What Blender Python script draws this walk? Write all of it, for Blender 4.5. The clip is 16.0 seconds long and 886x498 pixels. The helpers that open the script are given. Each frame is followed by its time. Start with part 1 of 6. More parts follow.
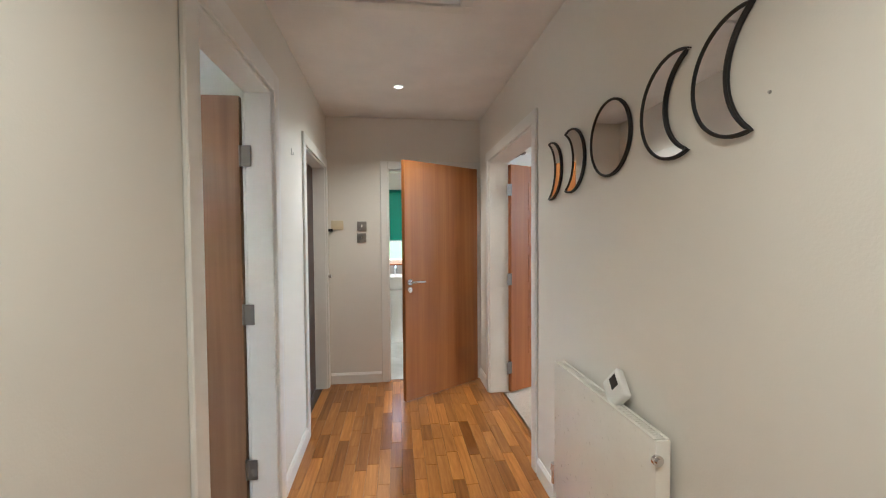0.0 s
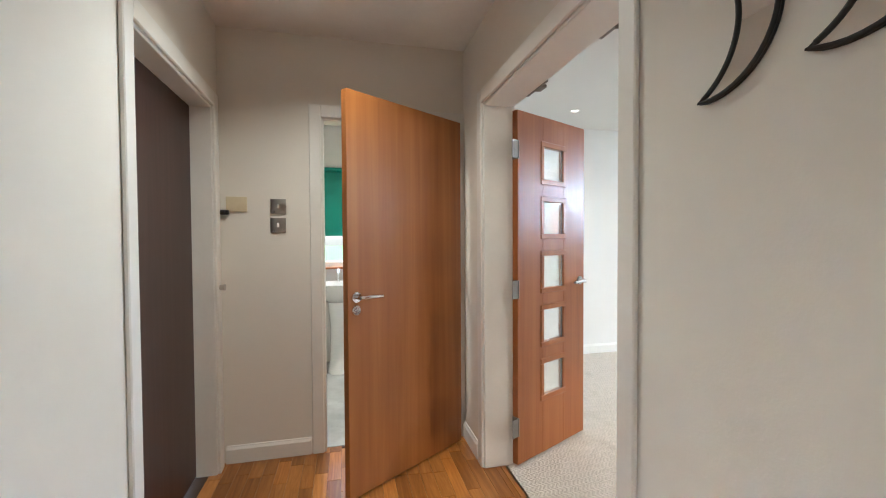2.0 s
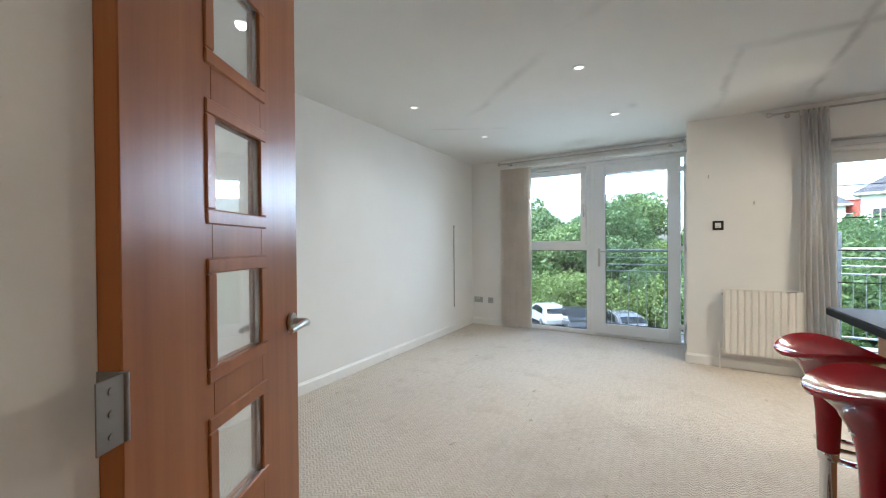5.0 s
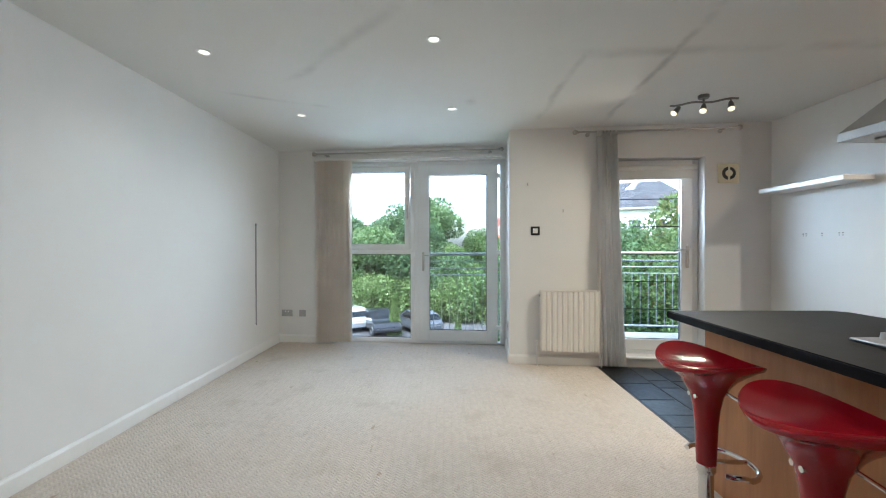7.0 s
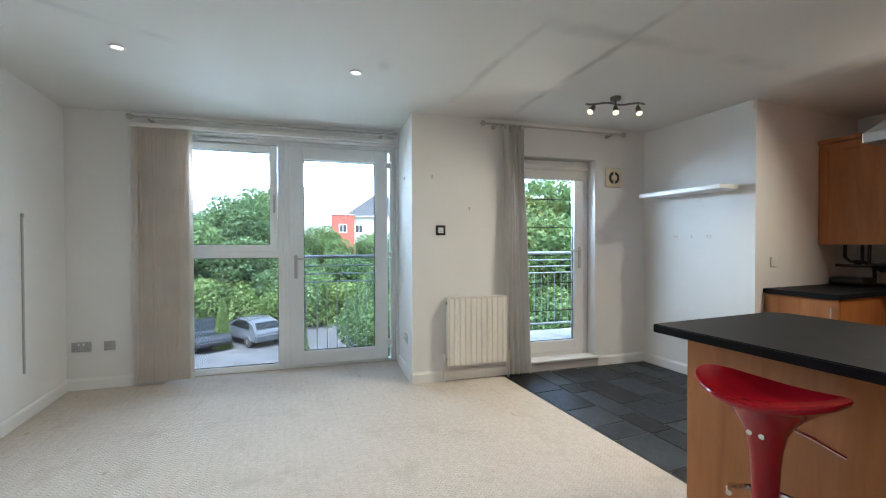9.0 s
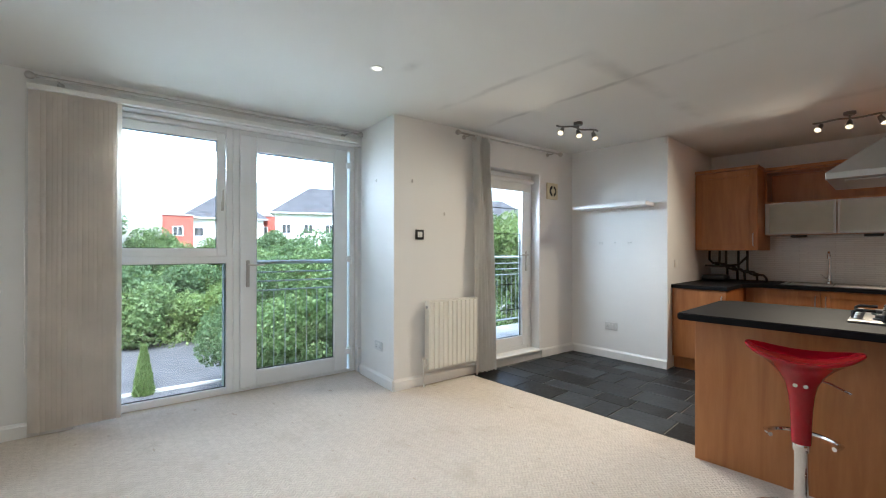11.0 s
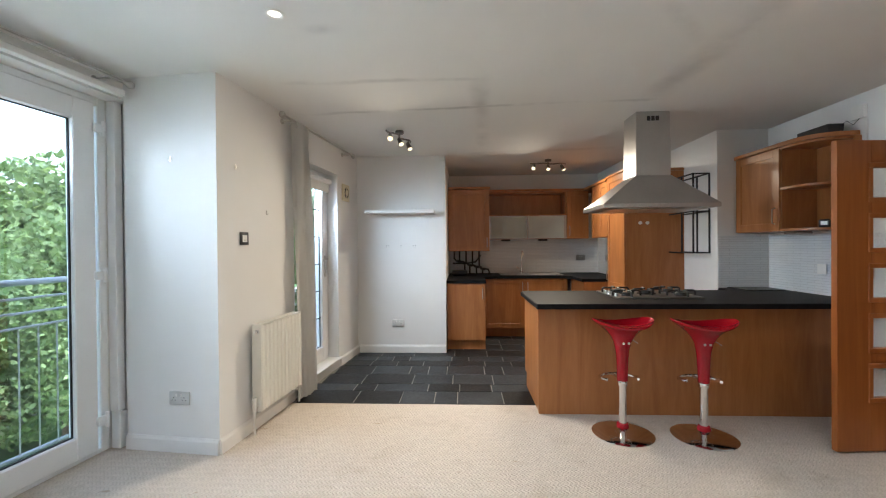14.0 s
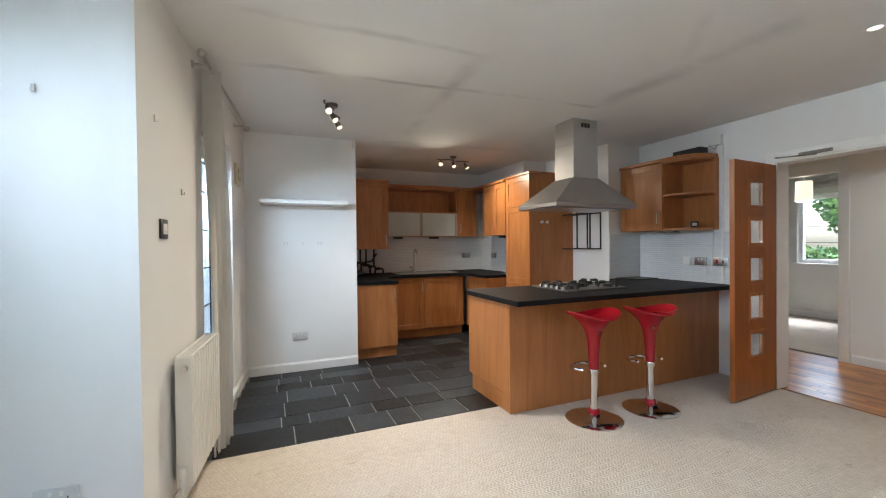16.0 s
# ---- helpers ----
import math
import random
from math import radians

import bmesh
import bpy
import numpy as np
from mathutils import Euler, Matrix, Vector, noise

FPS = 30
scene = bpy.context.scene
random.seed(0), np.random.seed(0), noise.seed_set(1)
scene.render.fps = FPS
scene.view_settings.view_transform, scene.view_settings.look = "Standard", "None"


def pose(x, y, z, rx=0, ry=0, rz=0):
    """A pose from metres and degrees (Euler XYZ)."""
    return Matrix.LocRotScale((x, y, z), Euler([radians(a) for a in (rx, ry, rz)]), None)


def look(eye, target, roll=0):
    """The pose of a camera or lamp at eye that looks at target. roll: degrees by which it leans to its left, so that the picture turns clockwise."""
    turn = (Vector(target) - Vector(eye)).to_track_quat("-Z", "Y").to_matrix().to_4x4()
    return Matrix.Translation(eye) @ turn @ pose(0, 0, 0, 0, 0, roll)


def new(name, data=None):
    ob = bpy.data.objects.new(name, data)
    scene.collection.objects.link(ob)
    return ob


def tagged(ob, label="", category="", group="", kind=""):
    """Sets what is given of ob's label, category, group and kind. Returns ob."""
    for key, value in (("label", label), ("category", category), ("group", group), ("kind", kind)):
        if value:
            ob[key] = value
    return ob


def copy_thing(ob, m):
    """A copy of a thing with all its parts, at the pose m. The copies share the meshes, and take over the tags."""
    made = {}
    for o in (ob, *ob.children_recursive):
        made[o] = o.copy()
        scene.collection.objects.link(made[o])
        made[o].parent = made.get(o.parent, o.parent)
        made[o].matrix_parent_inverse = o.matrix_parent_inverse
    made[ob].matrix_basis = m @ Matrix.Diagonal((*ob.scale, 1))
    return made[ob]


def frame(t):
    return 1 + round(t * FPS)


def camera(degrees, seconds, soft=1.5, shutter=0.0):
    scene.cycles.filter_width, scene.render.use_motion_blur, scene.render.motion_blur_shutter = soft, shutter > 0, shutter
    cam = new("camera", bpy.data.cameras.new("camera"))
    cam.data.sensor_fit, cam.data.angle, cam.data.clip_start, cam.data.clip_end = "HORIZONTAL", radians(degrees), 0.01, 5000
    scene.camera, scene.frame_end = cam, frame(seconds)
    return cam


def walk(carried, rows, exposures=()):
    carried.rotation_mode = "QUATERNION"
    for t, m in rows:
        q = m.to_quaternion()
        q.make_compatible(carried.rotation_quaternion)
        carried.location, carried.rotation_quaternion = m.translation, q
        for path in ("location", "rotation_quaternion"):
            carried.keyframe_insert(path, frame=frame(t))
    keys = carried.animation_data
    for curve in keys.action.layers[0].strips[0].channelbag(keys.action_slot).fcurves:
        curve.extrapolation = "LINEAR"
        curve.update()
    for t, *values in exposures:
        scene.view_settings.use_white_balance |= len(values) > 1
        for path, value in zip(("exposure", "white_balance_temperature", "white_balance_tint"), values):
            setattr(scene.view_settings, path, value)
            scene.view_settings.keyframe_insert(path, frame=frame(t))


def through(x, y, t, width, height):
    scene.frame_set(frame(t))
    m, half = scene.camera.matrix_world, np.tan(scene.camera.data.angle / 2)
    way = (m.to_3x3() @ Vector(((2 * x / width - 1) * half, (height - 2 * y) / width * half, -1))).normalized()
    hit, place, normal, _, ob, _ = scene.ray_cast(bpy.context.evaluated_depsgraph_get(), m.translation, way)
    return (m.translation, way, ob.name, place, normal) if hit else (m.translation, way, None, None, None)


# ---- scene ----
cam = camera(94.6, 16.0, soft=1.1)
PATH = [
    (0, (0.041, 0.335, 1.377), (0.265, 2.321, 1.314), -0.4),
    (0.5, (0.08, 0.578, 1.37), (0.304, 2.564, 1.301), -0.0),
    (1, (0.084, 0.909, 1.335), (0.343, 2.891, 1.267), -0.2),
    (1.5, (0.076, 1.269, 1.301), (0.401, 3.242, 1.255), -0.2),
    (2, (0.101, 1.673, 1.280), (0.56, 3.619, 1.232), -0.3),
    (2.5, (0.131, 2.036, 1.268), (0.798, 3.921, 1.216), -0.2),
    (3, (0.202, 2.355, 1.246), (1.107, 4.138, 1.211), -0.2),
    (3.5, (0.332, 2.609, 1.235), (1.469, 4.254, 1.210), -0.1),
    (4, (0.464, 2.803, 1.239), (1.848, 4.247, 1.213), -0.1),
    (4.5, (0.592, 2.962, 1.238), (2.187, 4.168, 1.216), -0.2),
    (5, (0.716, 3.075, 1.233), (2.478, 4.019, 1.213), -0.4),
    (5.2, (0.794, 3.077, 1.232), (2.6, 3.934, 1.213), -0.2),
    (7.3, (1.376, 3.56, 1.249), (3.374, 3.466, 1.237), 0.0),
    (7.5, (1.446, 3.576, 1.243), (3.44, 3.414, 1.233), 0.1),
    (8, (1.671, 3.631, 1.258), (3.641, 3.285, 1.249), 0.1),
    (8.5, (1.879, 3.725, 1.271), (3.802, 3.177, 1.259), 0.0),
    (8.7, (1.965, 3.822, 1.282), (3.862, 3.189, 1.263), -0.1),
    (10.8, (2.547, 4.876, 1.283), (4.092, 3.606, 1.287), 0.2),
    (11, (2.635, 4.968, 1.268), (4.121, 3.629, 1.271), 0.1),
    (11.5, (2.786, 5.137, 1.305), (4.108, 3.636, 1.3), -0.0),
    (12, (3.046, 5.252, 1.32), (4.155, 3.588, 1.313), -0.1),
    (12.5, (3.298, 5.358, 1.308), (4.159, 3.553, 1.299), -0.3),
    (13, (3.552, 5.43, 1.322), (4.159, 3.524, 1.312), -0.4),
    (13.5, (3.853, 5.409, 1.341), (4.197, 3.438, 1.333), -0.4),
    (14, (4.057, 5.424, 1.342), (4.151, 3.427, 1.328), -0.5),
    (14.5, (4.329, 5.423, 1.306), (4.174, 3.429, 1.296), -0.6),
    (15, (4.635, 5.345, 1.322), (4.255, 3.381, 1.305), -0.6),
    (15.5, (4.941, 5.174, 1.336), (4.355, 3.262, 1.315), -0.6),
    (16, (5.152, 4.85, 1.323), (4.373, 3.009, 1.3), -0.6),
]
EXPOSURES = [(0, 4.22, 5200, 4), (1.0, 4.35, 4950, 1), (2.0, 4.2, 5250, 4), (2.5, 4.02, 5400, 7), (3.0, 3.75, 5180, 7), (3.5, 3.66, 4980, 6), (4.0, 3.53, 5150, 5), (5, 3.36, 5300, 4), (8.5, 3.22, 5150, 3), (11, 3.35, 5350, 5), (13, 3.47, 5550, 7), (16, 3.46, 5450, 6)]
walk(cam, [(t, look(eye, target, roll)) for t, eye, target, roll in PATH], EXPOSURES)
# ---------------------------------------------------------------- world and light
world = bpy.data.worlds.new("overcast_sky")
scene.world = world
world.use_nodes = True
wn = world.node_tree.nodes
wl = world.node_tree.links
sky = wn.new("ShaderNodeTexSky")
sky.sky_type = 'NISHITA'
sky.sun_disc = False
sky.sun_elevation = radians(60)
sky.sun_rotation = radians(290)
sky.dust_density = 4.0
sky.air_density = 1.2
hsv = wn.new("ShaderNodeHueSaturation")
hsv.inputs["Saturation"].default_value = 0.75
wl.new(sky.outputs[0], hsv.inputs["Color"])
wl.new(hsv.outputs[0], wn["Background"].inputs[0])
wn["Background"].inputs[1].default_value = 0.105

sun_data = bpy.data.lights.new("sun", 'SUN')
sun_data.energy = 1.05
sun_data.angle = radians(25)
sun_data.color = (1.0, 0.97, 0.92)
sun_ob = new("sun", sun_data)
sun_ob.matrix_world = look((0, 0, 30), (8, -3, 14))

# added area lamps in the heads of the window openings, boosting the skylight
for eye, aim, w, h, watts in (((6.70, 3.88, 2.02), (2.0, 4.33, 0.2), 1.55, 0.24, 2.1), ((5.735, 1.38, 1.89), (3.4, 0.3, 0.2), 0.60, 0.10, 1.15)):
    wd = bpy.data.lights.new("sky_fill_lamp", 'AREA')
    wd.shape = 'RECTANGLE'
    wd.size, wd.size_y = w, h
    wd.energy = watts
    wd.spread = radians(105)
    wd.color = (0.86, 0.93, 1.0)
    new("sky_fill_lamp", wd).matrix_world = look(eye, aim)

# ---------------------------------------------------------------- helpers


def ramp(nt, fac, stops):
    r = nt.nodes.new("ShaderNodeValToRGB")
    while len(r.color_ramp.elements) < len(stops):
        r.color_ramp.elements.new(0.5)
    for e, (p, c) in zip(r.color_ramp.elements, stops):
        e.position = p
        e.color = (*c, 1)
    nt.links.new(fac, r.inputs[0])
    return r.outputs[0]


def coords(nt, scale=(1, 1, 1), rot=(0, 0, 0), rnd=0.0):
    tc = nt.nodes.new("ShaderNodeTexCoord")
    mp = nt.nodes.new("ShaderNodeMapping")
    mp.inputs["Scale"].default_value = scale
    mp.inputs["Rotation"].default_value = rot
    nt.links.new(tc.outputs["Object"], mp.inputs[0])
    if rnd:
        oi = nt.nodes.new("ShaderNodeObjectInfo")
        vm = nt.nodes.new("ShaderNodeVectorMath")
        vm.operation = 'SCALE'
        vm.inputs[0].default_value = (rnd, rnd * 0.7, rnd * 1.3)
        nt.links.new(oi.outputs["Random"], vm.inputs["Scale"])
        nt.links.new(vm.outputs[0], mp.inputs["Location"])
    return mp.outputs[0]


def noise_tex(nt, vec, scale, detail=4.0, rough=0.55, dist=0.0):
    n = nt.nodes.new("ShaderNodeTexNoise")
    n.inputs["Scale"].default_value = scale
    n.inputs["Detail"].default_value = detail
    n.inputs["Roughness"].default_value = rough
    n.inputs["Distortion"].default_value = dist
    nt.links.new(vec, n.inputs["Vector"])
    return n.outputs[0]


def mix(nt, fac, a, b, mode='MIX'):
    m = nt.nodes.new("ShaderNodeMix")
    m.data_type = 'RGBA'
    m.blend_type = mode
    for slot, v in ((0, fac), (6, a), (7, b)):
        if isinstance(v, (int, float)):
            m.inputs[slot].default_value = v
        elif isinstance(v, tuple):
            m.inputs[slot].default_value = (*v, 1)
        else:
            nt.links.new(v, m.inputs[slot])
    return m.outputs[2]


def bump(nt, bsdf, height, strength=0.2, dist=0.01):
    b = nt.nodes.new("ShaderNodeBump")
    b.inputs["Strength"].default_value = strength
    b.inputs["Distance"].default_value = dist
    nt.links.new(height, b.inputs["Height"])
    nt.links.new(b.outputs[0], bsdf.inputs["Normal"])


def base_mat(name, rough=0.5, metal=0.0, spec=0.5):
    m = bpy.data.materials.new(name)
    m.use_nodes = True
    b = m.node_tree.nodes["Principled BSDF"]
    b.inputs["Roughness"].default_value = rough
    b.inputs["Metallic"].default_value = metal
    b.inputs["Specular IOR Level"].default_value = spec
    return m, m.node_tree, b


def plain(name, col, rough=0.5, metal=0.0, var=0.06, scale=3.0, bmp=0.05, grain=60.0):
    """Paint, plastic or metal with slight unevenness at two scales."""
    m, nt, b = base_mat(name, rough, metal)
    v = coords(nt)
    big = noise_tex(nt, v, scale, 5)
    fine = noise_tex(nt, v, grain, 3)
    lo = tuple(c * (1 - var) for c in col)
    hi = tuple(min(1, c * (1 + var)) for c in col)
    c1 = ramp(nt, big, [(0.35, lo), (0.65, hi)])
    nt.links.new(mix(nt, 0.12, c1, fine, 'SOFT_LIGHT'), b.inputs["Base Color"])
    r = nt.nodes.new("ShaderNodeMapRange")
    r.inputs["To Min"].default_value = max(0.02, rough - 0.07)
    r.inputs["To Max"].default_value = min(1, rough + 0.07)
    nt.links.new(fine, r.inputs[0])
    nt.links.new(r.outputs[0], b.inputs["Roughness"])
    if bmp:
        bump(nt, b, fine, bmp, 0.004)
    return m


def wood(name, dark, mid, light, scale=(14, 14, 1.2), rough=0.35, rnd=3.0, contrast=0.5, rot=(0, 0, 0)):
    """Veneer or board with the grain along local z unless turned."""
    m, nt, b = base_mat(name, rough)
    v = coords(nt, scale, rot, rnd)
    bands = noise_tex(nt, v, 1.0, 6, 0.6, 1.2)
    v2 = coords(nt, tuple(s * 6 for s in scale), rot, rnd)
    fine = noise_tex(nt, v2, 1.0, 4, 0.6)
    c = ramp(nt, bands, [(0.3, dark), (0.5, mid), (0.7, light)])
    c = mix(nt, 0.25, c, ramp(nt, fine, [(0.3, dark), (0.7, light)]))
    oi = nt.nodes.new("ShaderNodeObjectInfo")
    tone = ramp(nt, oi.outputs["Random"], [(0, (0.80, 0.78, 0.76)), (1, (1.0, 1.0, 1.0))])
    c = mix(nt, 1.0 if rnd > 3.5 else 0.4, c, tone, 'MULTIPLY')
    nt.links.new(c, b.inputs["Base Color"])
    bump(nt, b, fine, 0.08, 0.002)
    return m


def emis(name, col, strength):
    m, nt, b = base_mat(name, 0.4)
    b.inputs["Base Color"].default_value = (0.9, 0.9, 0.85, 1)
    b.inputs["Emission Color"].default_value = (*col, 1)
    b.inputs["Emission Strength"].default_value = strength
    return m


def glass_mat(name, tint=(0.96, 0.98, 0.97), rough=0.0, clear=1.0):
    m, nt, b = base_mat(name, rough)
    b.inputs["Base Color"].default_value = (*tint, 1)
    b.inputs["Transmission Weight"].default_value = clear
    b.inputs["IOR"].default_value = 1.45
    return m


def box(bm, a, b, bev=0.0, seg=1):
    lo = [min(p, q) for p, q in zip(a, b)]
    hi = [max(p, q) for p, q in zip(a, b)]
    s = [q - p for p, q in zip(lo, hi)]
    c = [(p + q) / 2 for p, q in zip(lo, hi)]
    r = bmesh.ops.create_cube(bm, size=1.0, matrix=Matrix.LocRotScale(c, None, s))
    if bev:
        es = list({e for v in r["verts"] for e in v.link_edges})
        bmesh.ops.bevel(bm, geom=es, offset=min(bev, min(s) * 0.45), segments=seg, affect='EDGES', profile=0.5)


def cyl(bm, p, q, r0, r1=None, seg=16, caps=True):
    p, q = Vector(p), Vector(q)
    d = q - p
    m = Matrix.Translation((p + q) / 2) @ d.to_track_quat('Z', 'Y').to_matrix().to_4x4()
    bmesh.ops.create_cone(bm, cap_ends=caps, segments=seg, radius1=r0, radius2=r0 if r1 is None else r1, depth=d.length, matrix=m)


def ball(bm, c, r, seg=14, sc=(1, 1, 1)):
    bmesh.ops.create_uvsphere(bm, u_segments=seg, v_segments=max(6, seg // 2), radius=r,
                              matrix=Matrix.LocRotScale(c, None, sc))


def lathe(bm, prof, c=(0, 0, 0), seg=32, m=None):
    rings = []
    for r, z in prof:
        ring = []
        for i in range(seg):
            a = 2 * math.pi * i / seg
            v = Vector((c[0] + r * math.cos(a), c[1] + r * math.sin(a), c[2] + z))
            ring.append(bm.verts.new(m @ v if m else v))
        rings.append(ring)
    for a, b in zip(rings, rings[1:]):
        for i in range(seg):
            j = (i + 1) % seg
            bm.faces.new((a[i], a[j], b[j], b[i]))
    if prof[0][0] > 1e-4:
        bm.faces.new(list(reversed(rings[0])))
    if prof[-1][0] > 1e-4:
        bm.faces.new(rings[-1])


def tube(bm, pts, r, seg=10, closed=False):
    pts = [Vector(p) for p in pts]
    rings = []
    n = len(pts)
    up = None
    for i, p in enumerate(pts):
        if closed:
            d = pts[(i + 1) % n] - pts[i - 1]
        else:
            d = pts[min(i + 1, n - 1)] - pts[max(i - 1, 0)]
        d.normalize()
        if up is None:
            up = Vector((0, 0, 1)) if abs(d.z) < 0.9 else Vector((1, 0, 0))
        s = d.cross(up).normalized()
        up = s.cross(d).normalized()
        rr = r[i] if isinstance(r, (list, tuple)) else r
        rings.append([bm.verts.new(p + rr * (math.cos(2 * math.pi * k / seg) * s + math.sin(2 * math.pi * k / seg) * up)) for k in range(seg)])
    pairs = list(zip(rings, rings[1:])) + ([(rings[-1], rings[0])] if closed else [])
    for a, b in pairs:
        for k in range(seg):
            j = (k + 1) % seg
            bm.faces.new((a[k], b[k], b[j], a[j]))
    if not closed:
        bm.faces.new(rings[0])
        bm.faces.new(list(reversed(rings[-1])))


def prism(bm, pts, z0, z1):
    lo = [bm.verts.new((x, y, z0)) for x, y in pts]
    hi = [bm.verts.new((x, y, z1)) for x, y in pts]
    bm.faces.new(list(reversed(lo)))
    bm.faces.new(hi)
    for i in range(len(pts)):
        j = (i + 1) % len(pts)
        bm.faces.new((lo[i], lo[j], hi[j], hi[i]))


def obj(name, bm, mat, smooth=True):
    me = bpy.data.meshes.new(name)
    bmesh.ops.recalc_face_normals(bm, faces=bm.faces)
    bm.to_mesh(me)
    bm.free()
    me.materials.append(mat)
    if smooth:
        me.polygons.foreach_set("use_smooth", [True] * len(me.polygons))
        me.set_sharp_from_angle(angle=radians(32))
    return new(name, me)


def part(name, bm, mat, parent, label=""):
    ob = obj(name, bm, mat)
    ob.parent = parent
    return tagged(ob, label) if label else ob


def thing(name, label, category, m=None, group=""):
    e = new(name)
    e.empty_display_size = 0.1
    if m is not None:
        e.matrix_basis = m
    return tagged(e, label, category, group)


def single(name, bm, mat, label, category, m=None, group=""):
    ob = obj(name, bm, mat)
    if m is not None:
        ob.matrix_basis = m
    return tagged(ob, label, category, group)


def cloth(name, col, through=0.45):
    """Fabric that lets some light through."""
    m = plain(name, col, 0.9, var=0.05, bmp=0.15, grain=200)
    nt = m.node_tree
    out = nt.nodes["Material Output"]
    b = nt.nodes["Principled BSDF"]
    tr = nt.nodes.new("ShaderNodeBsdfTranslucent")
    nt.links.new(b.inputs["Base Color"].links[0].from_socket, tr.inputs["Color"])
    ms = nt.nodes.new("ShaderNodeMixShader")
    ms.inputs[0].default_value = through
    nt.links.new(b.outputs[0], ms.inputs[1])
    nt.links.new(tr.outputs[0], ms.inputs[2])
    nt.links.new(ms.outputs[0], out.inputs["Surface"])
    return m


def built(name, bm, mat, label, m=None):
    ob = obj(name, bm, mat, smooth=False)
    if m is not None:
        ob.matrix_basis = m
    return tagged(ob, label, name.split("_")[0], "", "structure")


BM = bmesh.new
# facade frame: local x points out of the house, local y along the facade to the north
FM = pose(5.64, 2.85, 0, 0, 0, -5.7)
# west wall of the hall: local y along the wall, its face at local x = 0
END = 4.215                   # end wall of the hall
WM = pose(-0.60, END, 0, 0, 0, 1.2)
CEIL = 2.48


def fpt(n, u):
    p = FM @ Vector((n, u, 0))
    return p.x, p.y
# ---------------------------------------------------------------- materials


def wall_paint(name, col, rough=0.85):
    m, nt, b = base_mat(name, rough, 0, 0.25)
    v = coords(nt)
    big = noise_tex(nt, v, 0.9, 5)
    scuff = noise_tex(nt, v, 4.5, 8, 0.7)
    fine = noise_tex(nt, v, 160, 2)
    c = ramp(nt, big, [(0.3, tuple(x * 0.95 for x in col)), (0.7, col)])
    mask = ramp(nt, scuff, [(0.62, (0, 0, 0)), (0.78, (0.35, 0.35, 0.35))])
    c = mix(nt, mask, c, tuple(x * 0.86 for x in col))
    nt.links.new(c, b.inputs["Base Color"])
    bump(nt, b, mix(nt, 0.3, fine, scuff), 0.25, 0.002)
    return m


M_WALL = wall_paint("cream_wall_paint", (0.80, 0.79, 0.765))
M_HALL = wall_paint("warm_cream_wall_paint", (0.80, 0.77, 0.71))
M_BED = wall_paint("pale_wall_paint", (0.76, 0.74, 0.70))
M_TRIM = plain("white_gloss_paint", (0.80, 0.79, 0.76), 0.35, var=0.03, bmp=0.03)
M_PVC = plain("white_pvc", (0.82, 0.83, 0.83), 0.3, var=0.02, bmp=0.0)
M_RAD = plain("cream_radiator_enamel", (0.80, 0.78, 0.72), 0.3, var=0.03, bmp=0.02)
M_CHROME = plain("polished_chrome", (0.75, 0.75, 0.76), 0.10, 1.0, var=0.03, bmp=0.0)
M_HINGE = plain("dull_steel_hinge", (0.22, 0.20, 0.18), 0.5, 0.6, var=0.1)
M_NICKEL = plain("brushed_nickel", (0.52, 0.50, 0.47), 0.32, 1.0, var=0.08, bmp=0.03)
M_STEEL = plain("brushed_stainless_steel", (0.50, 0.49, 0.475), 0.42, 1.0, var=0.05, bmp=0.04)
M_DNICK = plain("dark_brushed_nickel", (0.20, 0.19, 0.175), 0.35, 0.9, var=0.08, bmp=0.03)
M_BLACK = plain("matt_black_metal", (0.012, 0.012, 0.013), 0.5, 0.0, var=0.2)
M_BPLAST = plain("black_plastic", (0.015, 0.015, 0.016), 0.4, var=0.15)
M_WPLAST = plain("white_plastic", (0.78, 0.77, 0.73), 0.4, var=0.03)
M_OUTLET = plain("off_white_plastic", (0.60, 0.60, 0.58), 0.4, var=0.03)
M_RUBBER = plain("black_gasket", (0.02, 0.02, 0.02), 0.7)
M_RED = plain("gloss_red_plastic", (0.30, 0.004, 0.012), 0.12, var=0.05, bmp=0.0)
M_CURT = cloth("grey_cotton_voile", (0.70, 0.685, 0.65), 0.5)
M_BLIND = cloth("beige_blind_fabric", (0.88, 0.83, 0.77), 0.5)
M_RECESS = plain("yellowed_plastic", (0.66, 0.58, 0.40), 0.45, var=0.06)
M_GREYPL = plain("grey_plastic", (0.40, 0.40, 0.40), 0.45, var=0.06)
M_SOCK = plain("satin_socket_plate", (0.42, 0.41, 0.39), 0.3, 1.0, var=0.05)
M_GLASS = glass_mat("clear_glass")
# clear door glass; a little white in it stands for light on the panes
M_DGLASS = glass_mat("brightened_door_glass", clear=0.85)
M_FROST = cloth("frosted_glass", (0.70, 0.76, 0.71), 0.35)
M_MIRROR = plain("mirror_silver", (0.86, 0.86, 0.86), 0.015, 1.0, var=0.0, bmp=0.0)
M_MIRROR.node_tree.nodes["Principled BSDF"].inputs["Roughness"].default_value = 0.01
for l in list(M_MIRROR.node_tree.links):
    if l.to_socket.name == "Roughness":
        M_MIRROR.node_tree.links.remove(l)
M_BULB = emis("lit_halogen_bulb", (1.0, 0.72, 0.38), 0.16)
M_SPOT = emis("lit_downlight_lens", (1.0, 0.86, 0.68), 0.2)
M_DOOR = wood("walnut_veneer_door", (0.215, 0.071, 0.015), (0.325, 0.119, 0.027), (0.435, 0.178, 0.047), (5.5, 5.5, 0.16), 0.32, 3.0)
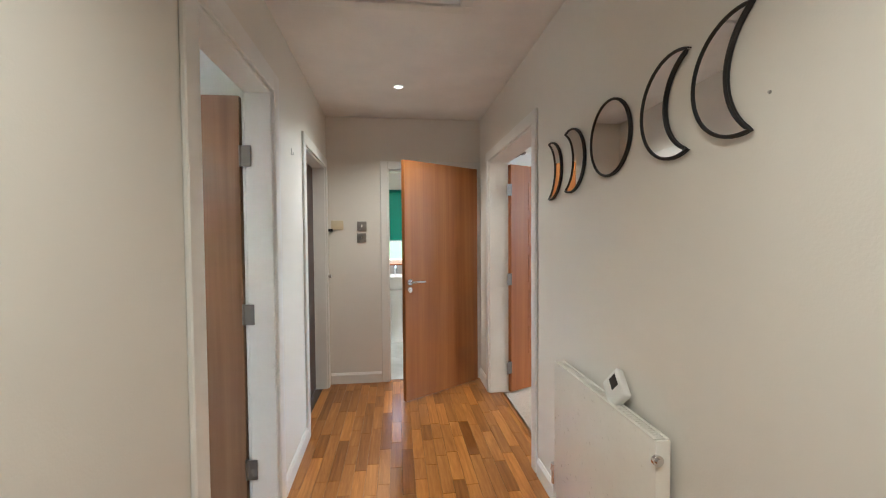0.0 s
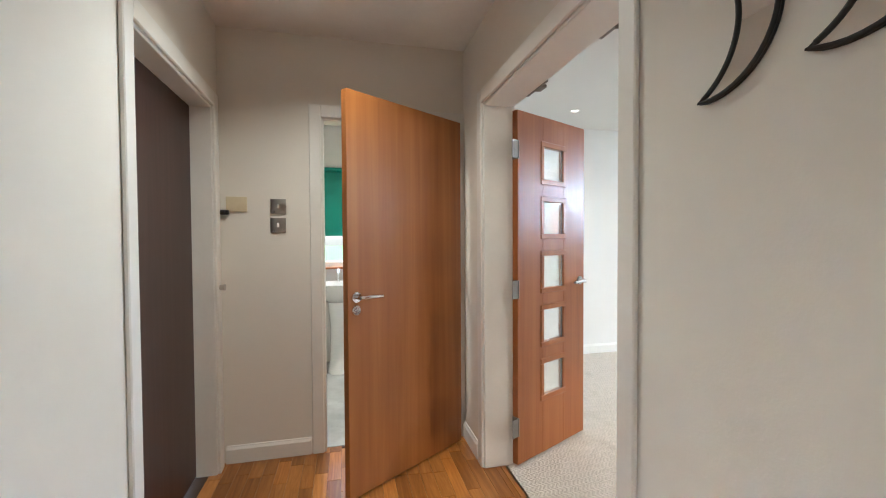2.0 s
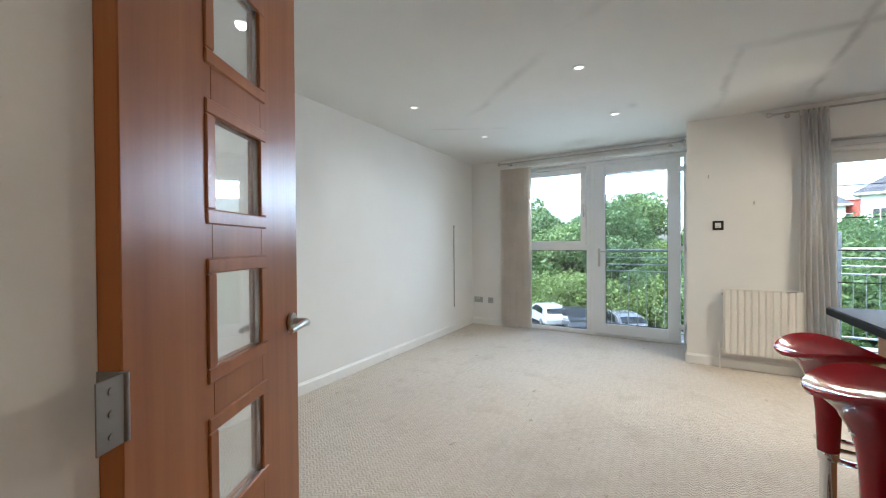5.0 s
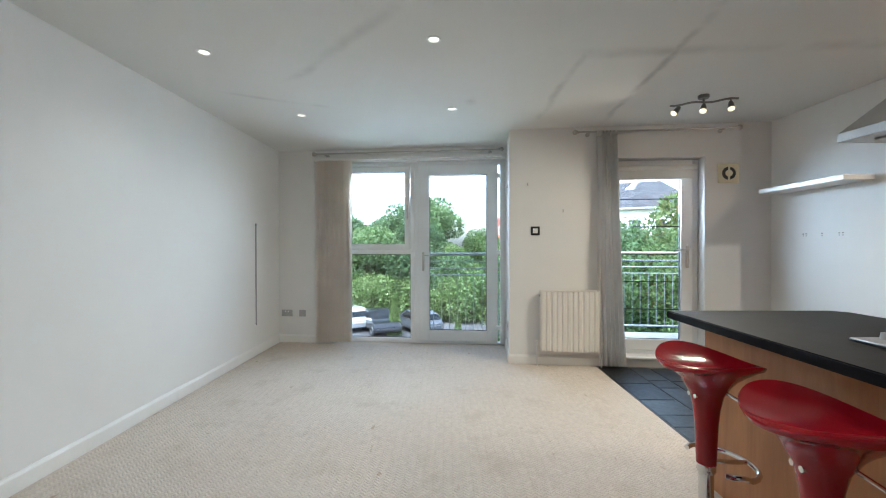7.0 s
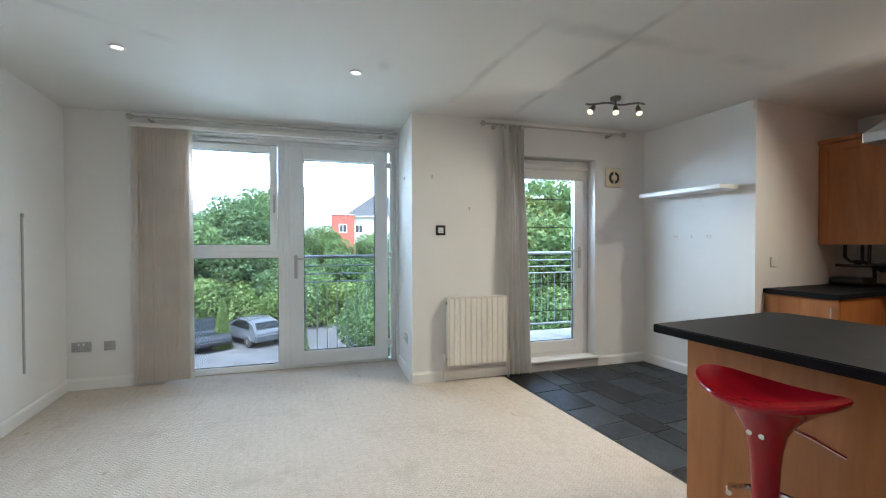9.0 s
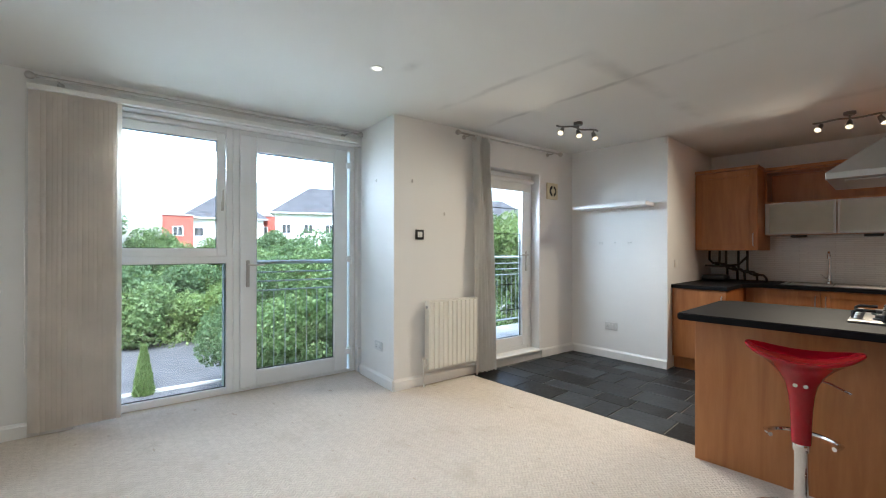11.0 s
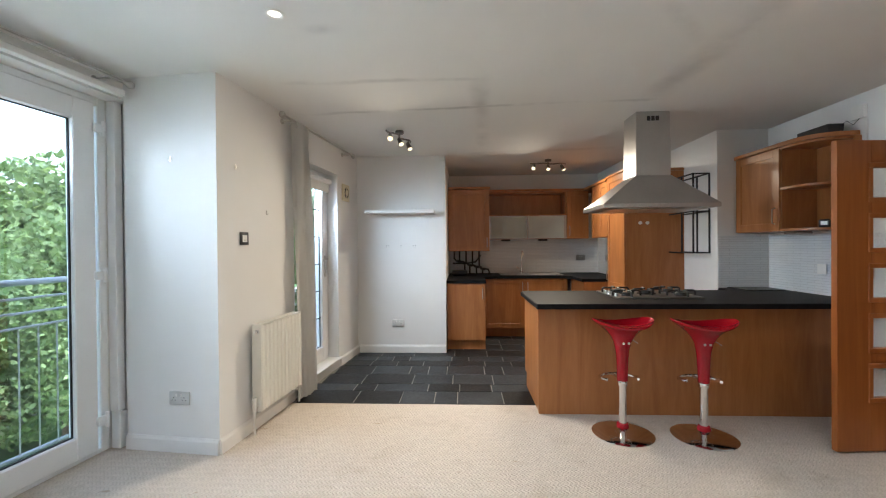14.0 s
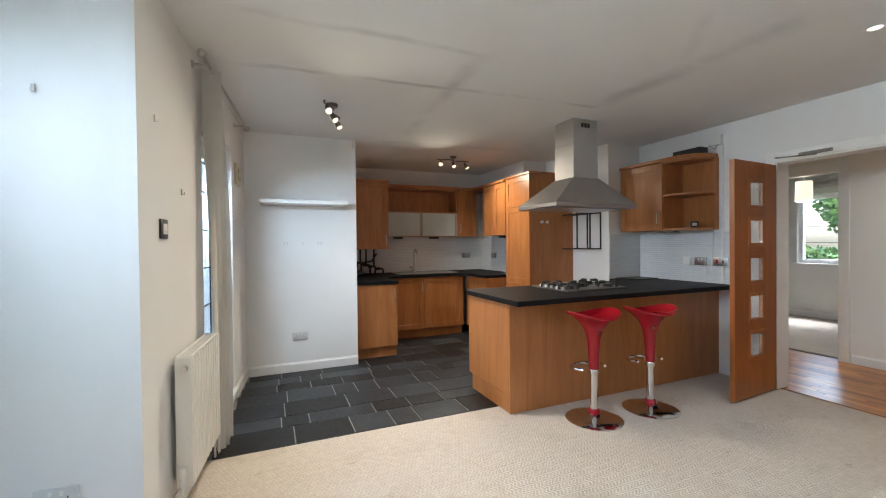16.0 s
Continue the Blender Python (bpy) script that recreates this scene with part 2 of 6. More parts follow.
# walnut veneer again, with cool daylight and sheen put into its colour
M_BDOOR = wood("cool_lit_walnut_veneer", (0.150, 0.072, 0.034), (0.215, 0.110, 0.054), (0.285, 0.155, 0.080), (5.5, 5.5, 0.16), 0.30, 3.0)
M_GDOOR = wood("cherry_veneer_door", (0.24, 0.070, 0.012), (0.32, 0.100, 0.019), (0.385, 0.134, 0.030), (10, 10, 0.4), 0.34, 3.0)
M_CAB = wood("cherry_cabinet_front", (0.285, 0.102, 0.026), (0.375, 0.146, 0.040), (0.455, 0.196, 0.061), (7, 7, 0.9), 0.33, 2.0)
M_EDOOR = wood("dark_brown_door", (0.032, 0.013, 0.011), (0.046, 0.021, 0.018), (0.060, 0.030, 0.026), (14, 14, 0.6), 0.4, 1.0)
M_OAK = wood("oiled_oak_floor", (0.28, 0.098, 0.016), (0.45, 0.185, 0.040), (0.60, 0.29, 0.080), (26, 2.0, 26), 0.28, 9.0)


def oak_tone(m):
    nt = m.node_tree
    b = nt.nodes["Principled BSDF"]
    src = b.inputs["Base Color"].links[0].from_socket
    oi = nt.nodes.new("ShaderNodeObjectInfo")
    t = ramp(nt, oi.outputs["Random"], [(0.0, (0.60, 0.52, 0.44)), (0.2, (0.80, 0.74, 0.66)), (0.6, (1, 1, 1)), (1.0, (1.15, 1.1, 0.95))])
    nt.links.new(mix(nt, 1.0, src, t, 'MULTIPLY'), b.inputs["Base Color"])


oak_tone(M_OAK)


def carpet_mat():
    """Cream loop pile in a fine chevron weave, with worn and dirty patches."""
    m, nt, b = base_mat("cream_loop_carpet", 0.95, 0, 0.1)
    v = coords(nt)
    sep = nt.nodes.new("ShaderNodeSeparateXYZ")
    nt.links.new(v, sep.inputs[0])
    wob = noise_tex(nt, v, 30, 4, 0.65)

    def op(kind, a, c):
        k = nt.nodes.new("ShaderNodeMath")
        k.operation = kind
        for i, s in enumerate((a, c)):
            if isinstance(s, (int, float)):
                k.inputs[i].default_value = s
            else:
                nt.links.new(s, k.inputs[i])
        return k.outputs[0]
    # chevron rows 52 mm deep, ribs 24 mm apart
    zig = op('PINGPONG', sep.outputs[1], 0.026)
    run = op('ADD', op('ADD', sep.outputs[0], op('MULTIPLY', zig, 0.9)), op('MULTIPLY', wob, 0.034))
    rib = op('DIVIDE', op('PINGPONG', run, 0.012), 0.012)
    row = op('DIVIDE', zig, 0.026)
    loops = noise_tex(nt, v, 210, 2)
    big = noise_tex(nt, coords(nt), 0.8, 6, 0.65)
    dirt = noise_tex(nt, coords(nt), 3.2, 6, 0.65)
    spots = noise_tex(nt, coords(nt, (1, 2.2, 1), (0, 0, 0.6)), 7.0, 3, 0.5)
    c = ramp(nt, big, [(0.3, (0.595, 0.520, 0.445)), (0.7, (0.675, 0.600, 0.515))])
    c = mix(nt, ramp(nt, rib, [(0.08, (0.26, 0.26, 0.26)), (0.5, (0, 0, 0))]), c, (0.36, 0.315, 0.25))
    c = mix(nt, ramp(nt, row, [(0.0, (0.13, 0.13, 0.13)), (0.25, (0, 0, 0))]), c, (0.40, 0.35, 0.28))
    c = mix(nt, ramp(nt, dirt, [(0.52, (0, 0, 0)), (0.72, (0.55, 0.55, 0.55))]), c, (0.42, 0.355, 0.275))
    c = mix(nt, ramp(nt, noise_tex(nt, coords(nt), 26, 5, 0.7), [(0.42, (0.28, 0.28, 0.28)), (0.6, (0, 0, 0))]), c, (0.42, 0.37, 0.30))
    c = mix(nt, ramp(nt, spots, [(0.68, (0, 0, 0)), (0.76, (0.7, 0.7, 0.7))]), c, (0.36, 0.28, 0.20))
    nt.links.new(c, b.inputs["Base Color"])
    bump(nt, b, mix(nt, 0.45, rib, loops), 0.7, 0.008)
    return m


def slate_mat():
    m, nt, b = base_mat("black_slate", 0.42, 0, 0.26)
    v = coords(nt, (1, 1, 1), (0, 0, 0), 7.0)
    n1 = noise_tex(nt, v, 5, 7, 0.65, 0.6)
    n2 = noise_tex(nt, v, 38, 5, 0.6)
    oi = nt.nodes.new("ShaderNodeObjectInfo")
    t = ramp(nt, oi.outputs["Random"], [(0, (0.008, 0.008, 0.008)), (0.35, (0.013, 0.014, 0.015)), (0.7, (0.021, 0.024, 0.028)), (1, (0.038, 0.044, 0.050))])
    c = mix(nt, 0.7, t, ramp(nt, n1, [(0.3, (0.25, 0.25, 0.25)), (0.7, (0.75, 0.75, 0.75))]), 'OVERLAY')
    nt.links.new(c, b.inputs["Base Color"])
    bump(nt, b, mix(nt, 0.35, n1, n2), 0.45, 0.006)
    r = nt.nodes.new("ShaderNodeMapRange")
    r.inputs["To Min"].default_value = 0.3
    r.inputs["To Max"].default_value = 0.6
    nt.links.new(n2, r.inputs[0])
    nt.links.new(r.outputs[0], b.inputs["Roughness"])
    return m


def worktop_mat():
    m, nt, b = base_mat("black_slate_effect_worktop", 0.55, 0, 0.08)
    v = coords(nt)
    n1 = noise_tex(nt, v, 9, 7, 0.7, 0.5)
    n2 = noise_tex(nt, v, 90, 3)
    c = ramp(nt, n1, [(0.3, (0.006, 0.006, 0.007)), (0.7, (0.014, 0.014, 0.015))])
    nt.links.new(c, b.inputs["Base Color"])
    bump(nt, b, mix(nt, 0.5, n1, n2), 0.25, 0.003)
    return m


def ceiling_mat():
    """Matt white with grey soot lines along the board joints and patches near the kitchen."""
    m, nt, b = base_mat("matt_white_ceiling", 0.9, 0, 0.2)
    tc = nt.nodes.new("ShaderNodeTexCoord")
    sep = nt.nodes.new("ShaderNodeSeparateXYZ")
    nt.links.new(tc.outputs["Object"], sep.inputs[0])
    v = tc.outputs["Object"]
    wob = noise_tex(nt, v, 2.2, 3)
    patch = noise_tex(nt, v, 1.7, 5, 0.6)
    fine = noise_tex(nt, v, 90, 2)

    def math_node(op, a, c):
        k = nt.nodes.new("ShaderNodeMath")
        k.operation = op
        for i, s in enumerate((a, c)):
            if isinstance(s, (int, float)):
                k.inputs[i].default_value = s
            else:
                nt.links.new(s, k.inputs[i])
        return k.outputs[0]
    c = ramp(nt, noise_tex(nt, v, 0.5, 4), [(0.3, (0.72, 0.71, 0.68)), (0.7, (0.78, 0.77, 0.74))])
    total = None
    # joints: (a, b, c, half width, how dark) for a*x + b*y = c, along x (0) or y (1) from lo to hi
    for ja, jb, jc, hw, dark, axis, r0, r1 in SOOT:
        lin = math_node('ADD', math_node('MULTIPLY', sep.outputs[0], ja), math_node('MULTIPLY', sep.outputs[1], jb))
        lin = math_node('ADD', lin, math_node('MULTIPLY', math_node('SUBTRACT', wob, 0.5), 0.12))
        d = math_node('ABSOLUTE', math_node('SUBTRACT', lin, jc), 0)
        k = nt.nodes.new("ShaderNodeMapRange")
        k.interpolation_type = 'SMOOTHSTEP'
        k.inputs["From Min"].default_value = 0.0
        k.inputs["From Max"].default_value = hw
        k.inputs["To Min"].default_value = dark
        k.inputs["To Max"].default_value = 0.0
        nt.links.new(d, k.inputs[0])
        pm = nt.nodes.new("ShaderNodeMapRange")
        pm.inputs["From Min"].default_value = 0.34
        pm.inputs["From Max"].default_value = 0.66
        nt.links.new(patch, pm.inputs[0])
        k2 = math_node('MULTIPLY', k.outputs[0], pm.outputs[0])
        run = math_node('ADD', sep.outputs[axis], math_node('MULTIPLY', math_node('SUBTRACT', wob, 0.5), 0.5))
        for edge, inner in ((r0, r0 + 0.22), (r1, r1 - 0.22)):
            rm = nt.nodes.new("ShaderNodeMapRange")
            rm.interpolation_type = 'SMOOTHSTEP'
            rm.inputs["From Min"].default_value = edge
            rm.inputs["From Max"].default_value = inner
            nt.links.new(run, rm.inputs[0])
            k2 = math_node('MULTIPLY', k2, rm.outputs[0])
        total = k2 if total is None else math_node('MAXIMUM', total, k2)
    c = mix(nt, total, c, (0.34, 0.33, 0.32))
    nt.links.new(c, b.inputs["Base Color"])
    bump(nt, b, fine, 0.08, 0.001)
    return m


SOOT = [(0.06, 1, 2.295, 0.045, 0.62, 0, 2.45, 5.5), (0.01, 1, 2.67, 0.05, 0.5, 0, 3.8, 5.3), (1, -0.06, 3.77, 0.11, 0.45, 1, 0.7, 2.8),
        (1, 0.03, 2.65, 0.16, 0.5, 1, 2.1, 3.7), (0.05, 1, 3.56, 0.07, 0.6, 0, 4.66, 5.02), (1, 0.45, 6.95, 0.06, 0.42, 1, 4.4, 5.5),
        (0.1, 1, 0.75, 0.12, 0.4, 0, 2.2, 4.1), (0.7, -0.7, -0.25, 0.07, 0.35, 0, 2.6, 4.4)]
M_CEIL = ceiling_mat()
M_CARPET = carpet_mat()
M_SLATE = slate_mat()
M_TOP = worktop_mat()
M_GROUT = plain("grey_grout", (0.30, 0.29, 0.27), 0.9, var=0.15, bmp=0.2)
M_HALLCEIL = plain("hall_ceiling_paint", (0.83, 0.81, 0.79), 0.9, var=0.05, scale=2.0)

# ---------------------------------------------------------------- the shell
# plan: hall x -0.6..0.85, y -0.9..4.2; living room and kitchen x 1.0..6.6; bedroom to the west; bathroom to the north
HW, HE, WEST, NORTH = -0.64, 0.84, 1.005, 5.71
Y0, Y1 = 2.645, 3.83         # double doorway to the living room
DH = 2.01                    # door head height
K = (5.365, 0.29)            # corner of the balcony wall and the recess wall


def wall_x(name, x0, x1, ya, yb, holes, mat, label, z1=CEIL, m=None):
    """A wall along y between x0 and x1 with openings (y, y, z, z)."""
    bm = BM()
    cur = ya
    for h0, h1, za, zb in sorted(holes):
        if h0 > cur:
            box(bm, (x0, cur, 0), (x1, h0, z1))
        if za > 0:
            box(bm, (x0, h0, 0), (x1, h1, za))
        if zb < z1:
            box(bm, (x0, h0, zb), (x1, h1, z1))
        cur = h1
    if cur < yb:
        box(bm, (x0, cur, 0), (x1, yb, z1))
    return built(name, bm, mat, label, m)


def wall_y(name, y0, y1, xa, xb, holes, mat, label, z1=CEIL):
    bm = BM()
    cur = xa
    for h0, h1, za, zb in sorted(holes):
        if h0 > cur:
            box(bm, (cur, y0, 0), (h0, y1, z1))
        if za > 0:
            box(bm, (h0, y0, 0), (h1, y1, za))
        if zb < z1:
            box(bm, (h0, y0, zb), (h1, y1, z1))
        cur = h1
    if cur < xb:
        box(bm, (cur, y0, 0), (xb, y1, z1))
    return built(name, bm, mat, label)


# dividing wall between hall and living room, in two skins so that each side has its own paint
wall_x("wall_hall_east", HE, 0.925, -0.9, END, [(Y0, Y1, 0, DH + 0.02)], M_HALL, "cream painted hall wall with a wide doorway")
wall_x("wall_living_west", 0.925, WEST, 1.2, NORTH, [(Y0, Y1, 0, DH + 0.02)], M_WALL, "off-white living room wall with a wide doorway")
wall_y("wall_hall_end", END, END + 0.10, HW - 0.12, 0.925, [(-0.05, 0.812, 0, DH)], M_HALL, "cream painted end wall of the hall")
OP1 = (-2.60, -1.775)         # bedroom doorway, along the west wall
OP2 = (-1.02, -0.10)         # cupboard doorway
wall_x("wall_hall_west", -0.12, 0.0, -5.2, 0.0, [(*OP1, 0, DH + 0.085), (*OP2, 0, DH)], M_HALL, "cream painted hall wall with two doorways", CEIL, WM)
wall_y("wall_hall_south", -1.0, -0.9, -0.65, 0.925, [], M_HALL, "cream painted hall wall")
wall_y("wall_north", NORTH, NORTH + 0.12, 0.925, 7.2, [], M_WALL, "plain off-white living room wall")
# facade: window wall, bump side and balcony wall
bm = BM()
box(bm, (0.68, 2.20, 0), (0.98, 3.3, CEIL))
box(bm, (0.68, -0.06, 2.335), (0.98, 2.20, CEIL))
built("wall_east", bm, M_WALL, "off-white wall round the tall window and glazed door", FM)
bm = BM()
box(bm, (0.0, -0.30, 0), (0.98, -0.06, CEIL))
box(bm, (0.0, -0.06, 0), (0.68, 0.0, CEIL))
built("wall_return", bm, M_WALL, "off-white wall return beside the glazed door", FM)
bm = BM()
box(bm, (0.802, -0.06, 0), (0.98, 0.021, CEIL - 0.146))
built("wall_reveal", bm, M_WALL, "off-white outer reveal beside the glazed door", FM)
bm = BM()
box(bm, (0.0, -0.98, 0), (0.28, -0.30, CEIL))
box(bm, (0.0, -1.95, 2.15), (0.28, -0.98, CEIL))
box(bm, (0.0, -1.95, 0), (0.28, -0.98, 0.10))
box(bm, (0.0, -2.80, 0), (0.28, -1.95, CEIL))
built("wall_balcony", bm, M_WALL, "off-white wall with the balcony door", FM)
# kitchen recess walls
wall_y("wall_recess", 0.17, 0.29, 4.265, 5.42, [], M_WALL, "off-white recess wall with a floating shelf")
wall_x("wall_stub", 4.265, 4.385, -1.37, 0.17, [], M_WALL, "off-white kitchen side wall")
wall_y("wall_sink", -1.37, -1.25, 1.88, 4.265, [], M_WALL, "off-white kitchen back wall")
wall_x("wall_kitchen_return", 1.76, 1.88, -1.37, 0.03, [], M_WALL, "off-white kitchen return wall")
wall_x("wall_kitchen_west", 1.38, 1.50, -0.1, 1.2, [], M_WALL, "off-white wall behind the tall cabinet")
wall_y("wall_chimney", 1.08, 1.2, 0.925, 1.38, [], M_WALL, "off-white boxed-out wall beside the cabinet")
wall_y("wall_close", -0.1, 0.03, 1.50, 1.76, [], M_WALL, "off-white kitchen wall")

bm = BM()
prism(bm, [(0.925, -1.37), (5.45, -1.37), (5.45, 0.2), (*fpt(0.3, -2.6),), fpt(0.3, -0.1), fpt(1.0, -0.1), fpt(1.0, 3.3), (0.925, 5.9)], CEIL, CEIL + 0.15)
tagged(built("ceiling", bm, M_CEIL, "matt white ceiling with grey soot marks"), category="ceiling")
bm = BM()
box(bm, (HW - 0.14, -1.0, CEIL), (0.925, END + 0.10, CEIL + 0.15))
tagged(built("ceiling_hall", bm, M_HALLCEIL, "white hall ceiling"), category="ceiling")

bm = BM()
prism(bm, [(0.93, 1.97), (5.55, 1.97), fpt(0.02, -0.2), fpt(0.9, -0.2), fpt(0.9, 3.2), (0.93, NORTH + 0.05)], -0.06, 0.0)
tagged(built("floor_carpet", bm, M_CARPET, "cream loop-pile carpet, lightly stained"), category="carpet")
bm = BM()
prism(bm, [(0.93, -1.37), (5.5, -1.37), (5.5, 0.2), fpt(0.1, -2.6), fpt(0.1, -0.85), (0.93, 1.97)], -0.07, -0.008)
FLOOR_K = tagged(built("floor_kitchen", bm, M_GROUT, "black slate tile floor with grey grout"), category="floor")
bm = BM()
box(bm, (HW - 0.12, -1.0, -0.07), (0.93, END + 0.05, -0.006))
M_SUB = plain("dark_joint", (0.05, 0.025, 0.012), 0.8)
FLOOR_H = tagged(built("floor_hall", bm, M_SUB, "oiled oak strip floor with varied tones"), category="floor")


def skirting(name, segs, m=None, h=0.1, t=0.016):
    """White baseboard along straight stretches given as (x0, y0, x1, y1) with the room on their left."""
    bm = BM()
    for x0, y0, x1, y1 in segs:
        d = Vector((x1 - x0, y1 - y0))
        n = Vector((-d.y, d.x)).normalized()
        ln = d.length
        mm = Matrix(((d.x / ln, n.x, 0, x0), (d.y / ln, n.y, 0, y0), (0, 0, 1, 0), (0, 0, 0, 1)))
        prof = [(0, 0.001), (t, 0.001), (t, h * 0.8), (t * 0.55, h * 0.93), (t * 0.4, h), (0, h)]
        a = [bm.verts.new(mm @ Vector((0, p, z))) for p, z in prof]
        b = [bm.verts.new(mm @ Vector((ln, p, z))) for p, z in prof]
        bm.faces.new(a)
        bm.faces.new(list(reversed(b)))
        for i in range(len(prof)):
            j = (i + 1) % len(prof)
            bm.faces.new((a[i], b[i], b[j], a[j]))
    return built(name, bm, M_TRIM, "white painted skirting board", m)


def wi(p0, p1):
    return (*p0, *p1)


skirting("baseboard_hall", [(HE, 0.0, HE, Y0 - 0.08), (HE, Y1 + 0.08, HE, END), (-0.115, END, -0.58, END)])
skirting("baseboard_hall_west", [(0.0, OP2[0] - 0.07, 0.0, OP1[1] + 0.10), (0.0, OP1[0] - 0.10, 0.0, -5.0)], WM)
skirting("baseboard_living", [(6.62, NORTH, 1.0, NORTH), (1.0, NORTH, 1.0, Y1 + 0.08), (4.265, 0.29, 5.36, 0.29)])
skirting("baseboard_facade", [(0.68, 2.20, 0.68, 2.98), (0.0, 0.0, 0.68, 0.0), (0.0, -2.58, 0.0, -1.98), (0.0, -0.95, 0.0, 0.0)], FM)


def lining(name, x0, x1, y0, y1, zt, axis, sides, w=0.068, m=None):
    """Door lining with architraves: x0..x1 through the wall, y0..y1 the opening."""
    bm = BM()

    def b(p, q):
        if axis == 'y':
            p, q = (p[1], p[0], p[2]), (q[1], q[0], q[2])
        box(bm, p, q, 0.004)
    e = 0.003
    b((x0 - e, y0 - 0.001, 0), (x1 + e, y0 + 0.022, zt))
    b((x0 - e, y1 - 0.022, 0), (x1 + e, y1 + 0.001, zt))
    b((x0 - e, y0 + 0.022, zt - 0.022), (x1 + e, y1 - 0.022, zt + 0.001))
    for s in sides:
        xa, xb = (x0 - 0.018, x0 - 0.001) if s < 0 else (x1 + 0.001, x1 + 0.018)
        b((xa, y0 - w + 0.01, 0), (xb, y0 + 0.01, zt + w))
        b((xa, y1 - 0.01, 0), (xb, y1 + w - 0.01, zt + w))
        b((xa, y0 + 0.01, zt - 0.008), (xb, y1 - 0.01, zt + w))
    return built(name, bm, M_TRIM, "white painted door frame with architrave", m)


lining("trim_living_doorway", HE, WEST, Y0, Y1, DH + 0.02, 'x', (-1, 1))
lining("trim_bathroom_doorway", END, END + 0.10, -0.05, 0.812, DH, 'y', (-1,))
lining("trim_bedroom_doorway", -0.12, 0.0, *OP1, DH + 0.085, 'x', (1, -1), 0.09, WM)
lining("trim_cupboard_doorway", -0.12, 0.0, *OP2, DH, 'x', (1,), 0.068, WM)
# ---------------------------------------------------------------- doors


def lever(parent, x, z, side, mat, toward=-1, lock=True, t=0.022):
    """Lever handle on a round rose, on one face of a leaf; toward: the way along x in which the lever points."""
    bm = BM()
    y = side * t
    cyl(bm, (x, y, z), (x, y + side * 0.009, z), 0.026, seg=24)
    cyl(bm, (x, y + side * 0.009, z), (x, y + side * 0.045, z), 0.010, seg=16)
    tube(bm, [(x, y + side * 0.045, z), (x + toward * 0.012, y + side * 0.052, z), (x + toward * 0.05, y + side * 0.054, z + 0.002), (x + toward * 0.125, y + side * 0.052, z - 0.002)], [0.010, 0.0105, 0.0095, 0.0075], 12)
    h = part("handle", bm, mat, parent, "chrome lever handle")
    if lock:
        bm = BM()
        lathe(bm, [(0.025, 0), (0.025, 0.006), (0.021, 0.009), (0.010, 0.009), (0.009, 0.012), (0, 0.012)], seg=24,
              m=Matrix.Translation((x, y, z - 0.065)) @ Euler((-side * math.pi / 2, 0, 0)).to_matrix().to_4x4())
        part("lock_rose", bm, mat, parent, "chrome bathroom lock rose")
    return h


def hinges(parent, zs, side, jamb=True):
    for z in zs:
        bm = BM()
        cyl(bm, (-0.004, side * 0.026, z - 0.05), (-0.004, side * 0.026, z + 0.05), 0.007, seg=12)
        box(bm, (-0.003, side * 0.02, z - 0.05), (0.001, -side * 0.018, z + 0.05), 0.0005)
        box(bm, (-0.055, side * 0.0275, z - 0.05), (-0.006, side * 0.0300, z + 0.05), 0.0005)
        for k in (-0.032, 0.0, 0.032):
            cyl(bm, (-0.032, side * 0.031, z + k), (-0.032, side * 0.0285, z + k), 0.005, seg=8)
        part("hinge", bm, M_HINGE, parent, "dull steel butt hinge")


def flush_leaf(name, m, w, label, mat, side=1, handle_side=0, lock=True, cat="door", levers=True, top=2.0):
    d = tagged(thing(name, label, cat, m), kind="")
    bm = BM()
    box(bm, (0, -0.02, 0.012), (w, 0.02, top), 0.002)
    part("leaf", bm, mat, d)
    hinges(d, (0.23, 1.0, 1.77), side)
    for s in (1, -1) if levers else ():
        lever(d, w - 0.045, 1.0, s, M_CHROME, -1, lock)
    return d


def glazed_leaf(name, m, w, label, side, handle=True):
    d = thing(name, label, "door", m)
    pw, ph, pitch = 0.205, 0.205, 0.319
    zc = [1.722 - i * pitch for i in range(5)]
    x0, x1 = w / 2 - pw / 2, w / 2 + pw / 2
    bm = BM()
    box(bm, (0, -0.02, 0.012), (x0, 0.02, 1.99), 0.002)
    box(bm, (x1, -0.02, 0.012), (w, 0.02, 1.99), 0.002)
    edges = [1.99] + [v for z in zc for v in (z + ph / 2, z - ph / 2)] + [0.012]
    for a, b in zip(edges[0::2], edges[1::2]):
        box(bm, (x0, -0.0199, b), (x1, 0.0199, a))
    part("leaf", bm, M_GDOOR, d)
    for z in zc:
        bm = BM()
        for s in (1, -1):
            o, i_ = pw / 2 + 0.023, pw / 2 - 0.008
            for (xa, za, xb, zb) in ((-o, i_, o, o), (-o, -o, o, -i_), (-o, -i_, -i_, i_), (i_, -i_, o, i_)):
                box(bm, (w / 2 + xa, s * 0.014, z + za), (w / 2 + xb, s * 0.0245, z + zb), 0.003)
        bd = part("glazing_bead", bm, M_GDOOR, d)
        bm = BM()
        box(bm, (x0 + 0.001, -0.012, z - ph / 2 + 0.001), (x1 - 0.001, 0.012, z + ph / 2 - 0.001))
        g = part("pane", bm, M_DGLASS, d, "glass pane with a little white added for brightness")
        g.visible_shadow = False
    hinges(d, (0.23, 1.0, 1.77), side)
    if handle:
        for s in (1, -1):
            lever(d, w - 0.055, 1.01, s, M_NICKEL, -1, False)
    return d


LEAF = 0.66
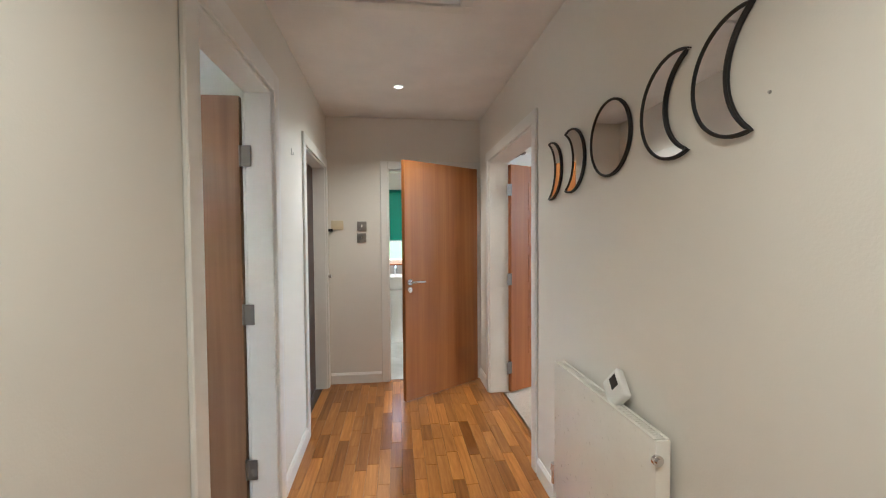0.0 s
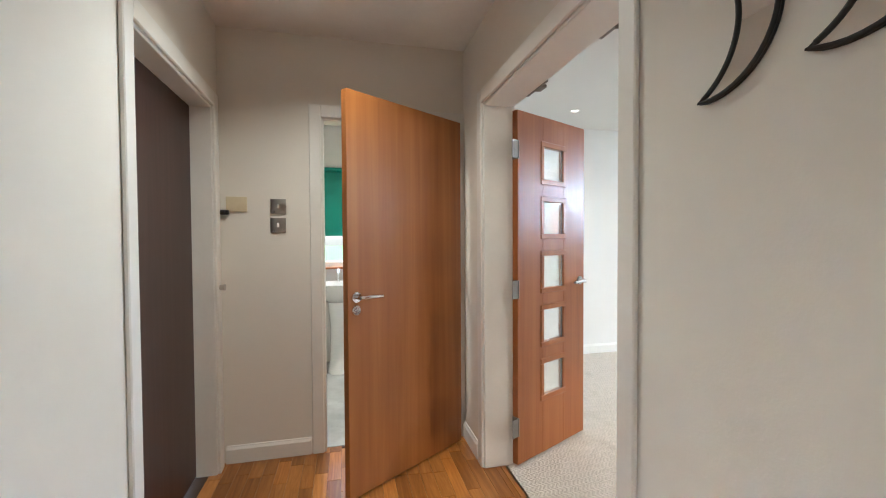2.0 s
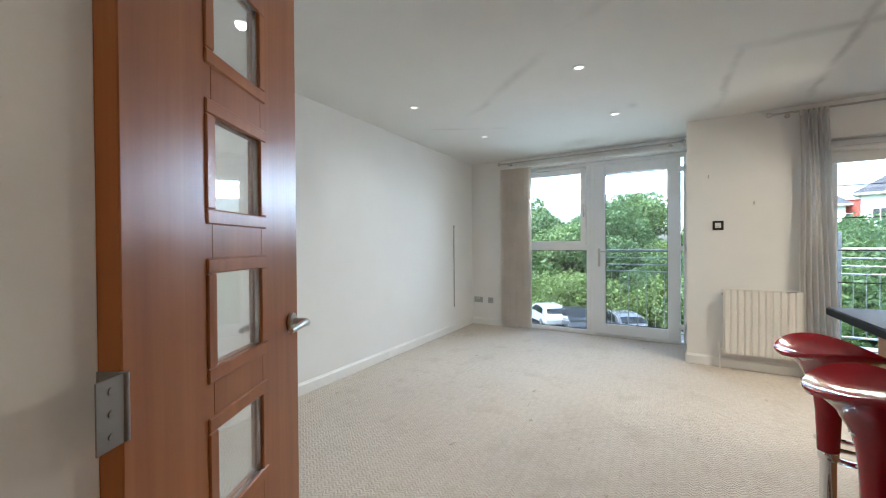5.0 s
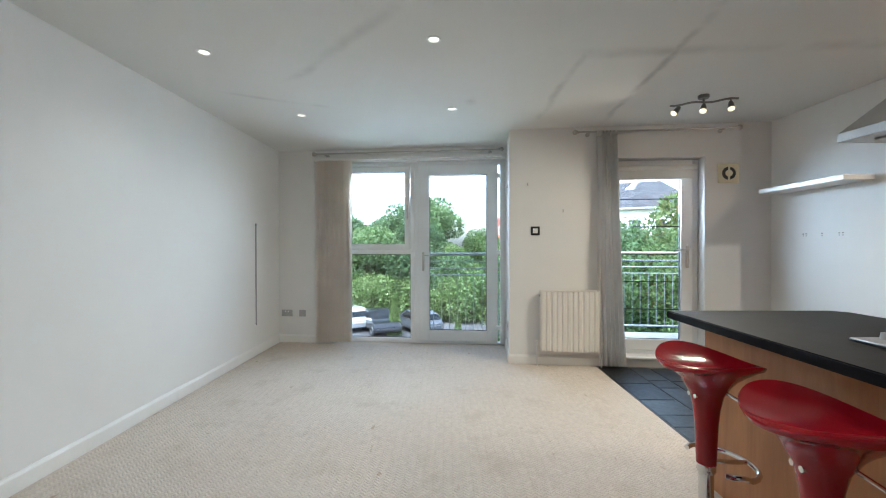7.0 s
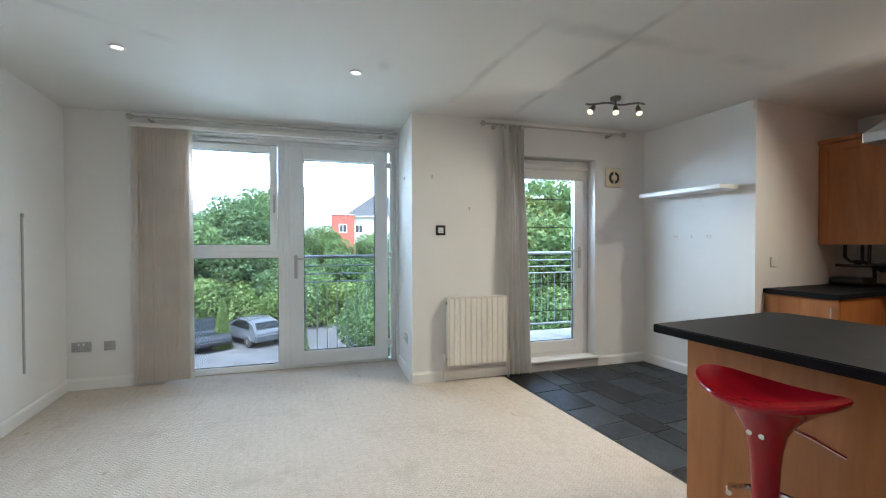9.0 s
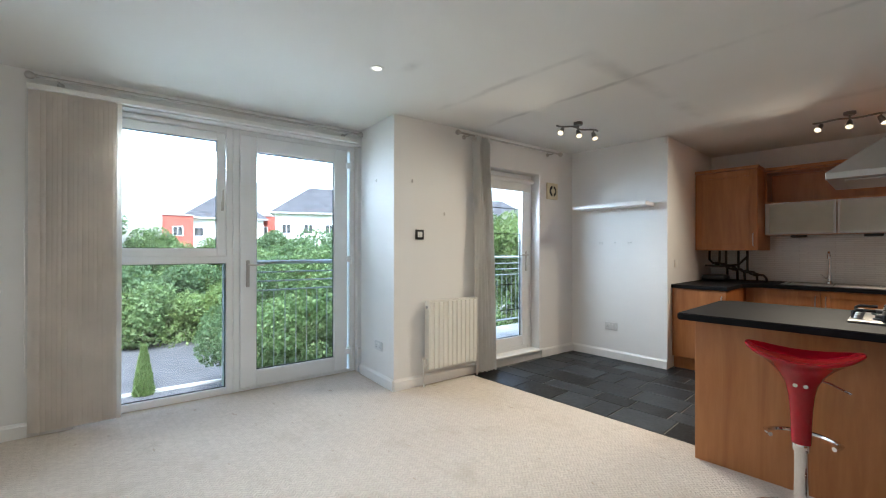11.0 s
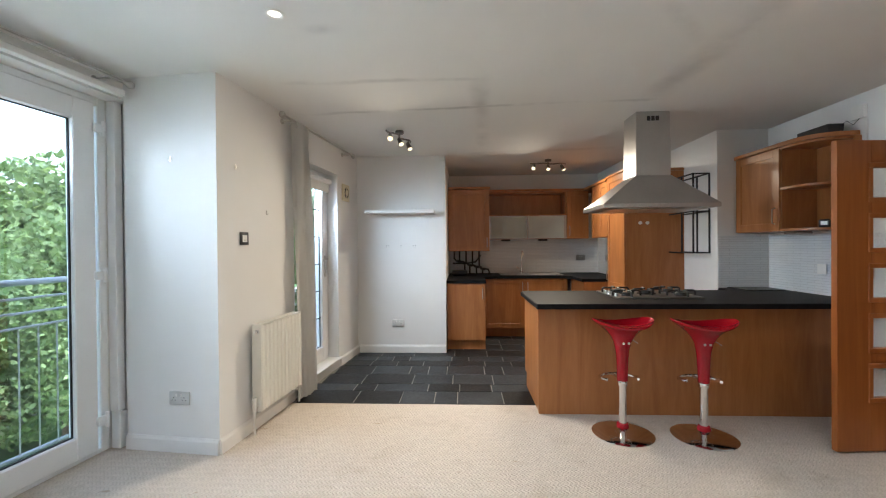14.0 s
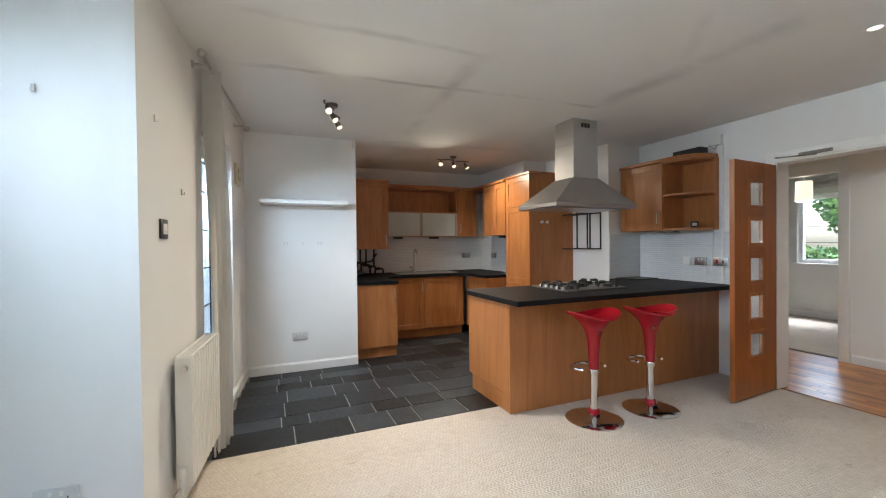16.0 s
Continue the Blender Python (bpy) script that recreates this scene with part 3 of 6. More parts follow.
# bathroom door, ajar into the hall
a = math.degrees(math.atan2(3.69 - 4.15, 0.09 - 0.785))
flush_leaf("bathroom_door", pose(0.785, 4.15, 0, 0, 0, a), 0.83, "walnut veneer flush door standing ajar, chrome lever", M_DOOR, side=-1)
# bedroom door, open into the bedroom
flush_leaf("bedroom_door", WM @ pose(-0.145, OP1[1] + 0.002, 0, 0, 0, 178), 0.76, "walnut veneer flush door standing open, colour greyed for cool daylight", M_BDOOR, side=1, lock=False, top=2.06)
# cupboard door set back in its frame
flush_leaf("cupboard_door", WM @ pose(-0.12, OP2[0] + 0.025, 0, 0, 0, 90), 0.87, "dark brown flush door, closed in its frame", M_EDOOR, side=-1, lock=False, levers=False)
# two glazed leaves to the living room
glazed_leaf("glazed_door_left", pose(1.0125, 3.794, 0, 0, 0, 26.2), LEAF, "cherry veneer door with five square panes, wide open", -1)
glazed_leaf("glazed_door_right", pose(1.032, 2.652, 0, 0, 0, 4.5), LEAF, "cherry veneer door with five square panes, no handle", -1, handle=False)
for nm, ya, sg in (("door_closer", Y0 + 0.2, 1), ("door_closer", Y1 - 0.34, -1)):
    c = thing(nm, "slim silver overhead door closer arm on the door head", "door closer", pose(WEST, ya, 0), "overhead closers")
    bm = BM()
    box(bm, (0.019, 0, 2.035), (0.05, 0.22, 2.06), 0.003)
    part("rail", bm, M_HINGE, c)
    bm = BM()
    if sg > 0:
        tube(bm, [(0.035, 0.10 + sg * 0.02, 2.03), (0.12, 0.10 - sg * 0.06, 2.022), (0.26, 0.10 - sg * 0.16, 2.012)], 0.006, 8)
    else:
        box(bm, (0.05, 0.08, 2.04), (0.085, 0.15, 2.056), 0.003)
    part("arm", bm, M_HINGE, c)

# ---------------------------------------------------------------- windows


def rect_frame(bm, n0, n1, u0, u1, z0, z1, w, bev=0.006, wb=None):
    """A rectangular frame in the facade's plane, w wide, going outwards n0..n1."""
    wb = wb or w
    box(bm, (n0, u0, z0), (n1, u0 + w, z1), bev)
    box(bm, (n0, u1 - w, z0), (n1, u1, z1), bev)
    box(bm, (n0 + 0.001, u0 + w - 0.004, z1 - w), (n1 - 0.001, u1 - w + 0.004, z1), bev)
    box(bm, (n0 + 0.001, u0 + w - 0.004, z0), (n1 - 0.001, u1 - w + 0.004, z0 + wb), bev)


def pane(parent, n, u0, u1, z0, z1):
    bm = BM()
    box(bm, (n - 0.004, u0, z0), (n + 0.004, u1, z1))
    g = part("pane", bm, M_GLASS, parent, "clear glass pane")
    g.visible_shadow = False
    bm = BM()
    t = 0.007
    for a in ((u0, z0, u1, z0 + t), (u0, z1 - t, u1, z1), (u0, z0 + t, u0 + t, z1 - t), (u1 - t, z0 + t, u1, z1 - t)):
        box(bm, (n - 0.0075, a[0], a[1]), (n + 0.0075, a[2], a[3]))
    part("gasket", bm, M_RUBBER, parent, "black rubber gasket")


w1 = tagged(thing("window_1", "tall white window with casement over fixed pane", "window", FM), kind="structure")
bm = BM()
rect_frame(bm, 0.80, 0.87, 1.165, 2.20, 0.0, 2.335, 0.055, wb=0.06)
box(bm, (0.801, 1.21, 1.145), (0.869, 2.15, 1.215), 0.005)
part("window_frame", bm, M_PVC, w1)
bm = BM()
rect_frame(bm, 0.785, 0.85, 1.225, 2.14, 1.205, 2.275, 0.07)
part("casement", bm, M_PVC, w1)
pane(w1, 0.82, 1.293, 2.072, 1.273, 2.207)
pane(w1, 0.835, 1.22, 2.146, 0.059, 1.146)
bm = BM()
box(bm, (0.772, 1.242, 1.60), (0.786, 1.262, 1.68), 0.004)
tube(bm, [(0.77, 1.252, 1.67), (0.758, 1.252, 1.70), (0.756, 1.252, 1.78)], [0.008, 0.008, 0.006], 8)
part("handle", bm, M_NICKEL, w1, "grey window handle")
bm = BM()
box(bm, (0.77, 1.5, 2.285), (0.80, 1.95, 2.312), 0.005)
part("trickle_vent", bm, M_PVC, w1, "white trickle vent")

w2 = tagged(thing("window_2", "white glazed door to the juliet balcony, closed", "glazed door", FM), kind="structure")
bm = BM()
rect_frame(bm, 0.80, 0.87, 0.02, 1.165, 0.0, 2.335, 0.055, wb=0.03)
part("window_frame", bm, M_PVC, w2)
bm = BM()
rect_frame(bm, 0.785, 0.85, 0.105, 1.112, 0.032, 2.29, 0.138, wb=0.140)
part("door_leaf", bm, M_PVC, w2)
pane(w2, 0.82, 0.243, 0.974, 0.172, 2.152)
bm = BM()
box(bm, (0.768, 1.035, 0.93), (0.786, 1.065, 1.17), 0.006)
tube(bm, [(0.775, 1.05, 1.13), (0.742, 1.05, 1.13), (0.736, 1.03, 1.13), (0.734, 0.92, 1.128)], [0.011, 0.011, 0.010, 0.008], 10)
part("handle", bm, M_NICKEL, w2, "chrome lever on a long plate")
for z in (2.13, 1.17, 0.22):
    bm = BM()
    box(bm, (0.762, 0.045, z - 0.03), (0.786, 0.125, z + 0.03), 0.008, 2)
    cyl(bm, (0.765, 0.062, z - 0.05), (0.765, 0.062, z + 0.05), 0.012, seg=12)
    part("hinge", bm, M_PVC, w2, "white flag hinge")
bm = BM()
box(bm, (0.72, -0.045, 0.0), (0.79, 0.018, 0.25), 0.006)
box(bm, (0.735, -0.04, 0.25), (0.80, 0.016, 2.33), 0.004)
part("side_post", bm, M_PVC, w2, "white boxed side post")

w3 = tagged(thing("window_3", "white glazed balcony door with thin bars, closed", "glazed door", FM), kind="structure")
bm = BM()
rect_frame(bm, 0.12, 0.19, -1.945, -0.985, 0.10, 2.148, 0.06, wb=0.05)
part("window_frame", bm, M_PVC, w3)
bm = BM()
rect_frame(bm, 0.105, 0.17, -1.885, -1.045, 0.15, 2.085, 0.115)
part("door_leaf", bm, M_PVC, w3)
pane(w3, 0.14, -1.772, -1.158, 0.263, 1.972)
bm = BM()
for i in range(5):
    z = 0.58 + i * 0.29
    box(bm, (0.128, -1.772, z - 0.004), (0.134, -1.158, z + 0.004))
part("glazing_bars", bm, M_RUBBER, w3, "thin dark horizontal glazing bars")
bm = BM()
box(bm, (0.09, -1.845, 1.02), (0.106, -1.815, 1.25), 0.005)
tube(bm, [(0.10, -1.83, 1.21), (0.07, -1.83, 1.21), (0.062, -1.81, 1.21), (0.06, -1.70, 1.205)], [0.011, 0.011, 0.01, 0.008], 10)
part("handle", bm, M_NICKEL, w3, "chrome lever on a long plate")
bm = BM()
box(bm, (-0.03, -1.99, 0.085), (0.12, -0.95, 0.108), 0.006, 2)
box(bm, (0.0, -1.965, 0.0), (0.008, -0.96, 0.09), 0.002)
part("sill", bm, M_TRIM, w3, "white painted step sill")
bm = BM()
cyl(bm, (0.07, -1.90, 2.06), (0.07, -1.04, 2.06), 0.028, seg=16)
box(bm, (0.066, -1.87, 1.945), (0.070, -1.05, 2.06))
cyl(bm, (0.068, -1.87, 1.943), (0.068, -1.05, 1.943), 0.007, seg=8)
rb = single("roller_blind", bm, M_WPLAST, "white roller blind, rolled up on the balcony door", "blind", FM)

# vertical blind and its rail
vb = thing("vertical_blind", "beige fabric vertical blind drawn to one side", "blind", FM)
bm = BM()
box(bm, (0.60, 0.06, 2.335), (0.645, 2.43, 2.375), 0.004)
part("head_rail", bm, M_WPLAST, vb, "white aluminium head rail")
for i in range(17):
    u = 1.965 + i * 0.0268
    bm = BM()
    ang = radians(17 + 9 * math.sin(i * 1.7))
    pts = []
    for k in range(7):
        s = (k / 6 - 0.5) * 0.089
        c = 0.006 * math.cos((k / 6 - 0.5) * math.pi)
        pts.append((0.622 + s * math.sin(ang) + c * math.cos(ang), u + s * math.cos(ang) * 0.8 - c * math.sin(ang)))
    for a, b in zip(pts, pts[1:]):
        lo = 0.035
        v = [bm.verts.new((*a, lo)), bm.verts.new((*b, lo)), bm.verts.new((*b, 2.335)), bm.verts.new((*a, 2.335))]
        bm.faces.new(v)
    bmesh.ops.remove_doubles(bm, verts=bm.verts, dist=1e-5)
    bmesh.ops.solidify(bm, geom=bm.faces[:], thickness=0.0012)
    part("slat", bm, M_BLIND, vb)
bm = BM()
tube(bm, [(0.615, 2.435, 2.34), (0.62, 2.44, 1.4), (0.615, 2.437, 0.45), (0.62, 2.43, 0.42), (0.622, 2.425, 0.45)], 0.0025, 6)
part("cord", bm, M_WPLAST, vb)


def curtain_pole(label, u0, u1, n, z, m, wall_n):
    t = thing("curtain_pole", label, "curtain pole", m)
    bm = BM()
    cyl(bm, (n, u0, z), (n, u1, z), 0.0095, seg=14)
    part("pole", bm, M_NICKEL, t)
    for u, s in ((u0, -1), (u1, 1)):
        bm = BM()
        lathe(bm, [(0.010, 0), (0.014, 0.006), (0.010, 0.012), (0.022, 0.024), (0.027, 0.040), (0.022, 0.056), (0.0, 0.066)], seg=16,
              m=Matrix.Translation((n, u, z)) @ Euler((-s * math.pi / 2, 0, 0)).to_matrix().to_4x4())
        part("finial", bm, M_NICKEL, t)
        bm = BM()
        ub = u - s * 0.10
        cyl(bm, (wall_n - 0.006, ub, z - 0.01), (wall_n, ub, z - 0.01), 0.022, seg=16)
        tube(bm, [(wall_n - 0.004, ub, z - 0.01), (n + 0.02, ub, z - 0.012), (n, ub, z - 0.012)], 0.007, 8)
        part("bracket", bm, M_NICKEL, t)
    return t


curtain_pole("brushed steel curtain pole above the tall window", 0.10, 2.37, 0.565, 2.41, FM, 0.68)
curtain_pole("brushed steel curtain pole above the balcony door", -2.19, -0.70, -0.085, 2.41, FM, 0.0)


def curtain(m):
    c = thing("curtain", "thin grey curtain gathered beside the balcony door", "curtain", m)
    bm = BM()
    nz, nu = 26, 90
    grid = []
    for i in range(nz + 1):
        z = 0.03 + (2.405 - 0.03) * i / nz
        f = i / nz
        u0 = -1.17 + 0.10 * f
        u1 = -0.90 + 0.02 * math.sin(f * 5) + (0.04 * f * f)
        row = []
        for j in range(nu + 1):
            s = j / nu
            u = u0 + (u1 - u0) * s
            amp = 0.030 + 0.014 * math.sin(3 * f + 5 * s)
            n = -0.085 + amp * math.sin(s * 2 * math.pi * 6.5 + 0.9 * math.sin(f * 4.0)) + 0.012 * math.sin(s * 31 + f * 3)
            row.append(bm.verts.new((n, u, z)))
        grid.append(row)
    for a, b in zip(grid, grid[1:]):
        for j in range(nu):
            bm.faces.new((a[j], a[j + 1], b[j + 1], b[j]))
    part("cloth", bm, M_CURT, c)
    for j in range(6):
        bm = BM()
        u = -1.07 + j * 0.035
        box(bm, (-0.098, u, 2.37), (-0.072, u + 0.02, 2.423), 0.003)
        part("tab_top", bm, M_CURT, c)
    return c


curtain(FM)

# ---------------------------------------------------------------- radiators


def radiator(label, m, w, z0, z1, flutes=True, depth=0.10, valve_end=0):
    """Panel radiator; local y along its width 0..w, local x from the wall into the room."""
    r = thing("radiator", label, "radiator", m)
    bm = BM()
    if flutes:
        n = int(w / 0.050)
        step = w / n
        prof = []
        for i in range(n):
            y = i * step
            prof += [(depth - 0.010, y + 0.003), (depth, y + 0.011), (depth, y + step - 0.014), (depth - 0.010, y + step - 0.006)]
        pts = [(depth - 0.022, 0.0)] + prof + [(depth - 0.022, w)]
        prism(bm, pts, z0 + 0.012, z1 - 0.012)
    else:
        box(bm, (depth - 0.018, 0.0, z0), (depth, w, z1 - 0.004), 0.006, 2)
    box(bm, (0.03, 0.004, z0 + 0.01), (0.042, w - 0.004, z1 - 0.012), 0.004)
    part("panel", bm, M_RAD, r)
    for y in (0.0, w):
        bm = BM()
        s = 0.0015 if y == 0 else -0.0015
        box(bm, (0.026, y - 0.004 + s, z0 + 0.006), (depth - 0.001, y + 0.004 + s, z1 - 0.002), 0.003, 2)
        part("side_panel", bm, M_RAD, r)
    bm = BM()
    box(bm, (0.026, 0.006, z1 - 0.004), (0.036, w - 0.006, z1 + 0.001))
    box(bm, (depth - 0.012, 0.006, z1 - 0.004), (depth - 0.001, w - 0.006, z1 + 0.001))
    y = 0.012
    while y < w - 0.012:
        box(bm, (0.036, y, z1 - 0.005), (depth - 0.012, y + 0.005, z1 - 0.001))
        y += 0.0125
    part("top_grille", bm, M_RAD, r, "slotted top grille")
    for y in (-0.03, w + 0.03):
        bm = BM()
        yy = 0 if y < 0 else w
        cyl(bm, (0.06, yy, z0 + 0.05), (0.06, y, z0 + 0.05), 0.010, seg=12)
        cyl(bm, (0.06, y, z0 + 0.02), (0.06, y, z0 + 0.085), 0.014, seg=12)
        cyl(bm, (0.06, y, z0 + 0.085), (0.06, y, z0 + 0.115), 0.019, 0.016, seg=14)
        part("valve", bm, M_CHROME if not flutes else M_WPLAST, r)
        bm = BM()
        tube(bm, [(0.06, y, z0 + 0.02), (0.06, y, 0.0)], 0.0075, 10)
        part("pipe", bm, M_WPLAST, r, "white painted pipe tail")
    bm = BM()
    yv = 0.0 if valve_end == 0 else w
    s = -1 if valve_end == 0 else 1
    cyl(bm, (0.07, yv, z1 - 0.055), (0.07, yv + s * 0.012, z1 - 0.055), 0.016, seg=16)
    cyl(bm, (0.07, yv + s * 0.012, z1 - 0.055), (0.07, yv + s * 0.018, z1 - 0.055), 0.009, seg=12)
    part("bleed_plug", bm, M_CHROME, r, "chrome bleed plug")
    return r


radiator("cream fluted panel radiator under the thermostat", FM @ pose(0, -0.90, 0) @ Matrix(((-1, 0, 0, 0), (0, 1, 0, 0), (0, 0, 1, 0), (0, 0, 0, 1))), 0.585, 0.15, 0.79, True, 0.10, 1)
radiator("cream panel radiator with a slotted top on the hall wall", pose(HE, 1.408, 0) @ Matrix(((-1, 0, 0, 0), (0, 1, 0, 0), (0, 0, 1, 0), (0, 0, 0, 1))), 0.752, 0.17, 0.790, False, 0.074, 0)

# ---------------------------------------------------------------- kitchen


def shaker(bm, w, h, t=0.02, rail=0.07):
    """A framed door in local x (width), y (thickness), z."""
    box(bm, (0, 0, 0), (rail, t, h), 0.002)
    box(bm, (w - rail, 0, 0), (w, t, h), 0.002)
    box(bm, (rail - 0.001, 0.0004, 0), (w - rail + 0.001, t - 0.0004, rail), 0.002)
    box(bm, (rail - 0.001, 0.0004, h - rail), (w - rail + 0.001, t - 0.0004, h), 0.002)
    box(bm, (rail - 0.004, 0.004, rail - 0.004), (w - rail + 0.004, t - 0.008, h - rail + 0.004))


def cabinet(name, label, m, w, d, z0, z1, doors=1, style="shaker", plinth=False, handle="v", hand_side=1, cat="cabinet", group="kitchen units", gap=0.0):
    """Cabinet with its back at local y=0 and its front towards +y; local x 0..w."""
    c = thing(name, label, cat, m, group)
    bm = BM()
    zb = z0 + (0.13 if plinth else 0)
    box(bm, (0.001, 0, zb), (w - 0.001, d - 0.021, z1), 0.001)
    part("body", bm, M_CAB, c)
    if plinth:
        bm = BM()
        box(bm, (0, d - 0.075, z0), (w, d - 0.06, zb - 0.002), 0.001)
        part("plinth", bm, M_CAB, c)
    dw = w / doors
    for i in range(doors):
        bm = BM()
        if style == "shaker":
            shaker(bm, dw - 0.004, z1 - zb - 0.004)
        else:
            box(bm, (0, 0, 0), (dw - 0.004, 0.02, z1 - zb - 0.004), 0.002)
        dr = part("door", bm, M_CAB, c)
        dr.location = (i * dw + 0.002, d - 0.0205, zb + 0.002)
        if handle:
            hs = hand_side if doors == 1 else (1 if i == 0 else -1)
            x = dw - 0.04 if hs > 0 else 0.036
            za = 0.05 if handle == "v" and z0 > 1 else z1 - zb - 0.20
            bm = BM()
            tube(bm, [(x, 0.02, za), (x, 0.042, za + 0.012), (x, 0.046, za + 0.07), (x, 0.042, za + 0.128), (x, 0.02, za + 0.14)], 0.0055, 8)
            part("handle", bm, M_NICKEL, dr, "brushed steel bow handle")
    return c


R180 = Matrix(((-1, 0, 0, 0), (0, 1, 0, 0), (0, 0, 1, 0), (0, 0, 0, 1)))
SY = -1.25
# base units along the back wall; fronts face +y
cabinet("base_cabinet", "cherry base cabinet with a plain door by the wall", pose(3.765, SY + 0.001, 0), 0.495, 1.42, 0, 0.86, 1, "flat", True, "v", -1)
cabinet("base_cabinet", "cherry shaker base cabinet under the sink", pose(2.53, SY + 0.001, 0), 1.23, 0.66, 0, 0.86, 2, "shaker", True)
cabinet("base_cabinet", "cherry shaker base cabinet on the return", pose(1.881, 0.028, 0, 0, 0, -90), 0.62, 0.60, 0, 0.86, 1, "shaker", True)
bm = BM()
prism(bm, [(1.885, SY + 0.002), (4.262, SY + 0.002), (4.262, 0.19), (3.755, 0.19), (3.755, -0.40), (3.60, -0.56), (2.66, -0.56), (2.505, -0.42), (2.505, 0.028), (1.885, 0.028)], 0.862, 0.90)
wt = single("worktop", bm, M_TOP, "black slate-effect worktop along the sink wall", "worktop")
bm = BM()
box(bm, (2.67, -0.5598, 0.864), (3.59, -0.5575, 0.898), 0.0006)
part("edge_strip", bm, M_TOP, wt)
# wall units
cabinet("wall_cabinet", "deep cherry shaker wall cabinet over the boiler pipes", pose(3.655, SY + 0.001, 0), 0.606, 0.66, 1.265, 2.17, 1, "shaker", False, "v", -1)
cabinet("wall_cabinet", "cherry shaker wall cabinet in the corner", pose(2.12, SY + 0.001, 0), 0.33, 0.32, 1.44, 2.17, 1, "shaker", False, "v", 1)
cabinet("wall_cabinet", "narrow cherry shaker wall cabinet on the return", pose(1.881, 0.026, 0, 0, 0, -90), 0.62, 0.30, 1.44, 2.17, 2, "shaker", False, None)
gc = thing("wall_cabinet", "cherry wall cabinet with open shelf over two frosted glass flaps", "cabinet", pose(2.452, SY + 0.001, 0), "kitchen units")
bm = BM()
W = 1.20
box(bm, (0, 0, 1.44), (W, 0.012, 2.17))
box(bm, (0, 0.012, 1.44), (0.018, 0.30, 2.17), 0.001)
box(bm, (W - 0.018, 0.012, 1.44), (W, 0.30, 2.17), 0.001)
for z in (1.44, 1.80, 2.152):
    box(bm, (0.018, 0.012, z), (W - 0.018, 0.30, z + 0.018), 0.001)
part("body", bm, M_CAB, gc)
for i in range(2):
    x0 = 0.004 + i * W / 2
    bm = BM()
    rect = (x0, 1.445, x0 + W / 2 - 0.008, 1.80)
    t = 0.02
    box(bm, (rect[0], 0.302, rect[1]), (rect[0] + t + 0.02 * (1 - i), 0.322, rect[3]), 0.002)
    box(bm, (rect[2] - t - 0.02 * i, 0.302, rect[1]), (rect[2], 0.322, rect[3]), 0.002)
    box(bm, (rect[0] + t, 0.303, rect[1]), (rect[2] - t, 0.321, rect[1] + t * 0.6), 0.001)
    box(bm, (rect[0] + t, 0.303, rect[3] - t * 0.6), (rect[2] - t, 0.321, rect[3]), 0.001)
    d = part("flap_frame", bm, M_STEEL, gc, "aluminium flap frame")
    bm = BM()
    box(bm, (rect[0] + t, 0.309, rect[1] + t * 0.5), (rect[2] - t, 0.314, rect[3] - t * 0.5))
    part("frosted_pane", bm, M_FROST, d, "frosted glass panel")
bm = BM()
prism(bm, [(1.885, SY + 0.002), (4.26, SY + 0.002), (4.26, -0.575), (3.645, -0.575), (3.645, -0.915), (2.20, -0.915), (2.20, 0.026), (1.885, 0.026)], 2.172, 2.205)
single("cornice", bm, M_CAB, "cherry cornice moulding along the wall cabinets", "cornice")
# tall fridge housing
tc_ = thing("tall_cabinet", "tall cherry fridge housing with stacked shaker doors", "cabinet", pose(1.503, 0.59, 0, 0, 0, -90), "kitchen units")
bm = BM()
box(bm, (0.0, 0, 0), (0.02, 0.655, 2.19), 0.001)
box(bm, (0.535, 0, 0), (0.555, 0.655, 2.19), 0.001)
box(bm, (0.02, 0, 0.1), (0.535, 0.62, 2.188))
part("body", bm, M_CAB, tc_)
bm = BM()
box(bm, (-0.015, 0, 2.191), (0.56, 0.69, 2.222), 0.006)
part("cornice", bm, M_CAB, tc_)
for z0, z1 in ((0.12, 0.80), (0.803, 1.80), (1.803, 2.188)):
    bm = BM()
    shaker(bm, 0.551, z1 - z0)
    d = part("door", bm, M_CAB, tc_)
    d.location = (0.002, 0.656, z0)
    if z0 < 1.5:
        bm = BM()
        za = 0.08 if z0 > 0.5 else 0.5
        tube(bm, [(0.515, 0.02, za), (0.515, 0.044, za + 0.012), (0.515, 0.046, za + 0.07), (0.515, 0.044, za + 0.128), (0.515, 0.02, za + 0.14)], 0.0055, 8)
        part("handle", bm, M_NICKEL, d, "brushed steel bow handle")
for k in (0.42, 0.50):
    bm = BM()
    cyl(bm, (1.503 + k, 0.592, 1.59), (1.503 + k, 0.612, 1.59), 0.017, 0.020, seg=18)
    single("wall_hook", bm, M_WPLAST, "small round white hook on the tall cabinet side", "hook", None, "round hooks")

# peninsula
PX, PY0, PY1 = 3.46, 1.45, 2.15
pn = thing("breakfast_bar", "cherry panelled peninsula base cabinet", "cabinet")
bm = BM()
box(bm, (1.004, PY1 - 0.02, 0.0), (PX, PY1, 0.858), 0.002)
part("front_panel", bm, M_CAB, pn)
bm = BM()
box(bm, (PX - 0.02, PY0, 0.14), (PX - 0.001, PY1 - 0.021, 0.858), 0.002)
part("end_panel", bm, M_CAB, pn)
bm = BM()
box(bm, (PX - 0.03, PY0 + 0.05, 0.0), (PX - 0.006, PY1 - 0.021, 0.136), 0.002)
part("plinth", bm, M_CAB, pn)
bm = BM()
box(bm, (1.51, PY0 + 0.02, 0.13), (PX - 0.022, PY1 - 0.022, 0.857))
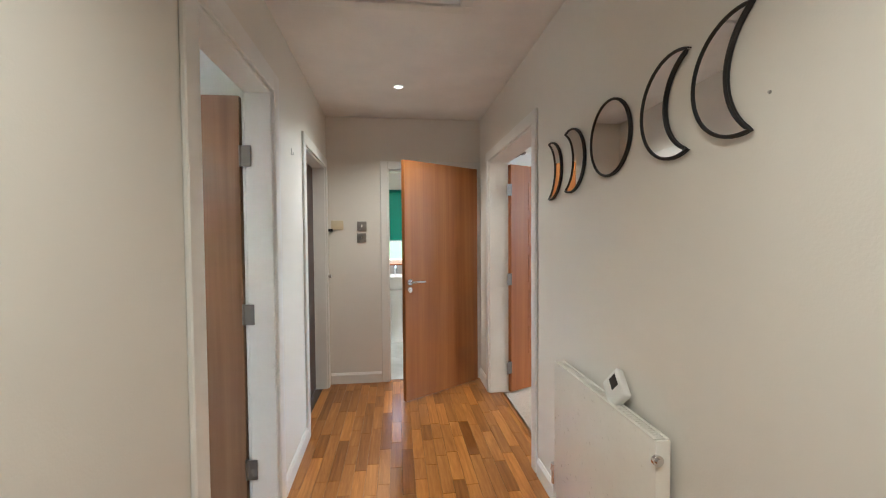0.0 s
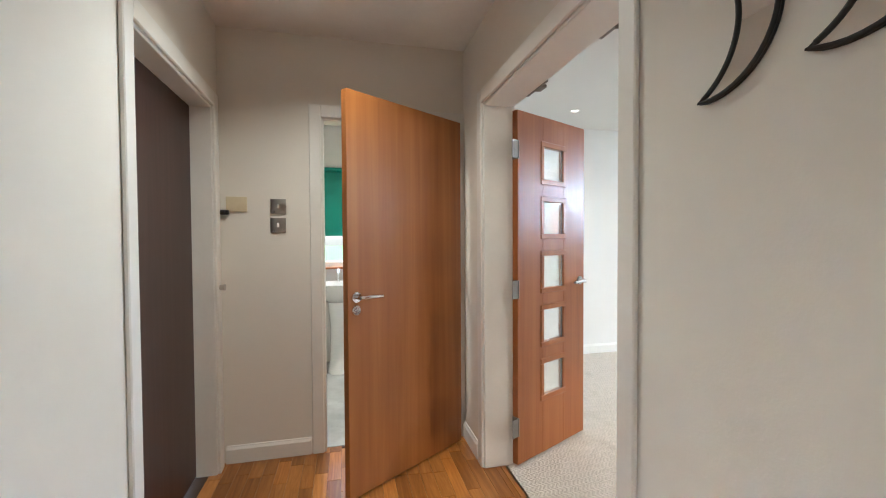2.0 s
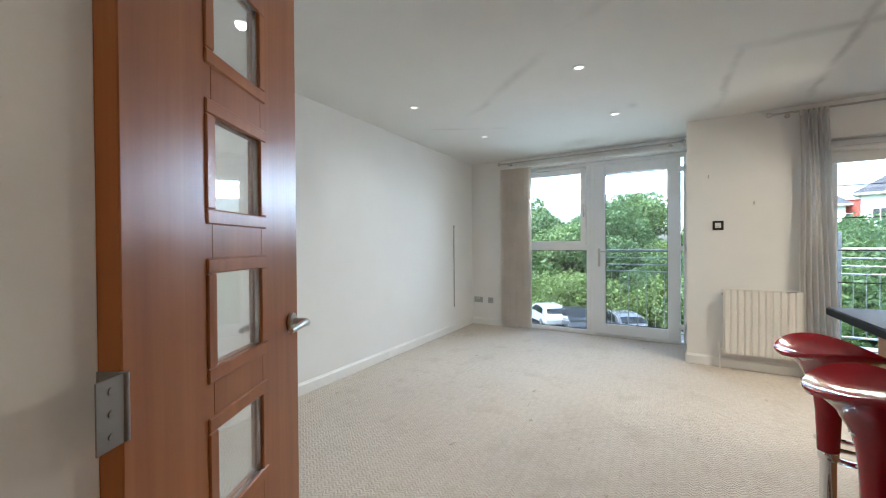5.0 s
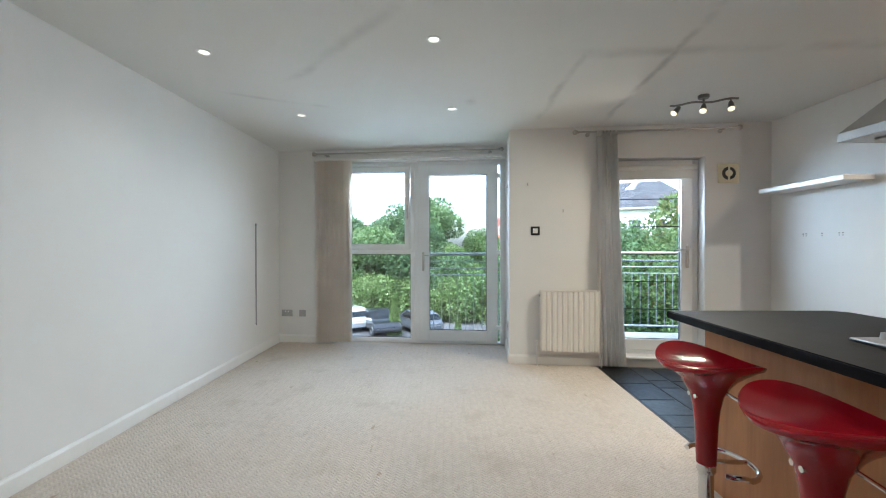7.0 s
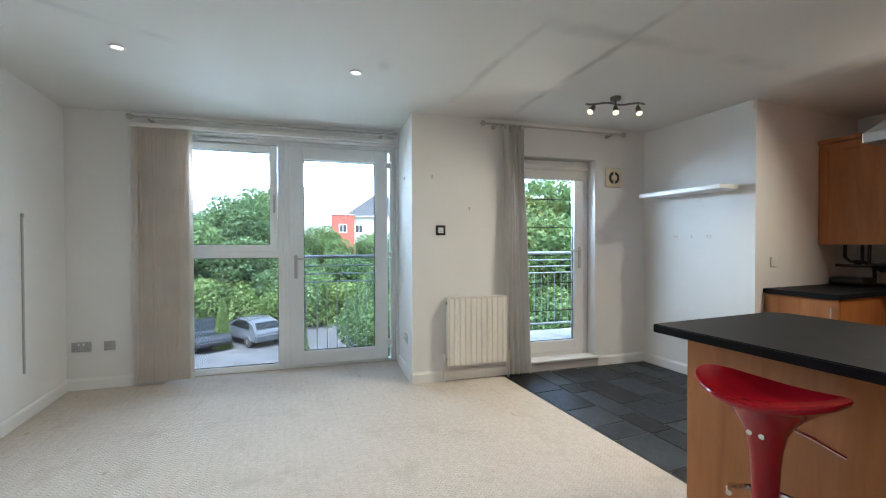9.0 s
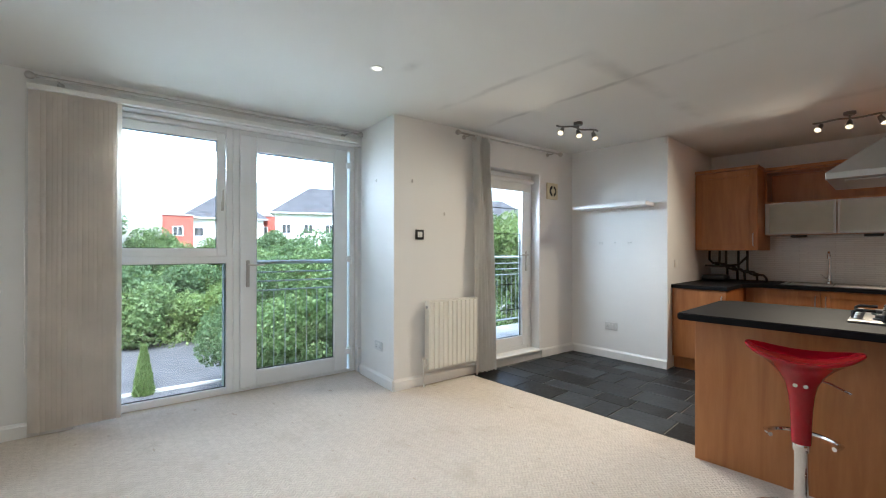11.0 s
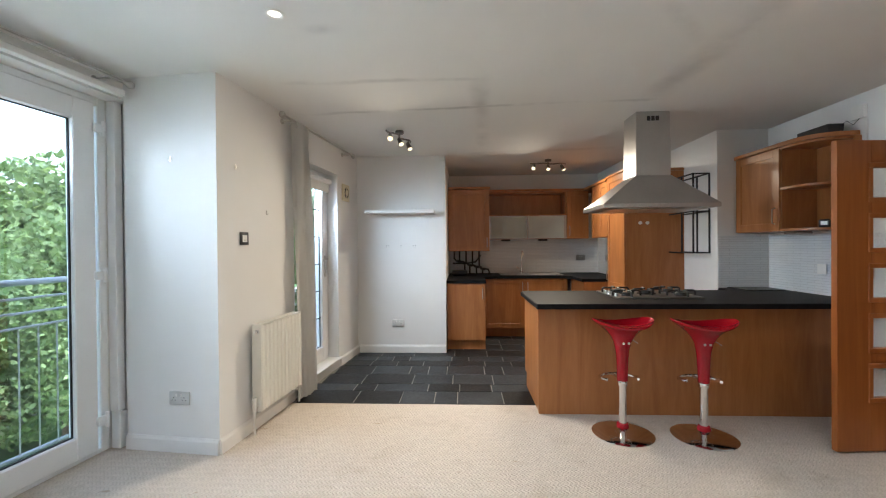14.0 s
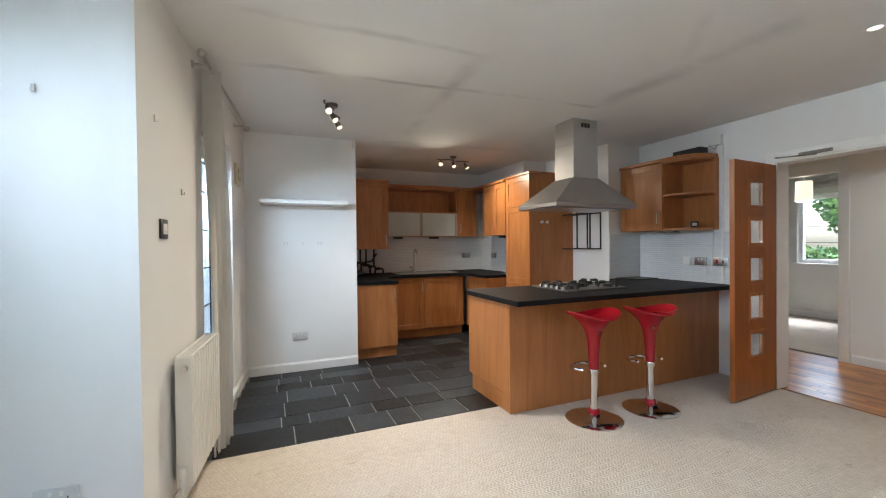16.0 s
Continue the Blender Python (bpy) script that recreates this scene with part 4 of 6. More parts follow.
part("carcass", bm, M_CAB, pn)
for i in range(3):
    bm = BM()
    shaker(bm, 0.6, 0.72)
    d = part("door", bm, M_CAB, pn)
    d.location = (1.56 + i * 0.62, PY0 - 0.001, 0.135)
bm = BM()
prism(bm, [(1.003, 1.205), (1.50, 1.205), (1.53, 1.41), (3.44, 1.41), (3.50, 1.47), (3.50, 2.33), (1.003, 2.33)], 0.86, 0.90)
bmesh.ops.bevel(bm, geom=[e for e in bm.edges], offset=0.004, segments=2, affect='EDGES')
wt = single("worktop", bm, M_TOP, "black slate-effect breakfast bar worktop", "worktop")
for p0, p1 in (((1.01, 2.3302, 0.865), (3.494, 2.3322, 0.895)), ((3.5002, 1.48, 0.865), (3.5022, 2.324, 0.895))):
    bm = BM()
    box(bm, p0, p1, 0.0006)
    part("edge_strip", bm, M_TOP, wt)
bm = BM()
box(bm, (1.06, 1.22, 0.901), (1.42, 1.50, 0.912), 0.003)
single("chopping_board", bm, M_BPLAST, "black glass chopping board lying on the worktop", "board")

# gas hob
hb = thing("gas_hob", "stainless steel gas hob with five black burners", "hob", pose(2.455, 1.775, 0.90))
bm = BM()
box(bm, (-0.35, -0.26, 0), (0.35, 0.26, 0.012), 0.005, 2)
part("plate", bm, M_DNICK, hb)
for x, y, r in ((-0.23, -0.12, 0.035), (-0.23, 0.13, 0.045), (0.0, 0.0, 0.062), (0.22, -0.12, 0.045), (0.22, 0.13, 0.035)):
    bm = BM()
    lathe(bm, [(r * 1.25, 0), (r * 1.2, 0.008), (r, 0.010), (r, 0.022), (r * 0.9, 0.027), (0, 0.027)], (x, y, 0.012), 22)
    b_ = part("burner", bm, M_BLACK, hb)
    bm = BM()
    for a in range(4):
        an = a * math.pi / 2 + 0.0
        dx, dy = math.cos(an), math.sin(an)
        tube(bm, [(x + dx * 0.115, y + dy * 0.105, 0.012), (x + dx * 0.115, y + dy * 0.105, 0.045), (x + dx * 0.10, y + dy * 0.09, 0.054), (x + dx * 0.03, y + dy * 0.03, 0.054)], 0.009, 6)
    part("pan_support", bm, M_BLACK, hb, "black cast iron pan support")
for i in range(5):
    bm = BM()
    cyl(bm, (0.315, -0.16 + i * 0.08, 0.012), (0.315, -0.16 + i * 0.08, 0.034), 0.017, 0.014, seg=16)
    part("knob", bm, M_STEEL, hb)

# island cooker hood
hd = thing("cooker_hood", "stainless steel pyramid island cooker hood", "cooker hood", pose(2.42, 1.71, 0))
bm = BM()
box(bm, (-0.47, -0.29, 1.645), (0.47, 0.29, 1.68), 0.002)
part("rim", bm, M_STEEL, hd)
bm = BM()
lo = [(-0.468, -0.288), (0.468, -0.288), (0.468, 0.288), (-0.468, 0.288)]
hi = [(-0.15, -0.14), (0.15, -0.14), (0.15, 0.14), (-0.15, 0.14)]
va = [bm.verts.new((x, y, 1.6805)) for x, y in lo]
vb_ = [bm.verts.new((x, y, 1.93)) for x, y in hi]
bm.faces.new(va)
bm.faces.new(vb_)
for i in range(4):
    j = (i + 1) % 4
    bm.faces.new((va[i], va[j], vb_[j], vb_[i]))
part("canopy", bm, M_STEEL, hd)
bm = BM()
box(bm, (-0.145, -0.135, 1.93), (0.145, 0.135, 2.25), 0.002)
box(bm, (-0.141, -0.131, 2.25), (0.141, 0.131, CEIL - 0.001), 0.002)
part("chimney", bm, M_STEEL, hd)
for i in range(3):
    bm = BM()
    box(bm, (-0.05 + i * 0.036, 0.1305, 2.40), (-0.022 + i * 0.036, 0.1335, 2.44))
    part("vent_slot", bm, M_BLACK, hd, "dark vent slot")
bm = BM()
box(bm, (-0.40, -0.22, 1.637), (-0.01, 0.22, 1.6448), 0.002)
box(bm, (0.01, -0.22, 1.637), (0.40, 0.22, 1.6448), 0.002)
part("filter", bm, M_NICKEL, hd, "aluminium grease filters")

# bar stools


def bar_stool(m, lab):
    s = thing("bar_stool", lab, "bar stool", m, "red bar stools")
    bm = BM()
    lathe(bm, [(0.205, 0.0), (0.208, 0.006), (0.19, 0.016), (0.12, 0.030), (0.06, 0.040), (0.036, 0.052), (0.034, 0.058)], seg=40)
    part("base", bm, M_CHROME, s, "round chrome trumpet base")
    bm = BM()
    lathe(bm, [(0.042, 0.050), (0.042, 0.066), (0.036, 0.080), (0.030, 0.082)], seg=24)
    part("collar", bm, M_RED, s, "red plastic collar")
    bm = BM()
    cyl(bm, (0, 0, 0.055), (0, 0, 0.40), 0.027, seg=24)
    part("column", bm, M_CHROME, s, "chrome column")
    bm = BM()
    # footrest: a bow in front of the column
    pts = []
    for k in range(17):
        an = radians(-35 + 250 * k / 16)
        pts.append((0.135 * math.cos(an), -0.06 - 0.115 * math.sin(an), 0.375 + (0.0 if 2 < k < 14 else 0.012)))
    tube(bm, pts, 0.010, 10)
    tube(bm, [(0, 0, 0.39), (0, -0.10, 0.378), (0, -0.172, 0.375)], 0.009, 8)
    lathe(bm, [(0.032, 0.345), (0.034, 0.35), (0.034, 0.375), (0.032, 0.38)], seg=20)
    part("footrest", bm, M_CHROME, s, "bent chrome footrest")
    bm = BM()
    tube(bm, [(-0.02, -0.02, 0.69), (-0.10, -0.07, 0.655), (-0.165, -0.11, 0.615)], 0.006, 8)
    part("lift_lever", bm, M_CHROME, s, "chrome lift lever")
    # moulded seat with a trumpet stem
    bm = BM()
    seg, rings = 48, []
    stem = [(0.036, 0.38), (0.038, 0.45), (0.042, 0.54), (0.048, 0.60), (0.060, 0.655), (0.085, 0.70)]
    for r, z in stem:
        rings.append([bm.verts.new((r * math.cos(2 * math.pi * i / seg), r * math.sin(2 * math.pi * i / seg), z)) for i in range(seg)])

    HA, HB = 0.212, 0.172

    def saddle(f, x, y):
        # a shallow dish whose ends rise a little
        return 0.802 - 0.045 * (1 - f * f) + 0.018 * (abs(x) / HA) ** 2 - 0.026 * (abs(y) / HB) ** 2
    for f, zz in ((0.55, 0.728), (0.72, 0.757), (0.88, 0.780), (0.97, -0.012), (1.0, -0.003), (0.985, 0.004), (0.8, 0.0), (0.5, 0.0), (0.2, 0.0)):
        ring = []
        for i in range(seg):
            an = 2 * math.pi * i / seg
            x, y = HA * f * math.cos(an), HB * f * math.sin(an)
            z = zz + 0.5 * (saddle(1, x / f, y / f) - 0.802) * f if zz > 0.1 else saddle(f, x, y) + zz
            ring.append(bm.verts.new((x, y, z)))
        rings.append(ring)
    for a, b in zip(rings, rings[1:]):
        for i in range(seg):
            j = (i + 1) % seg
            bm.faces.new((a[i], a[j], b[j], b[i]))
    bm.faces.new(list(reversed(rings[0])))
    bm.faces.new(rings[-1])
    st = part("seat", bm, M_RED, s, "moulded gloss red saddle seat")
    for x in (-0.018, 0.018):
        bm = BM()
        cyl(bm, (x, 0.052, 0.655), (x, 0.062, 0.655), 0.009, seg=12)
        part("bolt", bm, M_CHROME, s)
    return s


st1 = bar_stool(pose(2.93, 2.475, 0, 0, 0, 4), "gloss red bar stool on a chrome base, near the bar's end")
st2 = copy_thing(st1, pose(2.39, 2.51, 0, 0, 0, -6))
tagged(st2, "gloss red bar stool on a chrome base, beside the glazed door")

# ---------------------------------------------------------------- lamps
def downlight(x, y, watts=1.7, tone=(1.0, 0.91, 0.79)):
    d = thing("downlight", "round recessed ceiling downlight, lit", "downlight", pose(x, y, CEIL), "recessed downlights")
    bm = BM()
    lathe(bm, [(0.044, -0.001), (0.046, -0.004), (0.042, -0.007), (0.034, -0.006), (0.031, 0.0), (0.031, 0.004)], seg=28)
    part("bezel", bm, M_WPLAST, d)
    bm = BM()
    lathe(bm, [(0.030, -0.003), (0.0, -0.0045)], seg=20)
    part("lens", bm, M_SPOT, d, "glowing lens")
    ld = bpy.data.lights.new("downlight_lamp", 'SPOT')
    ld.energy = watts
    ld.color = tone
    ld.spot_size = radians(140)
    ld.spot_blend = 0.9
    ld.shadow_soft_size = 0.03
    new("downlight_lamp", ld).matrix_world = look((x, y, CEIL - 0.012), (x, y, 0))
    return d


for x, y in ((3.87, 5.05), (3.73, 3.59), (5.12, 4.88), (4.96, 3.47), (2.10, 3.71), (2.2, 5.15)):
    downlight(x, y)
HALL_TONE = (1.0, 0.85, 0.64)
downlight(0.065, 3.40, 4.4, HALL_TONE)


def spot_bar(label, c, ang, targets):
    s = thing("spot_bar", label, "ceiling light", pose(c[0], c[1], CEIL, 0, 0, ang), "three-lamp spotlight bars")
    bm = BM()
    lathe(bm, [(0.0, -0.0005), (0.042, -0.0005), (0.042, -0.022), (0.036, -0.028), (0.0, -0.028)], seg=24)
    cyl(bm, (0, 0, -0.028), (0, 0, -0.055), 0.008, seg=10)
    part("ceiling_rose", bm, M_DNICK, s)
    bm = BM()
    tube(bm, [(-0.24 + 0.03 * k, 0.024 * math.sin(k * 0.75), -0.055) for k in range(17)], 0.0085, 8)
    part("bar", bm, M_DNICK, s)
    for i, x in enumerate((-0.19, 0.0, 0.19)):
        p = Vector((x, 0.0, -0.095))
        d = Vector(targets[i]).normalized()
        bm = BM()
        cyl(bm, (x, 0, -0.055), p, 0.006, seg=8)
        q = d.to_track_quat('Z', 'Y').to_matrix().to_4x4()
        mm = Matrix.Translation(p) @ q
        lathe(bm, [(0.0, -0.03), (0.013, -0.028), (0.019, -0.01), (0.023, 0.02), (0.030, 0.045), (0.027, 0.046), (0.021, 0.03)], seg=20, m=mm)
        h = part("spot_head", bm, M_DNICK, s, "brushed steel spot head")
        bm = BM()
        lathe(bm, [(0.026, 0.040), (0.024, 0.052), (0.015, 0.060), (0.0, 0.062)], seg=16, m=mm)
        part("bulb", bm, M_BULB, h, "glowing halogen lamp")
        ld = bpy.data.lights.new("spot_lamp", 'SPOT')
        ld.energy = SPOT_W
        ld.color = (1.0, 0.78, 0.53)
        ld.spot_size = radians(145)
        ld.spot_blend = 1.0
        ld.shadow_soft_size = 0.02
        lo = new("spot_lamp", ld)
        w = pose(c[0], c[1], CEIL, 0, 0, ang)
        e = w @ (p + d * 0.075)
        lo.matrix_world = look(e, e + w.to_3x3() @ d)
    return s


SPOT_W = 6.0
spot_bar("brushed steel bar with three lit spotlights by the balcony door", (4.665, 1.41), 71, ((0.05, 0.45, -0.9), (0.20, 0.50, -0.85), (0.63, 0.32, -0.75)))
spot_bar("brushed steel bar with three lit spotlights over the kitchen floor", (2.91, -0.07), 8, ((-0.4, 0.3, -0.85), (0.1, 0.5, -0.85), (0.4, 0.6, -0.7)))
downlight(0.03, 0.45, 5.6, HALL_TONE)

# ---------------------------------------------------------------- bedroom and bathroom
BX = -3.45
wall_y("wall_bedroom_north", 2.86, 2.98, BX, HW - 0.08, [], M_BED, "pale bedroom wall")
wall_y("wall_bedroom_south", -1.12, -1.0, BX - 0.2, HW, [], M_BED, "pale bedroom wall")
wall_x("wall_bedroom_west", BX - 0.2, BX, -1.0, 2.98, [(0.62, 1.72, 0.93, 2.2)], M_BED, "pale bedroom wall with a window")
bm = BM()
box(bm, (BX - 0.2, -1.0, CEIL), (HW - 0.12, 2.98, CEIL + 0.15))
tagged(built("ceiling_bedroom", bm, M_HALLCEIL, "white bedroom ceiling"), category="ceiling")
bm = BM()
box(bm, (BX - 0.2, -1.0, -0.06), (HW - 0.10, 2.98, 0.001))
tagged(built("floor_bedroom", bm, M_CARPET, "cream bedroom carpet"), category="carpet")
skirting("baseboard_bedroom", [(BX, 2.86, BX, -0.9), (HW - 0.13, 2.86, BX, 2.86)])
w4 = tagged(thing("window_4", "white bedroom casement window with leaded bars", "window"), kind="structure")
bm = BM()
for a in ((0.62, 0.93, 0.69, 2.2), (1.65, 0.93, 1.72, 2.2), (0.69, 0.93, 1.65, 1.0), (0.69, 2.13, 1.65, 2.2)):
    box(bm, (BX - 0.12, a[0], a[1]), (BX - 0.05, a[2], a[3]), 0.004)
part("window_frame", bm, M_PVC, w4)
bm = BM()
box(bm, (BX - 0.09, 0.69, 1.0), (BX - 0.082, 1.65, 2.13))
g = part("pane", bm, M_GLASS, w4, "clear glass pane")
g.visible_shadow = False
bm = BM()
for z in (1.28, 1.56, 1.84):
    box(bm, (BX - 0.081, 0.69, z), (BX - 0.077, 1.65, z + 0.008))
part("glazing_bars", bm, M_RUBBER, w4)
bm = BM()
box(bm, (BX - 0.06, 0.58, 0.905), (BX + 0.06, 1.76, 0.93), 0.005)
part("sill", bm, M_TRIM, w4)
bm = BM()
for i in range(3):
    box(bm, (BX + 0.004, 0.60, 2.02 + i * 0.10), (BX + 0.050 - 0.012 * i, 1.74, 2.115 + i * 0.10), 0.012, 2)
single("roman_blind", bm, M_BLIND, "beige roman blind folded up over the bedroom window", "blind")
pl = thing("pendant_lamp", "pleated cream pendant shade, lit", "pendant lamp", pose(-1.25, 1.78, 0))
bm = BM()
cyl(bm, (0, 0, 2.0), (0, 0, CEIL), 0.004, seg=6)
part("flex", bm, M_WPLAST, pl)
bm = BM()
for k in range(60):
    a0, a1 = k * math.pi / 30, (k + 1) * math.pi / 30
    r0, r1 = 0.088 + 0.003 * (k % 2), 0.088 + 0.003 * ((k + 1) % 2)
    v = [bm.verts.new((r * math.cos(a), r * math.sin(a), z)) for r, a, z in ((r0, a0, 1.83), (r1, a1, 1.83), (r1 * 0.95, a1, 2.09), (r0 * 0.95, a0, 2.09))]
    bm.faces.new(v)
bmesh.ops.remove_doubles(bm, verts=bm.verts, dist=1e-4)
bmesh.ops.solidify(bm, geom=bm.faces[:], thickness=0.002)
M_SHADE = emis("lit_fabric_shade", (1.0, 0.72, 0.42), 0.12)
part("shade", bm, M_SHADE, pl, "glowing cream fabric shade")
pd = bpy.data.lights.new("pendant_bulb", 'POINT')
pd.energy = 1.8
pd.color = (1.0, 0.92, 0.80)
pd.shadow_soft_size = 0.04
new("pendant_bulb", pd).location = (-1.25, 1.78, 1.97)

wall_x("wall_bathroom_west", -0.45, -0.33, END + 0.10, 6.1, [], M_BED, "pale bathroom wall")
wall_x("wall_bathroom_east", 0.813, 0.925, END + 0.10, 6.1, [], M_BED, "pale bathroom wall")
wall_y("wall_bathroom_north", 6.1, 6.2, -0.45, 0.925, [(-0.25, 0.6, 1.05, 2.0)], M_BED, "pale bathroom wall with a window")
bm = BM()
box(bm, (-0.45, END + 0.055, -0.06), (0.925, 6.2, -0.001))
tagged(built("floor_bathroom", bm, plain("grey_vinyl", (0.42, 0.43, 0.42), 0.3, var=0.3, scale=2.5), "grey marbled bathroom floor"), category="floor")
bm = BM()
box(bm, (-0.45, END + 0.102, CEIL), (0.925, 6.2, CEIL + 0.15))
tagged(built("ceiling_bathroom", bm, M_HALLCEIL, "white bathroom ceiling"), category="ceiling")
bm = BM()
box(bm, (-0.30, 6.07, 1.32), (0.62, 6.075, 2.0))
cyl(bm, (-0.30, 6.06, 2.0), (0.62, 6.06, 2.0), 0.025, seg=12)
single("roller_blind", bm, plain("green_blind", (0.0, 0.16, 0.11), 0.6), "deep green roller blind over the bathroom window", "blind")
bm = BM()
box(bm, (-0.33, 5.98, 0.98), (0.6, 6.10, 1.0), 0.004)
single("window_ledge", bm, M_GDOOR, "varnished wooden ledge under the bathroom window", "shelf")
downlight(0.15, 5.1, 7.0, HALL_TONE)
bs = thing("basin", "white pedestal wash basin with a chrome tap", "basin", pose(0.02, 5.75, 0))
bm = BM()
lathe(bm, [(0.10, 0.68), (0.20, 0.74), (0.26, 0.82), (0.27, 0.86), (0.24, 0.86), (0.19, 0.80), (0.08, 0.75), (0, 0.75)], seg=28)
part("bowl", bm, plain("white_ceramic", (0.82, 0.82, 0.80), 0.1, var=0.02, bmp=0), bs)
bm = BM()
lathe(bm, [(0.11, 0.0), (0.085, 0.12), (0.08, 0.45), (0.10, 0.70)], seg=22)
part("pedestal", bm, bpy.data.materials["white_ceramic"], bs)
bm = BM()
tube(bm, [(0, 0.18, 0.86), (0, 0.18, 0.95), (0, 0.13, 0.975), (0, 0.07, 0.96)], 0.014, 10)
part("tap", bm, M_CHROME, bs, "chrome basin tap")

# ---------------------------------------------------------------- outside
GZ = -4.41
FAR = 1.3


def far(x, y):
    return 3 + (x - 3) * FAR, 4 + (y - 4) * FAR




def ground_mat(name, a, b, rough, scale):
    return plain(name, tuple((p + q) / 2 for p, q in zip(a, b)), rough, var=0.25, scale=scale, bmp=0.3, grain=25)


M_GRASS = ground_mat("rough_grass", (0.03, 0.07, 0.015), (0.06, 0.11, 0.03), 0.95, 0.6)
M_ASPH = ground_mat("grey_asphalt", (0.05, 0.05, 0.053), (0.075, 0.075, 0.078), 0.9, 0.8)
M_KERB = ground_mat("concrete", (0.30, 0.29, 0.27), (0.38, 0.37, 0.35), 0.85, 1.5)
bm = BM()
box(bm, (-400, -400, GZ - 0.5), (400, 400, GZ - 0.02))
tagged(built("ground", bm, M_GRASS, "rough grass round the building"), category="ground")


def strip(bm, pts, w, z0, z1):
    left, right = [], []
    for i, p in enumerate(pts):
        d = Vector(pts[min(i + 1, len(pts) - 1)]) - Vector(pts[max(i - 1, 0)])
        n = Vector((-d.y, d.x)).normalized()
        left.append(Vector(p) + n * w / 2)
        right.append(Vector(p) - n * w / 2)
    prism(bm, [tuple(v) for v in left] + [tuple(v) for v in reversed(right)], z0, z1)


ROAD = [far(20.0 + 3.0 * math.sin((y + 12) * 0.07), y) for y in range(-40, 44, 3)]
bm = BM()
strip(bm, ROAD, 12.0, GZ - 0.3, GZ)
tagged(built("road", bm, M_ASPH, "grey asphalt access road and parking bays"), category="road")
for s in (-1, 1):
    bm = BM()
    strip(bm, [(x + s * 6.1, y) for x, y in ROAD], 0.16, GZ - 0.3, GZ + 0.10)
    built("kerb_%s" % ("near" if s < 0 else "far"), bm, M_KERB, "concrete kerb along the road")
bm = BM()
strip(bm, [(x - 7.25, y) for x, y in ROAD], 2.0, GZ - 0.3, GZ + 0.02)
tagged(built("pavement", bm, M_ASPH, "asphalt pavement along the road"), category="pavement")

M_BARK = plain("brown_bark", (0.09, 0.065, 0.045), 0.95, var=0.3, bmp=0.6, grain=30)


def leaf_mat(name, dark, light):
    m, nt, b = base_mat(name, 0.55, 0, 0.3)
    geo = nt.nodes.new("ShaderNodeNewGeometry")
    nt.links.new(ramp(nt, geo.outputs["Random Per Island"], [(0, dark), (0.6, light), (1, tuple(c * 1.25 for c in light))]), b.inputs["Base Color"])
    tr = nt.nodes.new("ShaderNodeBsdfTranslucent")
    nt.links.new(mix(nt, 0.35, b.inputs["Base Color"].links[0].from_socket, (0.20, 0.27, 0.05)), tr.inputs["Color"])
    ms = nt.nodes.new("ShaderNodeMixShader")
    ms.inputs[0].default_value = 0.5
    nt.links.new(b.outputs[0], ms.inputs[1])
    nt.links.new(tr.outputs[0], ms.inputs[2])
    nt.links.new(ms.outputs[0], nt.nodes["Material Output"].inputs["Surface"])
    return m


M_LEAF = [leaf_mat("broad_leaves", (0.058, 0.100, 0.038), (0.125, 0.180, 0.070)), leaf_mat("dark_leaves", (0.042, 0.074, 0.034), (0.088, 0.138, 0.062)), leaf_mat("yellow_green_leaves", (0.082, 0.122, 0.036), (0.150, 0.205, 0.070))]


def tree_data(seed, height, spread, leaves, size):
    rng = np.random.default_rng(seed)
    bm = BM()
    tube(bm, [(0, 0, 0), (0.1, 0.05, height * 0.2), (0.0, 0.1, height * 0.42), (0.15, 0.0, height * 0.7)], [0.17, 0.14, 0.10, 0.04], 8)
    lobes = []
    for i in range(16):
        a = rng.uniform(0, 2 * math.pi)
        r = spread * rng.uniform(0.1, 0.85)
        z = height * rng.uniform(0.25, 0.93)
        r *= 1.0 - 0.5 * max(0, z / height - 0.55) / 0.45
        c = Vector((r * math.cos(a), r * math.sin(a), z))
        lobes.append((c, spread * rng.uniform(0.28, 0.46)))
        s = Vector((0.05, 0.05, height * rng.uniform(0.15, 0.5)))
        tube(bm, [s, (s + c) / 2 + Vector((0, 0, 0.2)), c], [0.06, 0.04, 0.015], 5)
    trunk = bpy.data.meshes.new("trunk")
    bm.to_mesh(trunk)
    bm.free()
    trunk.materials.append(M_BARK)
    n = leaves
    pick = rng.integers(0, len(lobes), n)
    dirs = rng.normal(size=(n, 3))
    dirs /= np.linalg.norm(dirs, axis=1)[:, None]
    cen = np.array([lobes[i][0] for i in pick]) + dirs * (np.array([lobes[i][1] for i in pick]) * (0.55 + 0.5 * rng.random(n) ** 0.6))[:, None]
    t1 = rng.normal(size=(n, 3))
    t1 /= np.linalg.norm(t1, axis=1)[:, None]
    t2 = np.cross(t1, dirs + 0.7 * rng.normal(size=(n, 3)))
    t2 /= np.linalg.norm(t2, axis=1)[:, None]
    sz = size * rng.uniform(0.6, 1.3, n)
    q = np.stack([cen - t1 * sz[:, None], cen + t2 * sz[:, None] * 0.55, cen + t1 * sz[:, None], cen - t2 * sz[:, None] * 0.55], axis=1).reshape(-1, 3)
    crown = bpy.data.meshes.new("crown")
    crown.from_pydata(q.tolist(), [], np.arange(4 * n).reshape(-1, 4).tolist())
    crown.update()
    return trunk, crown


